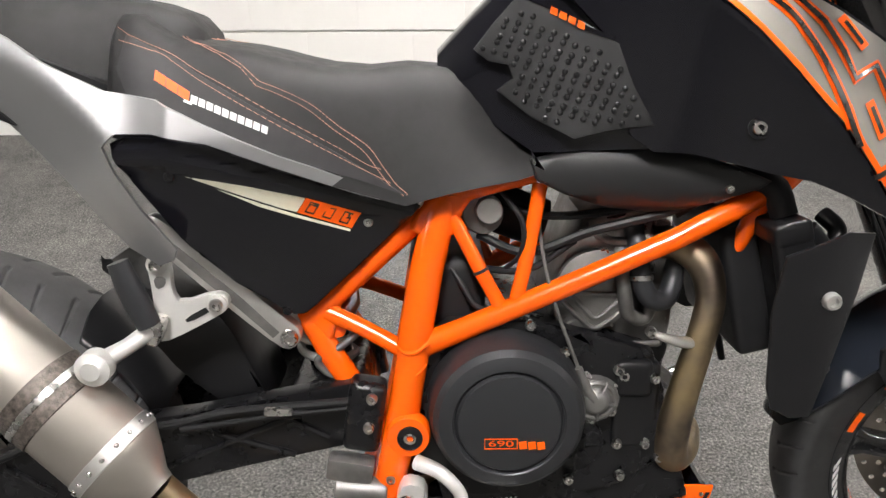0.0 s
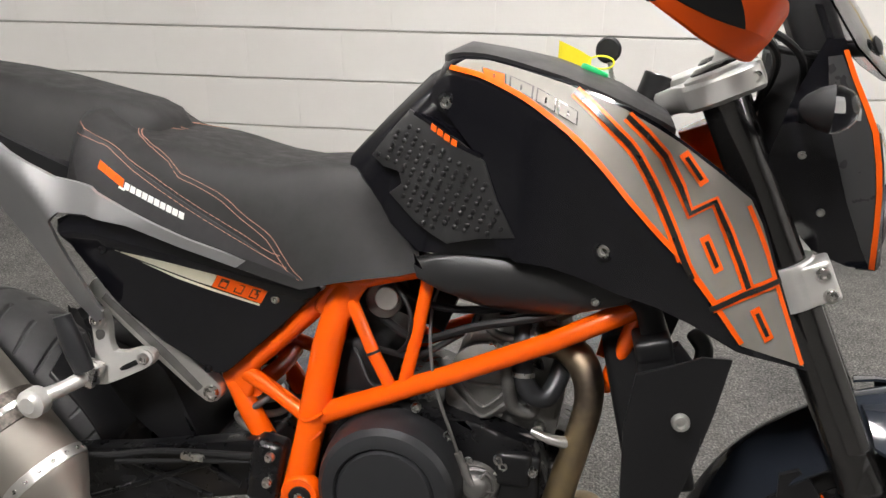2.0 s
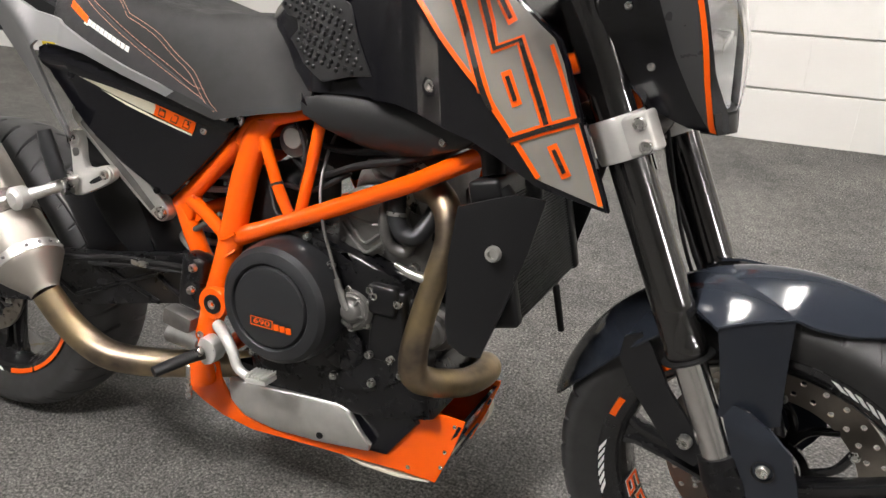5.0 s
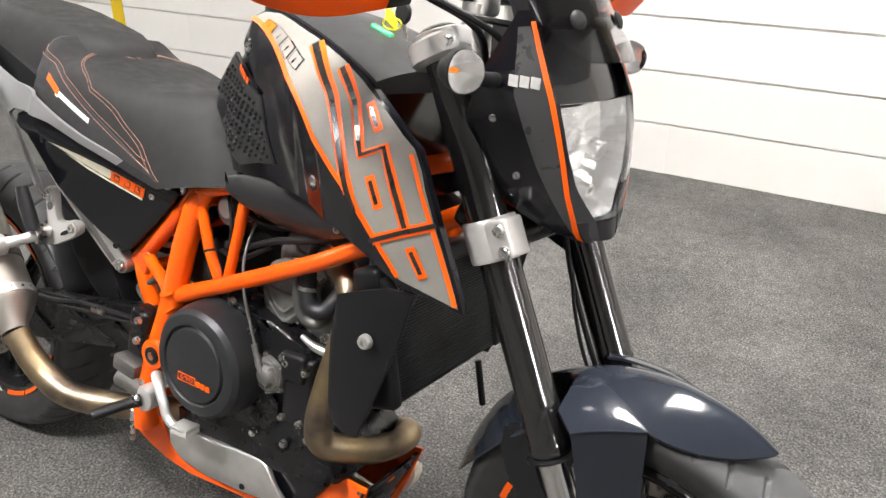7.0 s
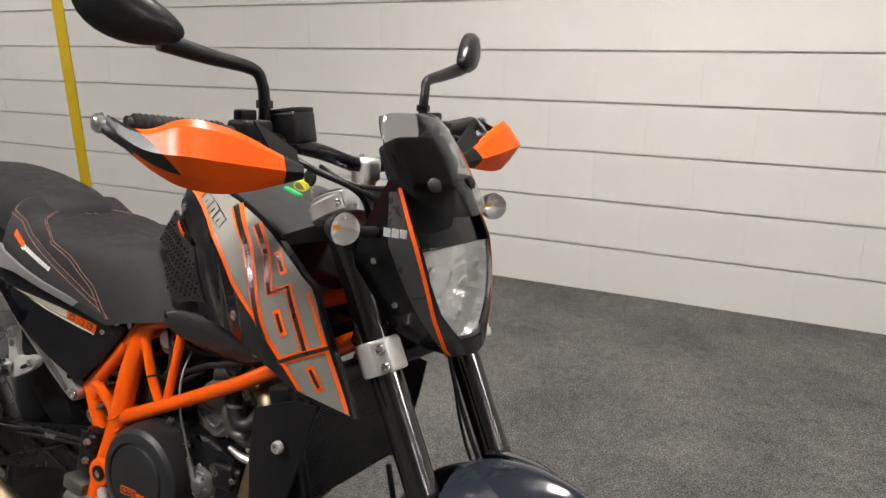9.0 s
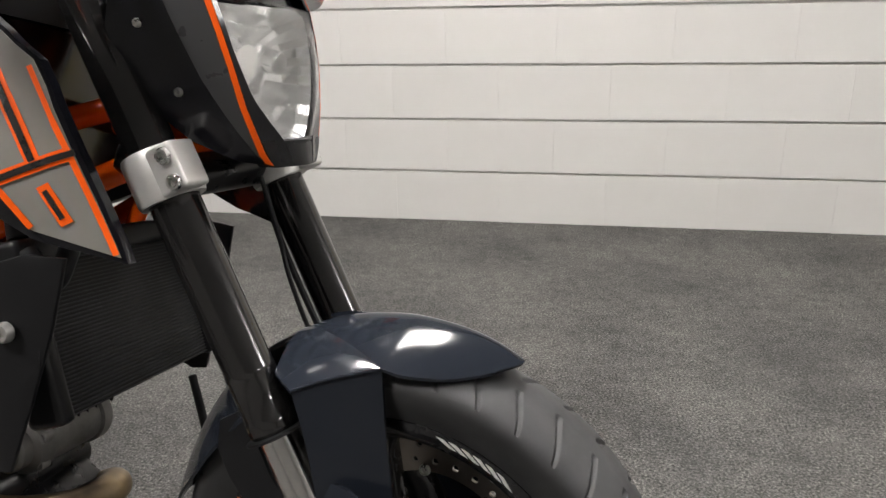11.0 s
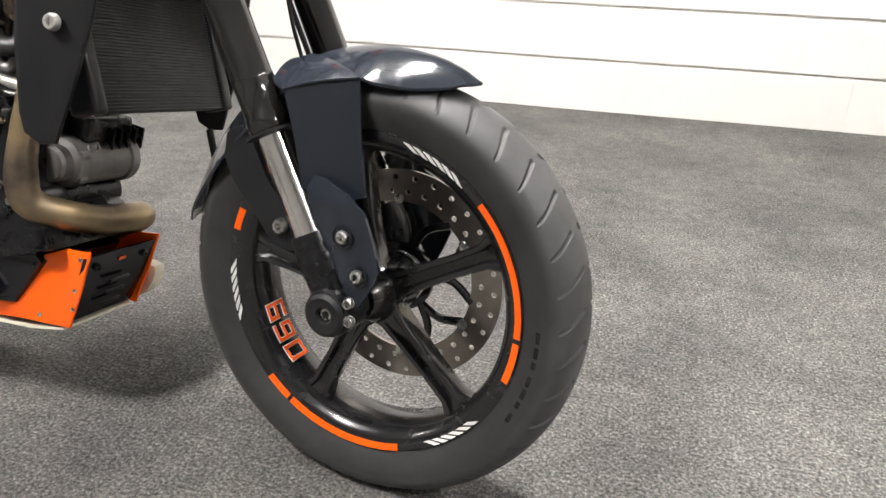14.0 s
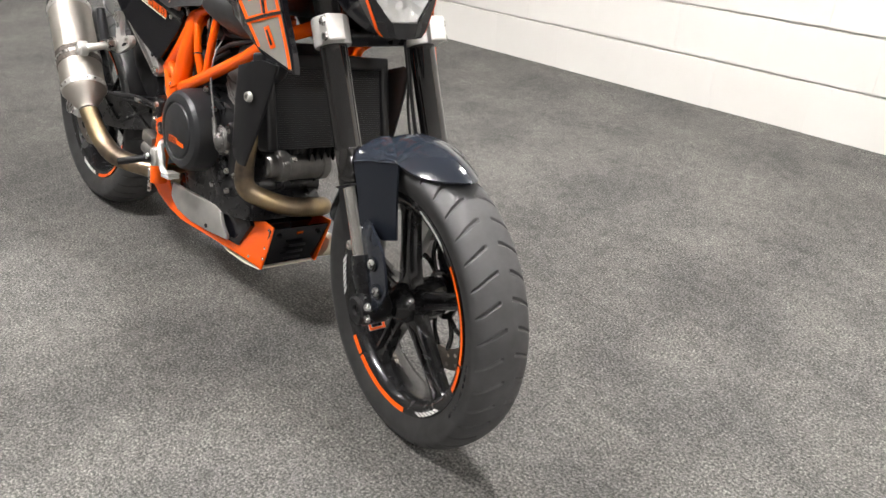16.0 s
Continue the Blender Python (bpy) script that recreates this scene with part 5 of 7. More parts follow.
# ---- seats ----
def seat_loft(stations, name, label, mat):
    secs = []
    for x, zl, zt, wl, wt in stations:
        ring = []
        for k in range(25):
            s = -1 + 2 * k / 24
            e = abs(s)
            y = math.copysign(wt * min(1, e / 0.72) + (wl - wt) * max(0, e - 0.72) / 0.28, s)
            z = zt - (zt - zl) * max(0, (e - 0.58) / 0.42) ** 1.8 - 0.012 * e ** 2
            ring.append((x, y, z))
        ring += [(x, wl * 0.6, zl - 0.004), (x, -wl * 0.6, zl - 0.004)]
        secs.append(ring)
    return fixed(name, loft(secs), mat, label, 60)


rider = seat_loft([(0.312, 0.872, 0.902, 0.116, 0.086), (0.318, 0.856, 0.922, 0.136, 0.104), (0.330, 0.844, 0.934, 0.152, 0.118), (0.348, 0.834, 0.934, 0.163, 0.128), (0.365, 0.826, 0.920, 0.168, 0.134), (0.385, 0.818, 0.907, 0.170, 0.138), (0.41, 0.808, 0.901, 0.170, 0.140), (0.45, 0.794, 0.897, 0.168, 0.141), (0.48, 0.784, 0.891, 0.166, 0.141), (0.515, 0.771, 0.882, 0.163, 0.139),
                   (0.55, 0.760, 0.875, 0.159, 0.133), (0.60, 0.744, 0.871, 0.153, 0.123), (0.65, 0.728, 0.876, 0.144, 0.107), (0.70, 0.740, 0.872, 0.137, 0.090), (0.74, 0.748, 0.846, 0.134, 0.082), (0.78, 0.755, 0.806, 0.132, 0.082), (0.803, 0.762, 0.782, 0.131, 0.090)],
                  "rider_seat", "dark grey vinyl rider seat with orange stitching", VINYL)
pillion = seat_loft([(0.045, 0.958, 0.975, 0.06, 0.04), (0.055, 0.945, 0.987, 0.10, 0.07), (0.075, 0.938, 0.991, 0.118, 0.088), (0.12, 0.918, 0.986, 0.130, 0.100), (0.19, 0.884, 0.976, 0.132, 0.102), (0.26, 0.855, 0.962, 0.126, 0.098), (0.31, 0.842, 0.953, 0.114, 0.088), (0.35, 0.850, 0.946, 0.100, 0.078), (0.385, 0.86, 0.934, 0.088, 0.066), (0.405, 0.87, 0.915, 0.075, 0.05)],
                    "pillion_seat", "dark grey vinyl pillion seat", VINYL)


skin, seat_top = skin_of(rider)
near_skin = nearest_on(rider)
for side in (-1, 1):
    side_band = [(0.334, 0.872), (0.345, 0.908), (0.371, 0.895), (0.400, 0.882), (0.428, 0.864), (0.457, 0.847), (0.515, 0.813), (0.576, 0.778), (0.615, 0.752), (0.652, 0.728), (0.60, 0.748), (0.50, 0.780), (0.40, 0.816), (0.352, 0.838)]
    part("side_panel", panel(side_band, lambda x, z, s=side: skin(x, z, s, 0.0022).y, 0.002, 0.012, side=side), VINYL_SIDE, rider, "black side panel", 60)
    upper = [(0.332, 0.915), (0.363, 0.900), (0.395, 0.886), (0.426, 0.868), (0.456, 0.852), (0.515, 0.818), (0.576, 0.784), (0.607, 0.765), (0.623, 0.759)]
    lower = [(0.338, 0.901), (0.370, 0.891), (0.396, 0.879), (0.426, 0.859), (0.457, 0.841), (0.516, 0.807), (0.576, 0.774), (0.607, 0.757), (0.633, 0.743)]
    inner = [(0.653, 0.729), (0.639, 0.742), (0.626, 0.760), (0.608, 0.785), (0.576, 0.808), (0.546, 0.832), (0.516, 0.8475), (0.490, 0.858)]
    outer = [(0.648, 0.728), (0.633, 0.740), (0.620, 0.757), (0.602, 0.781), (0.571, 0.804), (0.542, 0.827), (0.512, 0.843), (0.487, 0.853)]
    for lines in (upper, lower, inner, outer):
        pts = [skin(p.x, p.z, side, 0.0) for p in spline([(x, 0, z) for x, z in lines], 8)]
        if lines is inner or lines is outer:
            grow = 0.0 if lines is inner else 0.006
            over = [(0.470, 0.136 + grow * 0.5), (0.440, 0.124 + grow * 0.7), (0.412 - grow * 0.3, 0.100 + grow * 0.6), (0.394 - grow * 0.7, 0.074 + grow * 0.3), (0.387 - grow, 0.050), (0.390 - grow, 0.030), (0.404 - grow, 0.014), (0.420 - grow, 0.006)]
            pts += [seat_top(p.x, side * p.y, 0.0) for p in spline([(x, y, 0) for x, y in over], 8)]
        pts = [near_skin(p, 0.0034 if lines is lower else 0.0012) for p in pts]
        bm = bmesh.new()
        for a, b in zip(pts, pts[1:]):
            L = (b - a).length
            k = max(1, round(L / 0.0065))
            for i in range(k):
                p, q = a.lerp(b, i / k), a.lerp(b, (i + 0.72) / k)
                add_tube(bm, [p, q], 0.00045, 5, 1)
        tagged(part("stitching", bm, THREAD, rider, "orange stitching"), kind="stuff")
    # embroidered maker's marks: orange blocks, then pale blocks
    for k in range(14):
        orange = k < 3
        x, z = (0.380 + 0.0126 * k, 0.8655 - 0.0078 * k) if orange else (0.419 + 0.0083 * (k - 4), 0.8405 - 0.0036 * (k - 4))
        wide, tall = (0.0118, 0.0100) if orange else (0.0066, 0.0078)
        if k == 3:
            x, z, wide, tall = 0.4115, 0.8385, 0.0085, 0.0022
        drop = wide * (0.62 if orange else 0.43)
        blk = [(x, z + tall / 2), (x + wide, z + tall / 2 - drop), (x + wide - 0.001, z - tall / 2 - drop), (x - 0.001, z - tall / 2)]
        part("embroidery", panel(blk, lambda xx, zz, s=side: skin(xx, zz, s, 0.0036).y, 0.001, 0.02, side=side), DECAL_ORANGE if orange else DECAL_WHITE, rider, "embroidered maker's mark block")

# ---- tail and side panels ----
tail_y = interp((-0.25, -0.1, 0.1, 0.2, 0.3, 0.40, 0.5, 0.6, 0.66), (0.105, 0.135, 0.165, 0.184, 0.198, 0.203, 0.180, 0.146, 0.118))
for side in (-1, 1):
    silver = [(0.146, 0.942), (0.180, 0.936), (0.24, 0.904), (0.275, 0.880), (0.334, 0.850), (0.389, 0.841), (0.437, 0.815), (0.515, 0.778), (0.596, 0.745), (0.655, 0.722), (0.652, 0.712),
              (0.60, 0.729), (0.52, 0.762), (0.44, 0.795), (0.385, 0.806), (0.345, 0.806), (0.330, 0.792), (0.336, 0.765), (0.362, 0.722), (0.400, 0.680), (0.392, 0.664), (0.368, 0.652), (0.330, 0.668), (0.304, 0.695), (0.273, 0.741), (0.229, 0.798), (0.182, 0.852), (0.158, 0.895), (0.148, 0.925)]
    crease_z = interp((0.14, 0.187, 0.25, 0.299, 0.325, 0.35, 0.38, 0.42), (0.930, 0.909, 0.878, 0.846, 0.817, 0.775, 0.725, 0.66))
    def sil_y(x, z, side=side):
        d = sum(z - crease_z(x + k * 0.012) for k in (-2, -1, 0, 1, 2)) / 5 * 0.62
        fade = max(0.0, min(1.0, (0.40 - x) / 0.10))
        return side * (tail_y(x) - fade * 0.55 * max(0, d - 0.003) - 0.25 * (1 - fade) * max(0, z - 0.80) - 0.60 * max(0, -d - 0.002))
    fixed("tail_panel", panel(silver, sil_y, 0.006, 0.007, 0.0, side=side), SILVER_PAINT, "silver metallic tail panel under the seat", 55)
    rear = [(-0.28, 0.985), (-0.05, 0.962), (0.10, 0.944), (0.152, 0.938), (0.160, 0.892), (0.184, 0.850), (0.228, 0.812), (0.12, 0.850), (-0.05, 0.90), (-0.28, 0.945)]
    fixed("tail_underside", panel(rear, lambda x, z, side=side: side * (tail_y(x) - 0.02), 0.006, 0.03, side=side), BLACK_SATIN, "black tail underside")
    # black side cover in the opening of the silver panel
    cover = [(0.334, 0.795), (0.350, 0.802), (0.383, 0.801), (0.449, 0.789), (0.555, 0.753), (0.638, 0.724), (0.660, 0.716), (0.668, 0.708), (0.640, 0.680), (0.599, 0.640), (0.535, 0.580), (0.523, 0.570), (0.507, 0.569), (0.444, 0.620), (0.391, 0.682), (0.352, 0.745), (0.338, 0.772)]
    def cov_y(x, z, side=side):
        top = 0.800 - 0.30 * max(0, x - 0.39)
        ridge = 0.010 * math.exp(-((z - (top - 0.022)) / 0.012) ** 2)
        return side * (0.184 - 0.29 * max(0, x - 0.40) - 0.23 * max(0, top - z) + ridge)
    sc = fixed("side_cover", panel(cover, cov_y, 0.008, 0.010, 0.003, side=side), BLACK_GLOSS, "gloss black side cover with cream and orange sticker", 60)
    spear = [(0.409, 0.757), (0.468, 0.744), (0.528, 0.728), (0.535, 0.726), (0.523, 0.708), (0.508, 0.713), (0.461, 0.733)]
    part("sticker", panel(spear, lambda x, z, f=cov_y, s=side: f(x, z) + s * 0.001, 0.0007, 0.015, side=side), DECAL_CREAM, sc, "cream pointed sticker")
    under = [(0.440, 0.740), (0.485, 0.720), (0.523, 0.7045), (0.583, 0.6825), (0.582, 0.6795), (0.521, 0.7015), (0.481, 0.7175)]
    part("sticker", panel(under, lambda x, z, f=cov_y, s=side: f(x, z) + s * 0.0011, 0.0007, 0.015, side=side), DECAL_CREAM, sc, "thin cream line")
    badge = [(0.536, 0.7265), (0.597, 0.7035), (0.5845, 0.6835), (0.5235, 0.7075)]
    part("sticker", panel(badge, lambda xx, zz, f=cov_y, s=side: f(xx, zz) + s * 0.0014, 0.0007, 0.015, side=side), DECAL_ORANGE, sc, "orange maker's badge")
    for k in range(3):
        a, b = Vector(badge[0]).lerp(Vector(badge[1]), 0.07 + 0.31 * k), Vector(badge[0]).lerp(Vector(badge[1]), 0.30 + 0.31 * k)
        d, c = Vector(badge[3]).lerp(Vector(badge[2]), 0.07 + 0.31 * k), Vector(badge[3]).lerp(Vector(badge[2]), 0.30 + 0.31 * k)
        for cut, mat, lift in ((0.14, DECAL_BLACK, 0.0019), (0.24, DECAL_ORANGE, 0.0024)):
            quad = [tuple(p.lerp(q, cut).lerp(r.lerp(t, cut), cut)) for p, q, r, t in ((a, d, b, c), (b, c, a, d), (c, b, d, a), (d, a, c, b))]
            part("sticker", panel(quad, lambda xx, zz, f=cov_y, s=side, h=lift: f(xx, zz) + s * h, 0.0004, 0.015, side=side), mat, sc, "maker's badge block")
    for x, z in ((0.392, 0.757), (0.604, 0.690), (0.500, 0.576)):
        bolt("cover_screw", (x, cov_y(x, z), z), (0, side, 0), 0.0058, sc, BLACK_METAL if x != 0.604 else STEEL, 0.003)
    b = bolt("seat_bolt", (0.659, side * 0.100, 0.715), (0, side, 0), 0.0125, bike, STEEL, 0.006)
fixed("tail_unit", loft([[(x, s * w, z) for s, z in ((-1, z0), (-1, z1), (1, z1), (1, z0))] for x, w, z0, z1 in ((-0.28, 0.06, 0.93, 0.985), (-0.1, 0.11, 0.89, 0.965), (0.12, 0.13, 0.84, 0.93), (0.30, 0.13, 0.80, 0.86), (0.55, 0.10, 0.70, 0.76), (0.66, 0.08, 0.66, 0.72))]), BLACK_MATT, "black seat base and tail unit")
fixed("airbox", loft([[(x, s * w, z) for s, z in ((-1, z0), (-1, z1), (1, z1), (1, z0))] for x, w, z0, z1 in ((0.36, 0.08, 0.72, 0.80), (0.46, 0.11, 0.62, 0.77), (0.53, 0.10, 0.59, 0.74), (0.63, 0.09, 0.66, 0.72))]), BLACK_MATT, "black airbox behind the side covers")


# ---- trellis frame ----
frame_root = new("frame")
frame_root.parent = bike
tagged(frame_root, "orange tubular steel trellis frame")


def ftube(pts, r, n=20, straight=True):
    return part("frame_tube", tube(pts, r, n, 1 if straight else 6), ORANGE, frame_root)


for s in (-1, 1):
    ftube([(0.672, 0.082 * s, 0.706), (0.700, 0.089 * s, 0.716), (0.745, 0.097 * s, 0.729), (0.806, 0.104 * s, 0.744)], [0.0135, 0.0125, 0.0105, 0.008])
    ftube([(0.516, 0.072 * s, 0.548), (0.599, 0.079 * s, 0.6255), (0.682, 0.086 * s, 0.706)], [0.0165, 0.0150, 0.0155])
    ftube([(0.697, 0.088 * s, 0.712), (0.689, 0.092 * s, 0.690), (0.673, 0.101 * s, 0.622), (0.660, 0.109 * s, 0.545), (0.656, 0.112 * s, 0.520)], [0.0170, 0.0205, 0.0215, 0.0215, 0.0215])
    ftube([(0.662, 0.108 * s, 0.552), (0.650, 0.119 * s, 0.480), (0.640, 0.130 * s, 0.420), (0.625, 0.136 * s, 0.350), (0.612, 0.137 * s, 0.300), (0.612, 0.134 * s, 0.265)], [0.0205, 0.0205, 0.0215, 0.020, 0.021, 0.023])
    ftube([(0.655, 0.110 * s, 0.522), (0.72, 0.111 * s, 0.5505), (0.775, 0.112 * s, 0.575), (0.878, 0.115 * s, 0.622), (0.978, 0.117 * s, 0.669), (1.042, 0.117 * s, 0.704), (1.10, 0.110 * s, 0.734), (1.20, 0.040 * s, 0.79)], [0.0165, 0.0145, 0.0138, 0.0135, 0.0135, 0.0138, 0.014, 0.015])
    ftube([(0.766, 0.110 * s, 0.580), (0.741, 0.109 * s, 0.626), (0.706, 0.097 * s, 0.693)], 0.0092)
    ftube([(0.786, 0.110 * s, 0.590), (0.799, 0.108 * s, 0.650), (0.808, 0.104 * s, 0.705), (0.812, 0.101 * s, 0.735)], 0.0092)
    ftube([(0.545, 0.078 * s, 0.562), (0.590, 0.090 * s, 0.545), (0.648, 0.106 * s, 0.518)], [0.0125, 0.0110, 0.0115])
    ftube([(0.520, 0.074 * s, 0.552), (0.545, 0.078 * s, 0.508), (0.574, 0.082 * s, 0.462)], [0.014, 0.0165, 0.0165])
    gus = [(0.650, 0.680), (0.668, 0.706), (0.686, 0.722), (0.722, 0.729), (0.742, 0.729), (0.726, 0.710), (0.716, 0.694), (0.712, 0.672), (0.690, 0.664), (0.668, 0.668)]
    part("gusset", panel(smooth_outline(gus), lambda x, z, s=s: s * (0.104 + 0.06 * (0.70 - z)), 0.018, 0.02, 0.006, side=s), ORANGE, frame_root, "welded gusset plate", 60)
    part("gusset", panel(smooth_outline([(0.508, 0.556), (0.530, 0.576), (0.552, 0.580), (0.566, 0.566), (0.556, 0.548), (0.552, 0.524), (0.528, 0.524), (0.514, 0.538)]), lambda x, z, s=s: s * (0.087 + 0.05 * (x - 0.52)), 0.020, 0.02, 0.006, side=s), ORANGE, frame_root, "welded gusset plate", 60)
    part("weld", tube([(0.637, s * 0.117, 0.529), (0.648, s * 0.131, 0.526), (0.662, s * 0.134, 0.529), (0.676, s * 0.128, 0.538)], 0.0032, 8, 5), ORANGE, frame_root, "raised weld bead")
    part("weld", tube([(0.652, s * 0.133, 0.494), (0.664, s * 0.132, 0.500), (0.672, s * 0.124, 0.508)], 0.0028, 8, 5), ORANGE, frame_root, "raised weld bead")
    ftube([(1.090, 0.108 * s, 0.735), (1.070, 0.085 * s, 0.66), (1.052, 0.055 * s, 0.59)], [0.012, 0.011, 0.011])
    ftube([(0.87, 0.10 * s, 0.766), (0.95, 0.09 * s, 0.79), (1.10, 0.05 * s, 0.83), (1.18, 0.02 * s, 0.855)], 0.014)
    bm = spin([(0, -0.012), (0.026, -0.012), (0.028, -0.008), (0.028, 0.008), (0.026, 0.012), (0, 0.012)], (0.650, 0.141 * s, 0.421), (0, 1, 0), 30)
    part("pivot_boss", bm, ORANGE, frame_root)
    bm = spin([(0.008, 0), (0.016, 0), (0.016, 0.004), (0.012, 0.006), (0.008, 0.006)], (0.652, 0.152 * s, 0.421), (0, s, 0), 24, True)
    part("pivot_nut", bm, BLACK_METAL, frame_root)
    bolt("pivot_bolt", (0.652, 0.151 * s, 0.421), (0, s, 0), 0.009, frame_root, STEEL, 0.006)
    part("tube_clip", spin([(0.0090, -0.002), (0.0102, -0.002), (0.0102, 0.002), (0.0090, 0.002)], (0.741, 0.109 * s, 0.626), (-0.5, -0.2 * s, 1), 20, True), BLACK_MATT, frame_root)
    for x, z in ((0.627, 0.362), (0.615, 0.318)):
        bolt("frame_bolt", (x, 0.154 * s, z), (0, s, 0), 0.006, frame_root, STEEL, 0.004)
ftube([(0.555, -0.08, 0.54), (0.565, 0, 0.545), (0.555, 0.08, 0.54)], 0.014)
ftube([(0.698, -0.09, 0.700), (0.703, 0, 0.705), (0.698, 0.09, 0.700)], 0.014)
ftube([(0.60, -0.14, 0.29), (0.59, 0, 0.29), (0.60, 0.14, 0.29)], 0.016)

# subframe rails in bare alloy with the silencer hanger
for s in (-1, 1):
    rail = [(0.500, 0.556), (0.512, 0.545), (0.513, 0.530), (0.500, 0.517), (0.485, 0.521), (0.434, 0.572), (0.383, 0.626), (0.338, 0.676), (0.334, 0.692), (0.346, 0.704), (0.362, 0.696), (0.406, 0.652), (0.456, 0.600)]
    rl = fixed("subframe_rail", panel(smooth_outline(rail), lambda x, z, s=s: s * (0.099 + 0.20 * max(0, 0.50 - x)), 0.022, 0.02, 0.004, side=s), ALLOY, "bare alloy subframe rail with a darker strip for its hollow")
    # the hollow is a strip laid on the rail, its shade put in as darker grey
    part("groove", panel([(0.486, 0.543), (0.478, 0.536), (0.436, 0.582), (0.386, 0.635), (0.352, 0.672), (0.358, 0.680), (0.396, 0.642), (0.446, 0.590)], lambda x, z, s=s: s * (0.0996 + 0.20 * max(0, 0.50 - x)), 0.002, 0.02, side=s), CAST, rl)
    bolt("rail_bolt", (0.498, s * 0.100, 0.535), (0, s, 0), 0.0115, rl, STEEL, 0.007)

hang_y = lambda x, z: -0.141 - 0.10 * max(0, 0.40 - x)
hang = fixed("silencer_hanger", panel(smooth_outline([(0.344, 0.647), (0.350, 0.662), (0.366, 0.662), (0.371, 0.640), (0.370, 0.612), (0.378, 0.597), (0.419, 0.611), (0.434, 0.606), (0.437, 0.594), (0.428, 0.583), (0.385, 0.560), (0.352, 0.546), (0.338, 0.556), (0.347, 0.580), (0.347, 0.612)]), hang_y, 0.014, 0.015, 0.003), ALLOY_WHITE, "cast alloy silencer hanger with a slotted arm")
# darker plates laid on the hanger stand for the shade in its openings
part("slot", panel(smooth_outline([(0.382, 0.578), (0.412, 0.594), (0.417, 0.592), (0.415, 0.587), (0.386, 0.572)]), lambda x, z: hang_y(x, z) - 0.0015, 0.002, 0.02), BLACK_MATT, hang)
part("slot", panel(smooth_outline([(0.351, 0.632), (0.365, 0.632), (0.364, 0.620), (0.353, 0.616)]), lambda x, z: hang_y(x, z) - 0.0015, 0.002, 0.02), CAST, hang)
for x, z in ((0.357, 0.647), (0.422, 0.596)):
    part("boss", spin([(0.0125, 0.0), (0.0125, 0.004), (0.010, 0.005), (0, 0.005)], (x, hang_y(x, z), z), (0, -1, 0), 24), ALLOY_WHITE, hang)
    bolt("hanger_bolt", (x, hang_y(x, z) - 0.004, z), (0, -1, 0), 0.0085, hang, STEEL, 0.006)
part("link_arm", tube([(0.350, -0.158, 0.572), (0.328, -0.185, 0.560), (0.302, -0.208, 0.549)], [0.014, 0.012, 0.015], 12, 5, (1, 0.8)), ALLOY_WHITE, hang)
part("clamp_knob", spin([(0, -0.018), (0.011, -0.018), (0.014, -0.014), (0.020, -0.012), (0.020, 0.006), (0, 0.006)], (0.302, -0.212, 0.548), (0, 1, 0), 26), ALLOY_WHITE, hang)
part("link_block", box((0.024, 0.026, 0.034), Matrix.Translation((0.350, -0.160, 0.572)) @ pose(0, 0, 0, 0, 20, 0), 0.004), STEEL, hang)

# ---- swingarm ----
for s in (-1, 1):
    arm = [(0.600, 0.470), (0.585, 0.478), (0.50, 0.462), (0.37, 0.436), (0.25, 0.420), (0.10, 0.372), (0.03, 0.345), (-0.06, 0.330), (-0.07, 0.305), (-0.02, 0.285), (0.10, 0.290), (0.30, 0.322), (0.45, 0.360), (0.56, 0.385), (0.61, 0.40)]
    sw = fixed("swingarm", panel(arm, lambda x, z, s=s: s * (0.112 + 0.02 * max(0, 0.35 - x)), 0.030, 0.025, 0.005, side=s), BLACK_METAL, "black cast swingarm with ribs")
    for a, b in (((0.545, 0.450), (0.30, 0.345)), ((0.50, 0.375), (0.34, 0.425)), ((0.30, 0.345), (0.20, 0.395)), ((0.545, 0.400), (0.46, 0.445)), ((0.18, 0.320), (0.12, 0.36))):
        part("rib", tube([(a[0], s * (0.113 + 0.02 * max(0, 0.35 - a[0])), a[1]), (b[0], s * (0.113 + 0.02 * max(0, 0.35 - b[0])), b[1])], 0.0045, 8), BLACK_METAL, sw)
    fixed("axle_block", box((0.085, 0.022, 0.05), (0.0, s * 0.126, 0.312), 0.006), ALLOY_WHITE, "bare alloy axle adjuster block")
    fixed("axle_nut", spin([(0.009, 0), (0.020, 0), (0.020, 0.014), (0.009, 0.016)], (0, s * 0.136, 0.312), (0, s, 0), 6, True), STEEL)
fixed("swingarm_cross", box((0.10, 0.22, 0.075), Matrix.Translation((0.545, 0, 0.425)) @ pose(0, 0, 0, 0, -12, 0), 0.012, 3), BLACK_METAL)
fixed("swingarm_pad", box((0.048, 0.04, 0.095), Matrix.Translation((0.594, -0.122, 0.440)) @ pose(0, 0, 0, 0, 8, 0), 0.012, 3), BLACK_METAL, "black frame junction casting")
for x, z in ((0.605, 0.470), (0.600, 0.430)):
    bolt("junction_bolt", (x, -0.142, z), (0, -1, 0), 0.0070, bike, STEEL, 0.008)
fixed("rear_hose", tube([(0.60, -0.13, 0.462), (0.52, -0.135, 0.458), (0.42, -0.13, 0.446), (0.34, -0.13, 0.428), (0.2, -0.13, 0.41), (0.08, -0.125, 0.36)], 0.0055, 8), BLACK_MATT)
fixed("rear_hose", tube([(0.58, -0.13, 0.452), (0.50, -0.137, 0.446), (0.36, -0.134, 0.424)], 0.004, 8), BLACK_MATT)
bm = box((0.035, 0.012, 0.010), (0.487, -0.139, 0.452), 0.002)
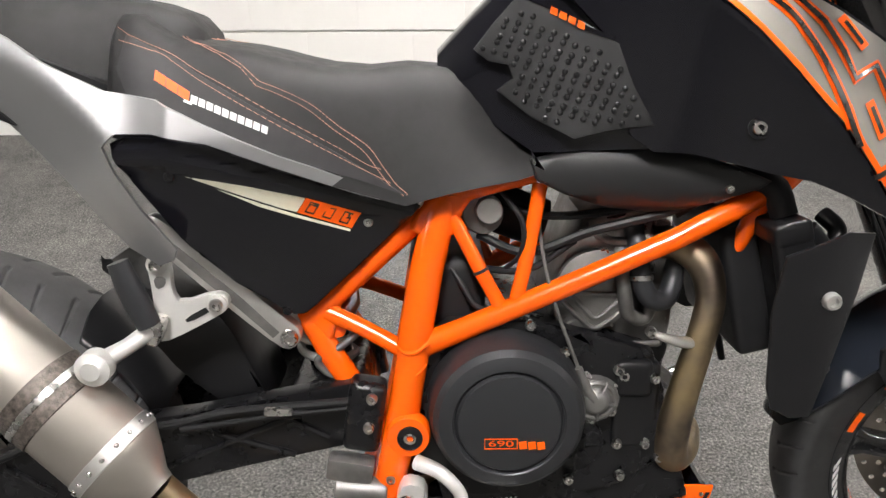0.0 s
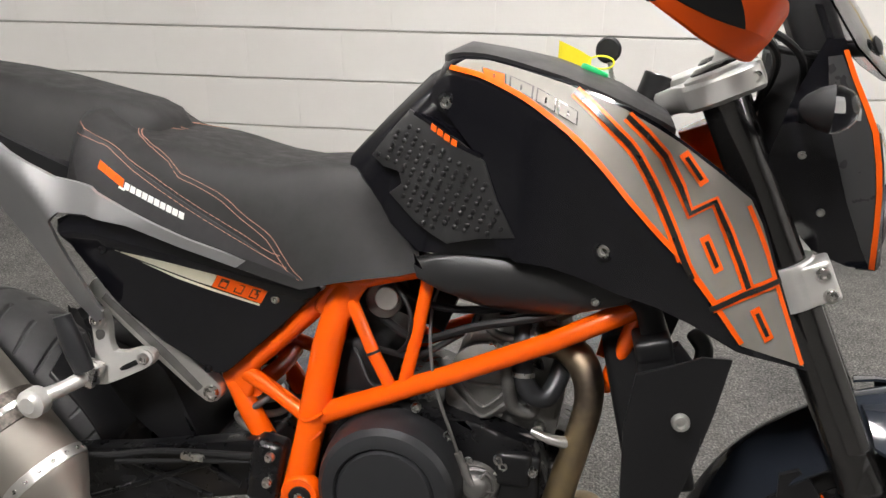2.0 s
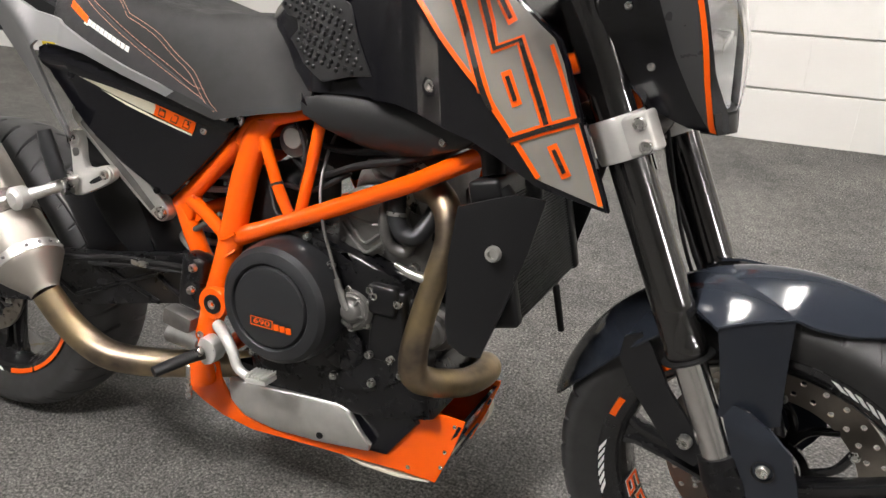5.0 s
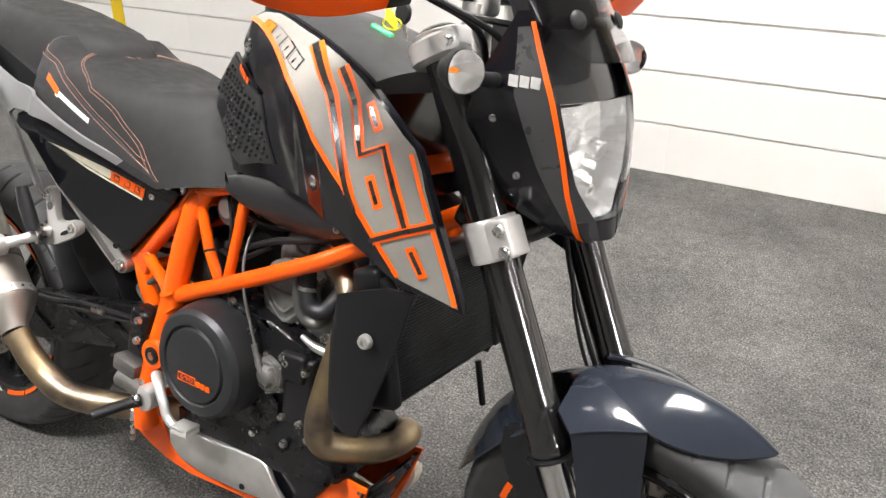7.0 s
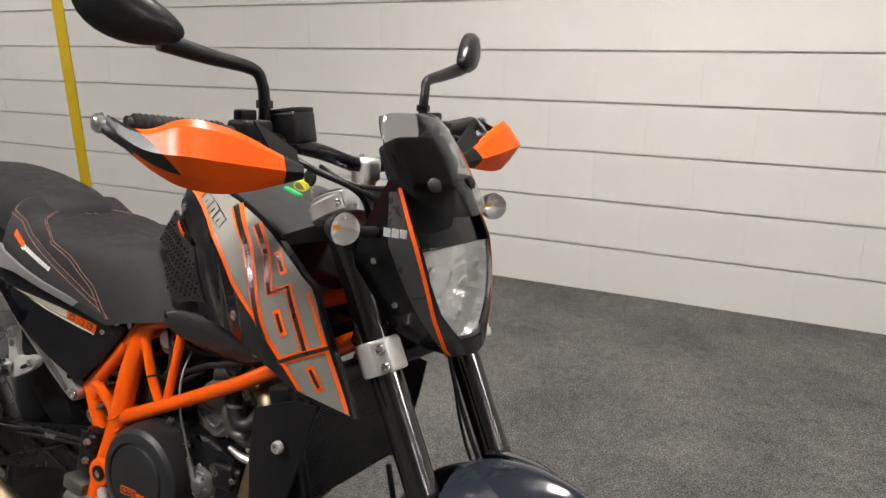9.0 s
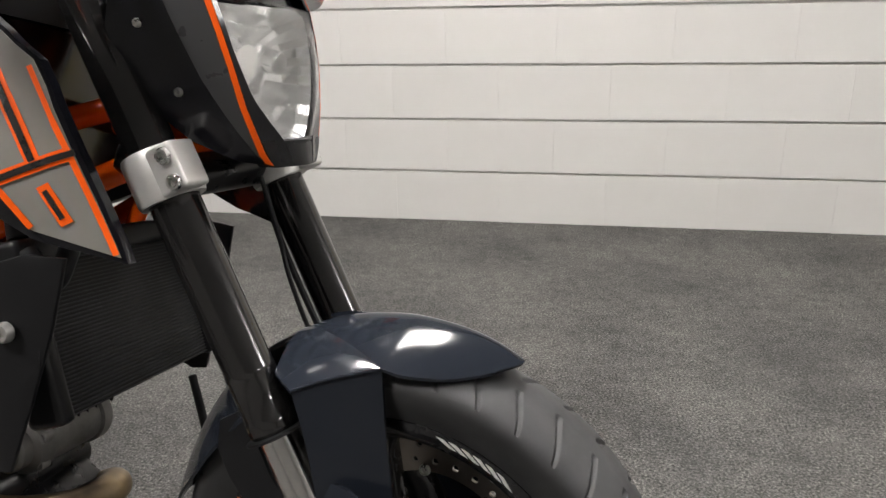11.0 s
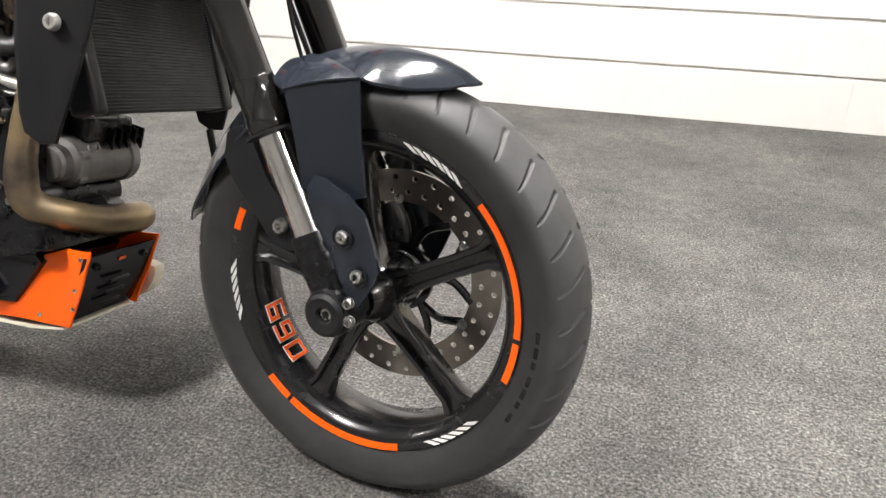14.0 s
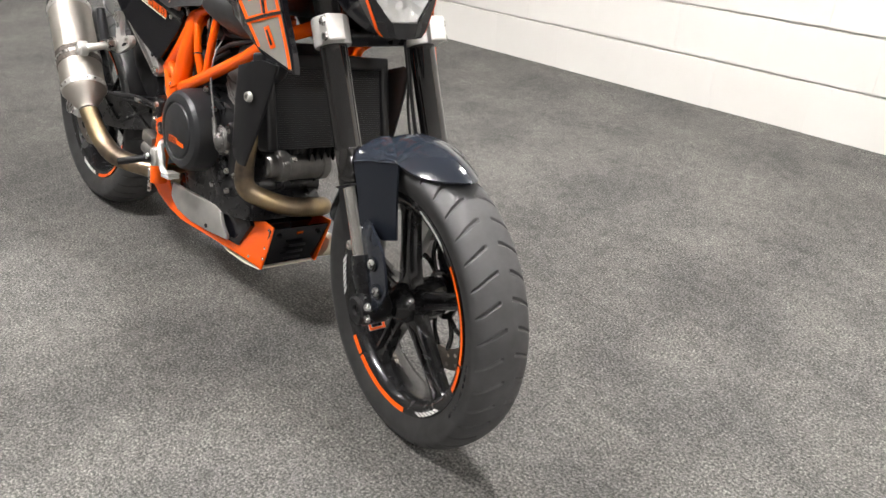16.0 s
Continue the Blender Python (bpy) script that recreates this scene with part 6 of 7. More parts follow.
fixed("hose_clip", bm, STEEL)
bm = box((0.075, 0.03, 0.06), Matrix.Translation((0.02, -0.105, 0.37)) @ pose(0, 0, 0, 0, 20, 0), 0.010, 3)
fixed("rear_caliper", bm, ALLOY_WHITE, "bare alloy rear brake caliper")
# chain guard and inner mudguard
rows = []
for a in range(20, 125, 7):
    r = 0.338
    rows.append([Vector((r * math.cos(radians(a)) * (1 - 0.0), w * 0.088, 0.312 + (r - 0.05 * abs(w) ** 3) * math.sin(radians(a)))) for w in (-1, -0.95, -0.6, -0.2, 0.2, 0.6, 0.95, 1)])
bm = bmesh.new()
g = [[bm.verts.new(p) for p in r] for r in rows[:5]]
for a, b in zip(g, g[1:]):
    for k in range(7):
        bm.faces.new((a[k], a[k + 1], b[k + 1], b[k]))
got = bmesh.ops.extrude_face_region(bm, geom=list(bm.faces))
for q in got["geom"]:
    if isinstance(q, bmesh.types.BMVert):
        q.co += (Vector((0, q.co.y, 0.312)) - q.co).normalized() * 0.004
fixed("rear_hugger", bm, BLACK_SATIN, "black inner mudguard over the rear tyre", 50)
hug = [(0.262, 0.63), (0.275, 0.632), (0.300, 0.56), (0.325, 0.50), (0.38, 0.44), (0.44, 0.40), (0.46, 0.412), (0.455, 0.44), (0.425, 0.515), (0.40, 0.56), (0.35, 0.585), (0.30, 0.60)]
fixed("splash_guard", panel(smooth_outline(hug), lambda x, z: -0.075 + 0.1 * (x - 0.36), 0.13, 0.03, 0.006), BLACK_SATIN, "black plastic splash guard ahead of the rear tyre", 50)
fixed("shock", rod((0.50, 0.0, 0.66), (0.545, 0.0, 0.42), 0.032), BLACK_METAL, "rear shock absorber")
bm = bmesh.new()
pts = []
for k in range(90):
    a = k * 2 * math.pi / 12
    t = k / 90
    pts.append((0.505 + 0.03 * t + 0.038 * math.cos(a) * 0.98, 0.038 * math.sin(a), 0.64 - 0.18 * t))
fixed("shock_spring", tube(pts, 0.006, 8, 2), DECAL_WHITE, "pale coil spring")
fixed("breather_hose", tube([(0.60, -0.070, 0.545), (0.56, -0.084, 0.515), (0.53, -0.086, 0.498), (0.548, -0.084, 0.476), (0.575, -0.080, 0.482)], 0.0050, 10), CAST, "grey breather hose")

# ---- engine ----
eng = new("engine")
eng.parent = bike
tagged(eng, "single cylinder engine with black crankcase and grey cylinder head")
case = [(0.655, 0.52), (0.70, 0.555), (0.80, 0.560), (0.90, 0.535), (0.965, 0.515), (0.985, 0.46), (0.985, 0.37), (0.95, 0.33), (0.86, 0.31), (0.72, 0.31), (0.665, 0.345), (0.645, 0.42)]
part("crankcase", panel(case, lambda x, z: -0.108 - 0.008 * math.sin(40 * x) * math.sin(36 * z), 0.22, 0.015, 0.006), BLACK_METAL, eng, "black cast crankcase", 50)
cc = Vector((0.775, 0, 0.449))
part("clutch_cover", spin([(0.101, -0.095), (0.100, -0.128), (0.098, -0.146), (0.094, -0.160), (0.087, -0.168), (0.078, -0.1715), (0.0705, -0.1720), (0.0690, -0.1705), (0.0680, -0.1675), (0.0665, -0.1665), (0.0650, -0.1690), (0.063, -0.1720), (0.058, -0.1730), (0, -0.1745)], cc, (0, 1, 0), 96), GREY_COVER, eng, "dark grey round clutch cover", 25)
# number in outlined digits and the maker's mark, printed in orange on the cover
bm = lettering("690", 0.0185)
for v in bm.verts:
    v.co = (0.7645 + v.co.x * 1.15, -0.1752, 0.4245 + v.co.y * 0.62 - 0.02 * v.co.x)
part("cover_number", bm, DECAL_ORANGE, eng, "small orange printed number", 0)
for x, z, wide, tall in ((0.7645, 0.4312, 0.040, 0.0010), (0.7645, 0.4178, 0.040, 0.0010), (0.7445, 0.4245, 0.0010, 0.0140), (0.7845, 0.4245, 0.0010, 0.0140)):
    part("cover_mark", box((wide, 0.0008, tall), (x, -0.1752, z), 0), DECAL_ORANGE, eng, "thin orange printed line")
for k in range(3):
    part("cover_mark", box((0.0092, 0.0008, 0.0100), Matrix.Translation((0.7915 + 0.0112 * k, -0.1751, 0.4225 - 0.0004 * k)) @ pose(0, 0, 0, 0, -8, 0), 0), DECAL_ORANGE, eng, "small orange maker's mark block")
head = [(0.825, 0.535), (0.835, 0.60), (0.850, 0.650), (0.870, 0.70), (0.93, 0.712), (0.985, 0.690), (1.000, 0.64), (0.995, 0.58), (0.985, 0.52), (0.92, 0.51)]
part("cylinder_head", panel(head, lambda x, z: -0.100 - 0.006 * math.sin(70 * z + 20 * x), 0.19, 0.012, 0.008), CAST, eng, "grey cast cylinder and head", 45)
for pts, r in (([(0.838, -0.108, 0.575), (0.845, -0.114, 0.615), (0.875, -0.116, 0.630), (0.905, -0.114, 0.612), (0.912, -0.110, 0.575), (0.880, -0.112, 0.548), (0.848, -0.110, 0.555), (0.838, -0.108, 0.575)], 0.008),
               ([(0.842, -0.112, 0.566), (0.875, -0.118, 0.588), (0.910, -0.112, 0.570)], 0.006), ([(0.846, -0.112, 0.555), (0.878, -0.118, 0.574), (0.912, -0.112, 0.556)], 0.005),
               ([(0.918, -0.10, 0.66), (0.918, -0.125, 0.630), (0.922, -0.128, 0.600), (0.930, -0.122, 0.575), (0.952, -0.115, 0.568), (0.960, -0.110, 0.590)], 0.013),
               ([(0.945, -0.10, 0.65), (0.948, -0.118, 0.62), (0.958, -0.118, 0.600), (0.975, -0.11, 0.59)], 0.010), ([(0.86, -0.105, 0.52), (0.88, -0.12, 0.528), (0.93, -0.12, 0.533), (0.975, -0.11, 0.53)], 0.006),
               ([(0.87, -0.09, 0.69), (0.90, -0.108, 0.672), (0.94, -0.108, 0.668)], 0.008)):
    part("casting_rib", tube(pts, r * 0.72, 10, 6), CAST, eng)
for x, z in ((0.86, 0.640), (0.895, 0.655), (0.945, 0.672), (0.965, 0.545), (0.846, 0.533), (0.975, 0.665)):
    bolt("head_bolt", (x, -0.104, z), (0, -1, 0), 0.0075, eng, STEEL, 0.012)
head_cover = [(0.838, 0.556), (0.832, 0.608), (0.852, 0.652), (0.900, 0.664), (0.932, 0.636), (0.934, 0.580), (0.892, 0.546)]
head_y = lambda x, z: -0.108 - 0.016 * max(0.0, 1 - ((x - 0.884) / 0.056) ** 2 - ((z - 0.604) / 0.064) ** 2) ** 0.5
part("head_cover", panel(smooth_outline(head_cover, 2), head_y, 0.012, 0.008, 0.0), CAST, eng, "rounded cast cam cover", 60)
for pts in ([(0.846, 0.612), (0.866, 0.590), (0.886, 0.572), (0.906, 0.586), (0.922, 0.602)], [(0.842, 0.596), (0.864, 0.574), (0.886, 0.556), (0.908, 0.570), (0.926, 0.588)], [(0.846, 0.612), (0.870, 0.606), (0.896, 0.604), (0.922, 0.602)]):
    part("casting_rib", tube([(x, head_y(x, z) - 0.0015, z) for x, z in pts], 0.0032, 8, 4), CAST, eng)
part("coolant_hose", tube([(0.935, -0.10, 0.690), (0.938, -0.122, 0.655), (0.940, -0.130, 0.625), (0.952, -0.132, 0.602), (0.972, -0.128, 0.598), (0.985, -0.115, 0.618), (0.990, -0.10, 0.640)], 0.0135, 14, 6), GREY_COVER, eng, "dark grey coolant hose")
part("hose_clip", spin([(0.0138, -0.003), (0.0152, -0.003), (0.0152, 0.003), (0.0138, 0.003)], (0.940, -0.130, 0.628), (0.05, -0.2, -1), 18, True), STEEL, eng)
# water pump with its cable, sensor block, and screws round the covers
pump = Vector((0.886, 0, 0.470))
part("water_pump", spin([(0.034, -0.12), (0.033, -0.148), (0.029, -0.154), (0.018, -0.156), (0.015, -0.162), (0.010, -0.165), (0, -0.165)], pump, (0, 1, 0), 32), CAST, eng, "grey cast release cylinder")
for a in (30, 110, 190, 265, 320):
    c = pump + Vector((0.030 * math.cos(radians(a)), -0.146, 0.030 * math.sin(radians(a))))
    part("pump_ear", rod(c + Vector((0, 0.02, 0)), c, 0.0085), CAST, eng)
    bolt("pump_bolt", c, (0, -1, 0), 0.006, eng, STEEL, 0.006)
part("pump_lever", tube([(0.868, -0.158, 0.502), (0.874, -0.161, 0.488), (0.884, -0.163, 0.474)], [0.006, 0.006, 0.005], 10, 4), CAST, eng)
for a in (60, 130, 205, 275, 345):
    c, d = math.cos(radians(a)), math.sin(radians(a))
    part("casting_rib", tube([(pump.x + 0.010 * c, -0.160, pump.z + 0.010 * d), (pump.x + 0.028 * c, -0.154, pump.z + 0.028 * d)], 0.0030, 8, 2), CAST, eng)
part("casting_rib", spin([(0.020, -0.150), (0.022, -0.157), (0.0245, -0.158), (0.027, -0.156), (0.028, -0.150)], pump, (0, 1, 0), 30), CAST, eng)
part("clutch_cable", tube([(0.866, -0.158, 0.504), (0.848, -0.157, 0.550), (0.829, -0.154, 0.600), (0.815, -0.140, 0.655), (0.812, -0.11, 0.71), (0.83, -0.09, 0.76)], 0.0024, 8), CAST, eng, "bare metal clutch cable")
part("cable_end", tube([(0.868, -0.160, 0.500), (0.861, -0.159, 0.518)], 0.0052, 10), CAST, eng)
part("side_block", box((0.060, 0.03, 0.12), (0.942, -0.130, 0.455), 0.008, 3), BLACK_SATIN, eng)
part("side_block", box((0.050, 0.03, 0.05), (0.935, -0.138, 0.497), 0.010, 3), BLACK_SATIN, eng)
for x, z in ((0.915, 0.510), (0.922, 0.502), (0.962, 0.498), (0.918, 0.405), (0.955, 0.405), (0.975, 0.385), (0.845, 0.535), (0.80, 0.572), (0.857, 0.352), (0.925, 0.358), (0.700, 0.352)):
    bolt("case_bolt", (x, -0.147, z), (0, -1, 0), 0.0068, eng, STEEL, 0.008)
part("case_boss", spin([(0.040, -0.12), (0.038, -0.142), (0.030, -0.146), (0.012, -0.143), (0, -0.143)], (0.865, 0, 0.40), (0, 1, 0), 30), BLACK_METAL, eng)
for a in range(0, 360, 45):
    part("case_rib", tube([(0.865 + 0.012 * math.cos(radians(a)), -0.144, 0.40 + 0.012 * math.sin(radians(a))), (0.865 + 0.036 * math.cos(radians(a)), -0.143, 0.40 + 0.036 * math.sin(radians(a)))], 0.003, 6), BLACK_METAL, eng)
part("oil_sump", panel([(0.68, 0.35), (0.99, 0.36), (1.02, 0.335), (1.03, 0.30), (0.98, 0.285), (0.90, 0.27), (0.70, 0.27)], lambda x, z: -0.105, 0.2, 0.03, 0.012), BLACK_METAL, eng, "black engine underside")
part("starter_motor", spin([(0, -0.085), (0.024, -0.085), (0.028, -0.080), (0.028, -0.064), (0.037, -0.060), (0.040, -0.054), (0.040, -0.040), (0.037, -0.037), (0.037, 0.055), (0.041, 0.058), (0.041, 0.075), (0.036, 0.082), (0, 0.082)], (0.988, 0.03, 0.418), (0, 1, 0), 32), CAST, eng, "grey cast starter motor across the engine's front", 30)
for a in (20, 100, 180, 260, 320):
    part("motor_lug", rod((0.988 + 0.036 * math.cos(radians(a)), -0.028, 0.418 + 0.036 * math.sin(radians(a))), (0.988 + 0.036 * math.cos(radians(a)), -0.012, 0.418 + 0.036 * math.sin(radians(a))), 0.0075), CAST, eng)
part("terminal", rod((1.020, -0.005, 0.440), (1.036, -0.005, 0.447), 0.006), STEEL, eng)
part("casting", box((0.060, 0.11, 0.045), Matrix.Translation((0.985, 0.05, 0.470)) @ pose(0, 0, 0, 0, 12, 0), 0.010, 3), BLACK_METAL, eng, "black crankcase front casting")
for k in range(5):
    part("case_rib", box((0.052, 0.004, 0.036), Matrix.Translation((0.995, 0.012 + 0.018 * k, 0.470)) @ pose(0, 0, 0, 0, 12, 0), 0.0015, 1), BLACK_METAL, eng)
part("oil_filter_cover", spin([(0, -0.075), (0.026, -0.075), (0.030, -0.070), (0.030, 0.10), (0, 0.10)], (0.965, 0.0, 0.362), (0, 1, 0), 30), BLACK_METAL, eng, "black oil filter cover")
part("throttle_body", rod((0.745, -0.075, 0.690), (0.745, 0.05, 0.690), 0.026), CAST, eng, "alloy throttle body")
part("throttle_body", rod((0.752, -0.088, 0.697), (0.752, -0.07, 0.697), 0.017), ALLOY, eng)
part("intake", tube([(0.66, 0, 0.69), (0.74, 0, 0.69), (0.83, 0, 0.66)], 0.034, 18), BLACK_MATT, eng)
for k, pts in enumerate(([(0.74, -0.06, 0.66), (0.80, -0.09, 0.645), (0.88, -0.10, 0.675), (0.97, -0.105, 0.70), (1.04, -0.09, 0.73)], [(0.75, -0.05, 0.71), (0.82, -0.08, 0.69), (0.92, -0.09, 0.70), (1.02, -0.08, 0.72)],
                         [(0.70, -0.05, 0.60), (0.74, -0.08, 0.62), (0.80, -0.10, 0.625), (0.86, -0.09, 0.66)], [(0.69, -0.06, 0.64), (0.72, -0.09, 0.60), (0.74, -0.10, 0.575), (0.79, -0.09, 0.57)], [(0.76, -0.09, 0.73), (0.79, -0.11, 0.69), (0.79, -0.11, 0.65), (0.77, -0.09, 0.62)])):
    part("wiring", tube(pts, 0.006 - 0.0007 * k, 8), BLACK_MATT, eng, "black cable")
DEEP = {"casting_rib", "head_bolt", "head_cover", "cylinder_head", "coolant_hose", "hose_clip", "water_pump", "pump_ear", "pump_bolt", "pump_lever", "clutch_cable", "cable_end", "side_block", "case_bolt", "case_boss", "case_rib"}
for ob in eng.children:
    if ob.name.split(".")[0] in DEEP:
        ob.location = (0.004, 0.033, -0.015)
part("coil", box((0.07, 0.06, 0.045), Matrix.Translation((0.905, -0.05, 0.735)), 0.008), BLACK_MATT, eng)
part("starter_cover", box((0.10, 0.16, 0.10), Matrix.Translation((0.70, 0.0, 0.585)), 0.02, 3), BLACK_MATT, eng)

# ---- exhaust ----
ex = new("exhaust")
ex.parent = bike
tagged(ex, "brushed steel exhaust with a heat-tinted header pipe and short silencer")
part("header_pipe", tube([(0.965, -0.055, 0.648), (0.995, -0.075, 0.650), (1.022, -0.092, 0.630), (1.031, -0.106, 0.590), (1.021, -0.113, 0.535), (1.006, -0.115, 0.470), (0.996, -0.114, 0.412), (0.997, -0.106, 0.372), (1.015, -0.078, 0.352), (1.045, -0.02, 0.335), (1.060, 0.035, 0.333), (1.045, 0.08, 0.325), (0.99, 0.09, 0.30), (0.90, 0.05, 0.27), (0.8, 0, 0.262)],
                         [0.022, 0.022, 0.021, 0.0185, 0.0185, 0.0195, 0.022, 0.023, 0.023, 0.023, 0.023, 0.023, 0.023, 0.023, 0.023], 28, 8), PIPE_M, ex, "heat-tinted bronze header pipe")
part("flange", spin([(0.026, -0.004), (0.040, -0.004), (0.040, 0.006), (0.026, 0.006)], (0.968, -0.056, 0.648), (1, -0.6, 0.1), 24, True), STEEL, ex)
part("lambda_sensor", tube([(1.008, -0.120, 0.533), (0.985, -0.124, 0.538), (0.960, -0.122, 0.546)], [0.008, 0.007, 0.004], 10, 3), ALLOY, ex, "steel oxygen sensor")
part("link_pipe", tube([(0.70, -0.03, 0.275), (0.62, -0.10, 0.285), (0.545, -0.165, 0.292), (0.475, -0.195, 0.298), (0.425, -0.205, 0.318), (0.390, -0.214, 0.350), (0.356, -0.221, 0.394)], [0.024, 0.024, 0.024, 0.025, 0.025, 0.024, 0.0235], 28, 8), PIPE_M, ex, "bronze tinted link pipe")
A, B = Vector((0.354, -0.222, 0.398)), Vector((0.102, -0.180, 0.627))
D = (B - A).normalized()
L = (B - A).length
CAN = 0.0565
can = part("silencer", spin([(0.0235, -0.006), (0.026, 0.004), (0.042, 0.028), (0.052, 0.044), (CAN, 0.052), (CAN, L)], A, D, 64), TITAN, ex, "brushed steel silencer can", 30)
part("end_cap", spin([(CAN, 0.0), (CAN + 0.001, 0.003), (CAN, 0.05), (CAN - 0.006, 0.10), (CAN - 0.02, 0.125), (0.0, 0.125)], A + D * L, D, 48), BLACK_METAL, ex, "dark silencer end cap", 30)
for h in (0.061, L - 0.012):
    part("can_band", spin([(CAN + 0.0001, h - 0.009), (CAN + 0.0016, h - 0.008), (CAN + 0.0016, h + 0.008), (CAN + 0.0001, h + 0.009)], A, D, 64, True), ALLOY, ex, "bright band with rivets")
    for k in range(18):
        a = 2 * math.pi * k / 18
        u = D.orthogonal().normalized()
        v = D.cross(u)
        n = u * math.cos(a) + v * math.sin(a)
        bolt("rivet", A + D * h + n * (CAN + 0.0014), n, 0.0032, ex, STEEL, 0.002)
for h in (0.142, 0.168):
    part("heat_wrap", spin([(CAN + 0.0002, h - 0.009), (CAN + 0.002, h - 0.008), (CAN + 0.002, h + 0.008), (CAN + 0.0002, h + 0.009)], A, D, 64, True), FOIL, ex, "woven dark strap")
part("clamp_strap", spin([(CAN + 0.0002, 0.150), (CAN + 0.0028, 0.151), (CAN + 0.0028, 0.159), (CAN + 0.0002, 0.160)], A, D, 64, True), STEEL, ex)

# ---- radiator ----
rad = new("radiator")
rad.parent = bike
tagged(rad, "black radiator with fine fins and side shields")
for s in (-1, 1):
    shield = [(1.078, 0.668), (1.120, 0.684), (1.150, 0.694), (1.186, 0.690), (1.172, 0.62), (1.150, 0.54), (1.128, 0.470), (1.105, 0.468), (1.082, 0.480), (1.074, 0.505), (1.072, 0.545), (1.070, 0.60)]
    part("side_shield", panel(shield, lambda x, z, s=s: s * (0.196 - 0.35 * max(0, x - 1.13) - 0.15 * max(0, 1.08 - x)), 0.006, 0.02, 0.002, side=s), BLACK_SATIN, rad)
    bolt("shield_bolt", (1.133, s * 0.197, 0.617), (0, s, 0), 0.0105, rad, ALLOY, 0.009)
core = part("core", box((0.030, 0.30, 0.180), Matrix.Translation((1.122, 0.0, 0.595)) @ pose(0, 0, 0, 0, -14, 0), 0.004), BLACK_MATT, rad)
for k in range(39):
    z = -0.068 + 0.0045 * k
    part("fin", box((0.003, 0.285, 0.0014), Matrix.Translation((1.125, 0, 0.575)) @ pose(0, 0, 0, 0, -14, 0) @ Matrix.Translation((0.0175, 0, z)), 0), GREY_COVER, rad)
for s in (-1, 1):
    part("side_tank", box((0.045, 0.024, 0.19), Matrix.Translation((1.122, s * 0.152, 0.597)) @ pose(0, 0, 0, 0, -14, 0), 0.008, 3), BLACK_SATIN, rad)
part("fan_shroud", box((0.050, 0.22, 0.175), Matrix.Translation((1.086, 0.02, 0.590)) @ pose(0, 0, 0, 0, -14, 0), 0.012, 3), BLACK_MATT, rad, "black fan shroud behind the core")
part("top_tank", box((0.045, 0.33, 0.03), Matrix.Translation((1.100, 0, 0.685)) @ pose(0, 0, 0, 0, -14, 0), 0.008, 3), BLACK_SATIN, rad)
part("hose", tube([(1.10, -0.13, 0.70), (1.085, -0.12, 0.735), (1.04, -0.10, 0.74), (0.98, -0.08, 0.70)], 0.016, 14), BLACK_MATT, rad)
part("hose", tube([(1.15, -0.12, 0.70), (1.16, -0.14, 0.685), (1.15, -0.15, 0.66), (1.12, -0.15, 0.69)], 0.011, 12), BLACK_SATIN, rad)
part("drain_pin", rod((1.135, 0.14, 0.475), (1.155, 0.14, 0.395), 0.006), BLACK_MATT, rad)

# ---- belly pan ----
belly = new("belly_pan")
belly.parent = bike
tagged(belly, "orange belly pan with a black front grille and alloy side covers")
for s in (-1, 1):
    side_pl = [(0.578, 0.290), (0.575, 0.245), (0.604, 0.222), (0.645, 0.200), (0.700, 0.184), (0.846, 0.183), (0.957, 0.180), (1.032, 0.173), (1.055, 0.232), (1.073, 0.290), (1.074, 0.298), (1.03, 0.297), (0.996, 0.285), (0.975, 0.258), (0.938, 0.218), (0.92, 0.210), (0.753, 0.196), (0.690, 0.207), (0.660, 0.232), (0.640, 0.270), (0.635, 0.30)]
    by = lambda x, z, s=s: s * np.interp(x, (0.57, 0.70, 0.90, 1.03, 1.08), (0.140, 0.118, 0.098, 0.080, 0.084)) + 0.008
    part("side", panel(side_pl, by, 0.005, 0.02, 0.0015, side=s), ORANGE, belly, "orange side of the belly pan", 50)
    cov = [(0.655, 0.274), (0.76, 0.278), (0.866, 0.283), (0.885, 0.276), (0.930, 0.228), (0.925, 0.215), (0.84, 0.204), (0.753, 0.200), (0.690, 0.213), (0.664, 0.240)]
    cy = lambda x, z, s=s: s * (0.116 - 0.06 * max(0, x - 0.72) + 0.012 * math.sin(math.pi * min(1, max(0, (z - 0.195) / 0.09)))) + 0.004
    part("alloy_cover", panel(cov, cy, 0.010, 0.012, 0.003, side=s), ALLOY, belly, "brushed alloy side cover", 50)
    bolt("cover_bolt", (0.838, cy(0.838, 0.220), 0.220), (0, s, 0), 0.006, belly, BLACK_METAL, 0.003)
    for x, z in ((1.045, 0.235), (1.040, 0.205), (0.985, 0.190), (1.058, 0.285)):
        bolt("rivet", (x, by(x, z), z), (0, s, 0), 0.0035, belly, STEEL, 0.002)
part("floor", loft([[(x, -w, z), (x, w + 0.014, z), (x, w + 0.014, z + 0.004), (x, -w, z + 0.004)] for x, w, z in ((0.84, 0.080, 0.178), (0.90, 0.086, 0.170), (0.97, 0.080, 0.166), (1.02, 0.070, 0.168))]), DECAL_CREAM, belly, "cream underside")
part("front_plate", loft([[(x, -w + 0.006, z), (x, w + 0.010, z), (x - 0.006, w + 0.010, z), (x - 0.006, -w + 0.006, z)] for x, w, z in ((1.022, 0.074, 0.178), (1.05, 0.078, 0.235), (1.070, 0.082, 0.288))]), BLACK_GLOSS, belly, "gloss black grille plate")
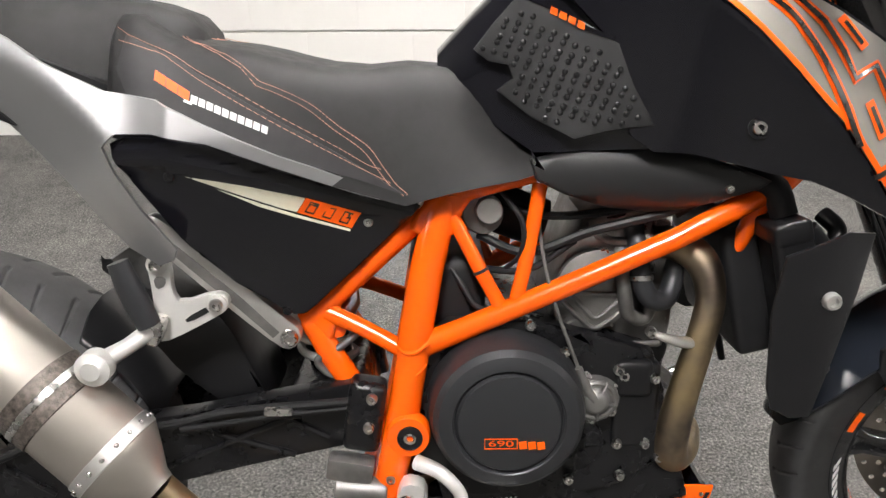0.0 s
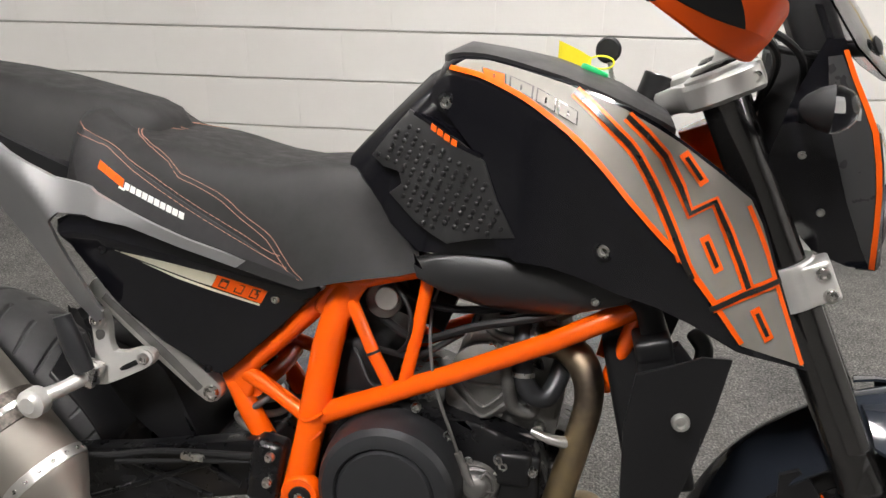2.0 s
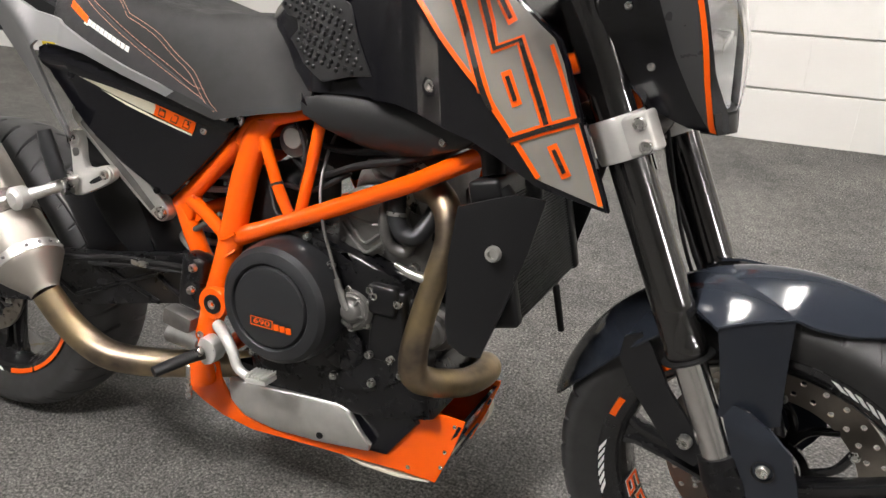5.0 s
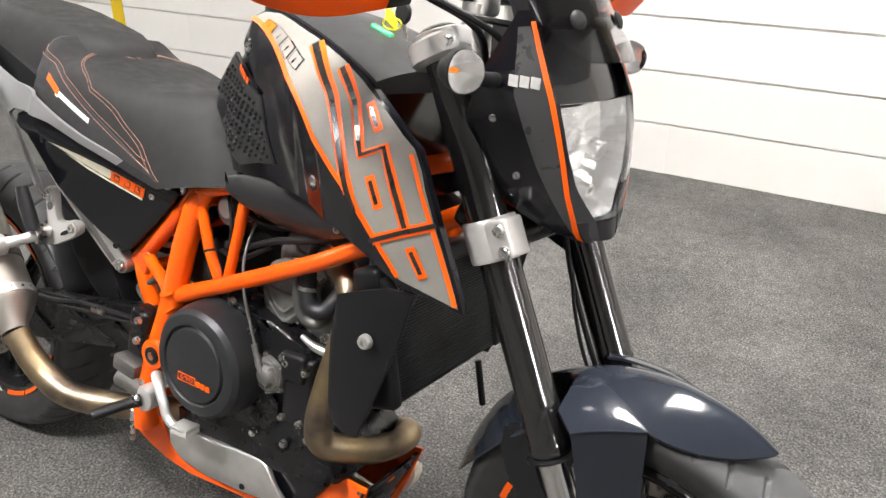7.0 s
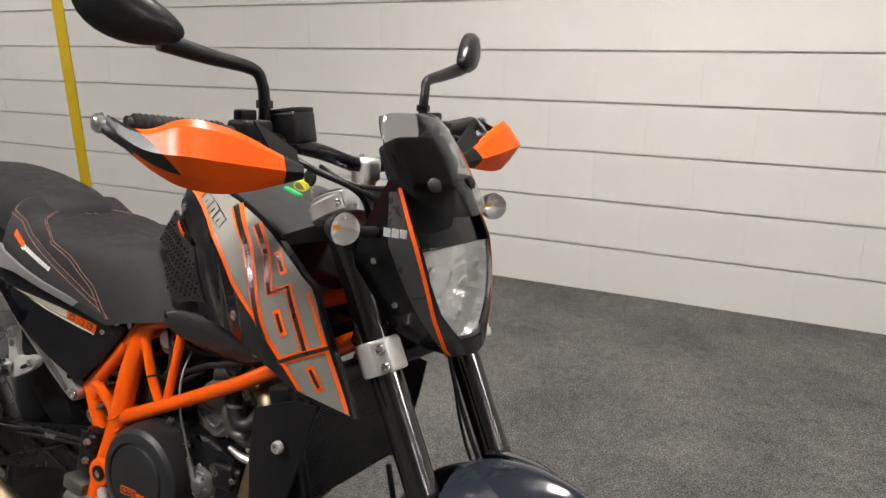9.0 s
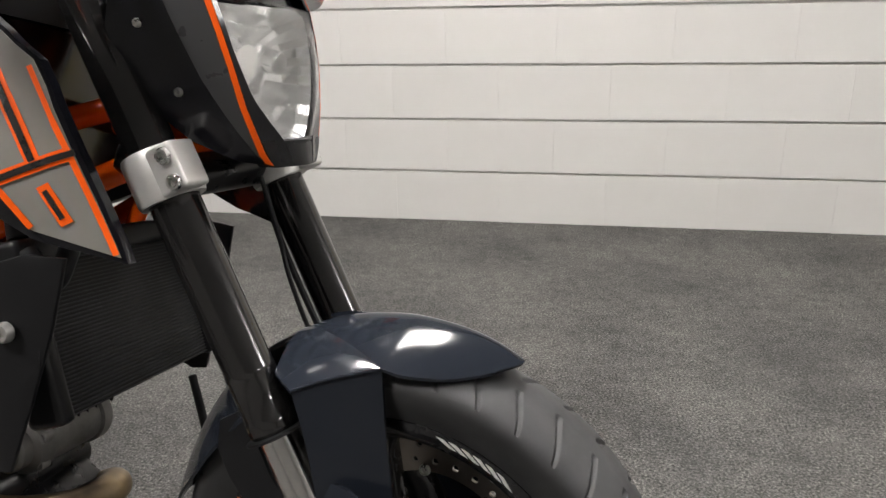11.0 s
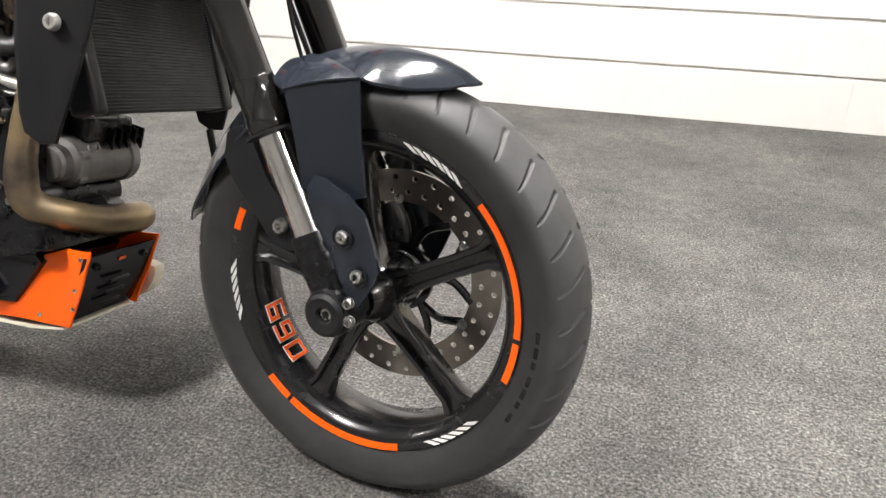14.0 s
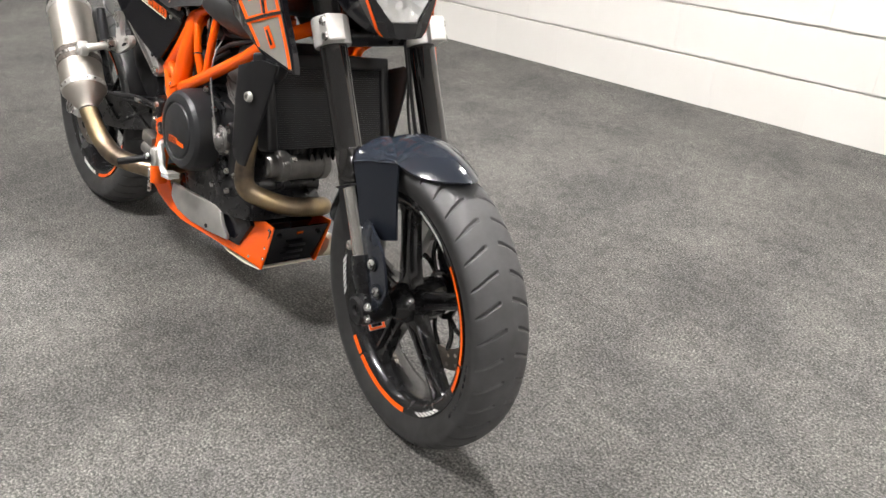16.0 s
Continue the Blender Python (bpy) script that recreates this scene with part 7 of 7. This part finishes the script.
for k in range(3):
    z = 0.198 + 0.020 * k
    x = 1.0335 + 0.45 * (z - 0.18)
    part("grille_bar", box((0.004, 0.045, 0.006), Matrix.Translation((x, 0.008, z)) @ pose(0, 0, 0, 0, 25, 0), 0.0015), BLACK_SATIN, belly)
part("grille_mark", box((0.0016, 0.016, 0.006), Matrix.Translation((1.0655, 0.008, 0.272)) @ pose(0, 0, 0, 0, 25, 0), 0.0004, 1), DECAL_ORANGE, belly, "small orange maker's mark block")
# added lobe, pushed outwards to fit the camera's view beyond the plate
part("side_insert", panel(smooth_outline([(0.90, 0.190), (0.97, 0.172), (1.035, 0.176), (1.056, 0.215), (1.050, 0.240), (0.98, 0.232)]), lambda x, z: 0.128 + 0.02 * math.sin(9 * (z - 0.17)), 0.03, 0.02, 0.008, side=1), DECAL_CREAM, belly, "cream lobe shaped to show past the pan's front plate")
for s in (-1, 1):
    bolt("plate_bolt", (1.064, 0.008 + 0.055 * s, 0.268), (1, 0, -0.4), 0.006, belly, BLACK_METAL, 0.004)
part("collector_box", panel([(0.64, 0.30), (0.98, 0.30), (1.0, 0.275), (0.95, 0.205), (0.75, 0.195), (0.67, 0.215)], lambda x, z: -0.098 + 0.05 * max(0, x - 0.8), 0.19, 0.03, 0.01), BLACK_GLOSS, belly, "black exhaust collector box")

# ---- footrest, pedal, stand ----
peg = fixed("footrest", tube([(0.650, -0.175, 0.343), (0.637, -0.195, 0.338), (0.624, -0.220, 0.332), (0.612, -0.244, 0.326)], [0.014, 0.012, 0.012, 0.011], 14, 6, (1.2, 0.8)), BLACK_MATT, "black rubber covered footrest")
part("bracket", panel(smooth_outline([(0.636, 0.352), (0.646, 0.371), (0.668, 0.366), (0.676, 0.345), (0.668, 0.326), (0.650, 0.322), (0.634, 0.334)]), lambda x, z: -0.178 + 0.25 * abs(x - 0.655), 0.026, 0.01, 0.003), ALLOY_WHITE, peg, "cast alloy footrest bracket")
bolt("peg_bolt", (0.652, -0.185, 0.350), (0, -1, 0), 0.009, peg, STEEL, 0.008)
ped = fixed("brake_pedal", tube([(0.660, -0.150, 0.385), (0.690, -0.170, 0.382), (0.712, -0.178, 0.362), (0.722, -0.178, 0.338), (0.742, -0.178, 0.328), (0.77, -0.178, 0.330)], [0.010, 0.009, 0.0085, 0.008, 0.0075, 0.007], 12, 6), ALLOY_WHITE, "bent alloy brake pedal")
part("toe_pad", box((0.040, 0.030, 0.008), Matrix.Translation((0.768, -0.180, 0.332)) @ pose(0, 0, 0, 0, -6, 0), 0.002), ALLOY_WHITE, ped)
for k in range(7):
    part("tooth", box((0.003, 0.031, 0.006), Matrix.Translation((0.750 + 0.0059 * k, -0.180, 0.338 + 0.0006 * k)), 0.001, 1), ALLOY_WHITE, ped)
bm = rod((0.555, -0.145, 0.345), (0.622, -0.145, 0.340), 0.017)
add_box(bm, (0.06, 0.03, 0.03), Matrix.Translation((0.575, -0.14, 0.372)) @ pose(0, 0, 0, 0, 10, 0), 0.006)
fixed("brake_cylinder", bm, CAST, "grey rear brake master cylinder")
fixed("brake_rod", rod((0.602, -0.155, 0.30), (0.600, -0.155, 0.235), 0.005), STEEL)
fixed("side_stand", tube([(0.66, 0.12, 0.33), (0.64, 0.20, 0.20), (0.60, 0.298, 0.062)], [0.016, 0.014, 0.014], 14, 5), BLACK_METAL, "black side stand")
fixed("stand_foot", box((0.07, 0.04, 0.012), Matrix.Translation((0.598, 0.30, 0.064)) @ pose(0, 0, 0, 11.5, 0, 0), 0.004), BLACK_METAL)
peg = fixed("passenger_footrest", tube([(0.352, -0.176, 0.582), (0.343, -0.177, 0.606), (0.334, -0.178, 0.632), (0.325, -0.178, 0.660)], [0.013, 0.0145, 0.0140, 0.0115], 14, 5, (0.9, 1.1)), GREY_COVER, "dark grey folded passenger footrest")


# ---- keys hanging from the ignition ----
keys = tagged(new("key_ring"), "ignition key with yellow paper tag and green fob", "keys")
keys.matrix_world = bike.matrix_world @ Matrix.Translation((1.0, -0.01, 1.012))
part("tag", panel([(-0.045, -0.004), (-0.002, -0.008), (0.000, 0.012), (-0.018, 0.022), (-0.045, 0.034)], lambda x, z: 0.012 - 0.67 * x, 0.0012, 0.02), YELLOW, keys, "yellow card tag")
part("fob", box((0.036, 0.014, 0.010), Matrix.Translation((0.004, -0.03, -0.006)) @ pose(0, 0, 0, 0, 22, 8), 0.004, 3), GREEN, keys, "green key fob")
part("key_head", spin([(0, -0.004), (0.014, -0.004), (0.017, 0), (0.014, 0.004), (0, 0.004)], (0.020, -0.004, 0.022), (0.3, 1, 0), 26), BLACK_MATT, keys, "black key head")
part("key_blade", rod((0.022, -0.004, 0.008), (0.03, -0.004, -0.02), 0.003), STEEL, keys)
part("ring", tube([(0.012 + 0.016 * math.cos(a), -0.018, 0.006 + 0.008 * math.sin(a)) for a in [2 * math.pi * k / 12 for k in range(13)]], 0.0013, 6, 3), YELLOW, keys)


# ---- painted stripes and wall blocks ----
for x in (-2.845, 2.855):
    tagged(part("trim", box((0.108, 0.003, TOP), (x, WALL_Y - 0.0035, TOP / 2), 0.001, 1), YELLOW_PAINT), "yellow vertical stripe painted up the block wall", "stripe", kind="structure")
random.seed(4)
meshes = {}
for row in range(int(TOP / COURSE) + 1):
    x = X0 - 0.22 * (row % 2)
    z0 = row * COURSE
    tall = min(COURSE, TOP - z0)
    if tall < 0.03:
        continue
    while x < X1:
        wide = min(0.45, X1 - x)
        if x < X0:
            wide -= X0 - x
            x = X0
        key = (round(wide, 3), round(tall, 3))
        if key not in meshes:
            bm = box((wide + 0.0006, 0.03, tall - JOINT), (0, 0, 0), 0.0025, 2)
            me = bpy.data.meshes.new("block")
            bm.to_mesh(me)
            bm.free()
            me.materials.append(WALL_M)
            meshes[key] = me
        ob = new("block", meshes[key])
        ob.parent = wall
        ob.location = (x + wide / 2, WALL_Y + 0.015 + random.uniform(-0.0006, 0.0006), z0 + (tall - JOINT) / 2 + random.uniform(-0.0008, 0.0008))
        x += wide
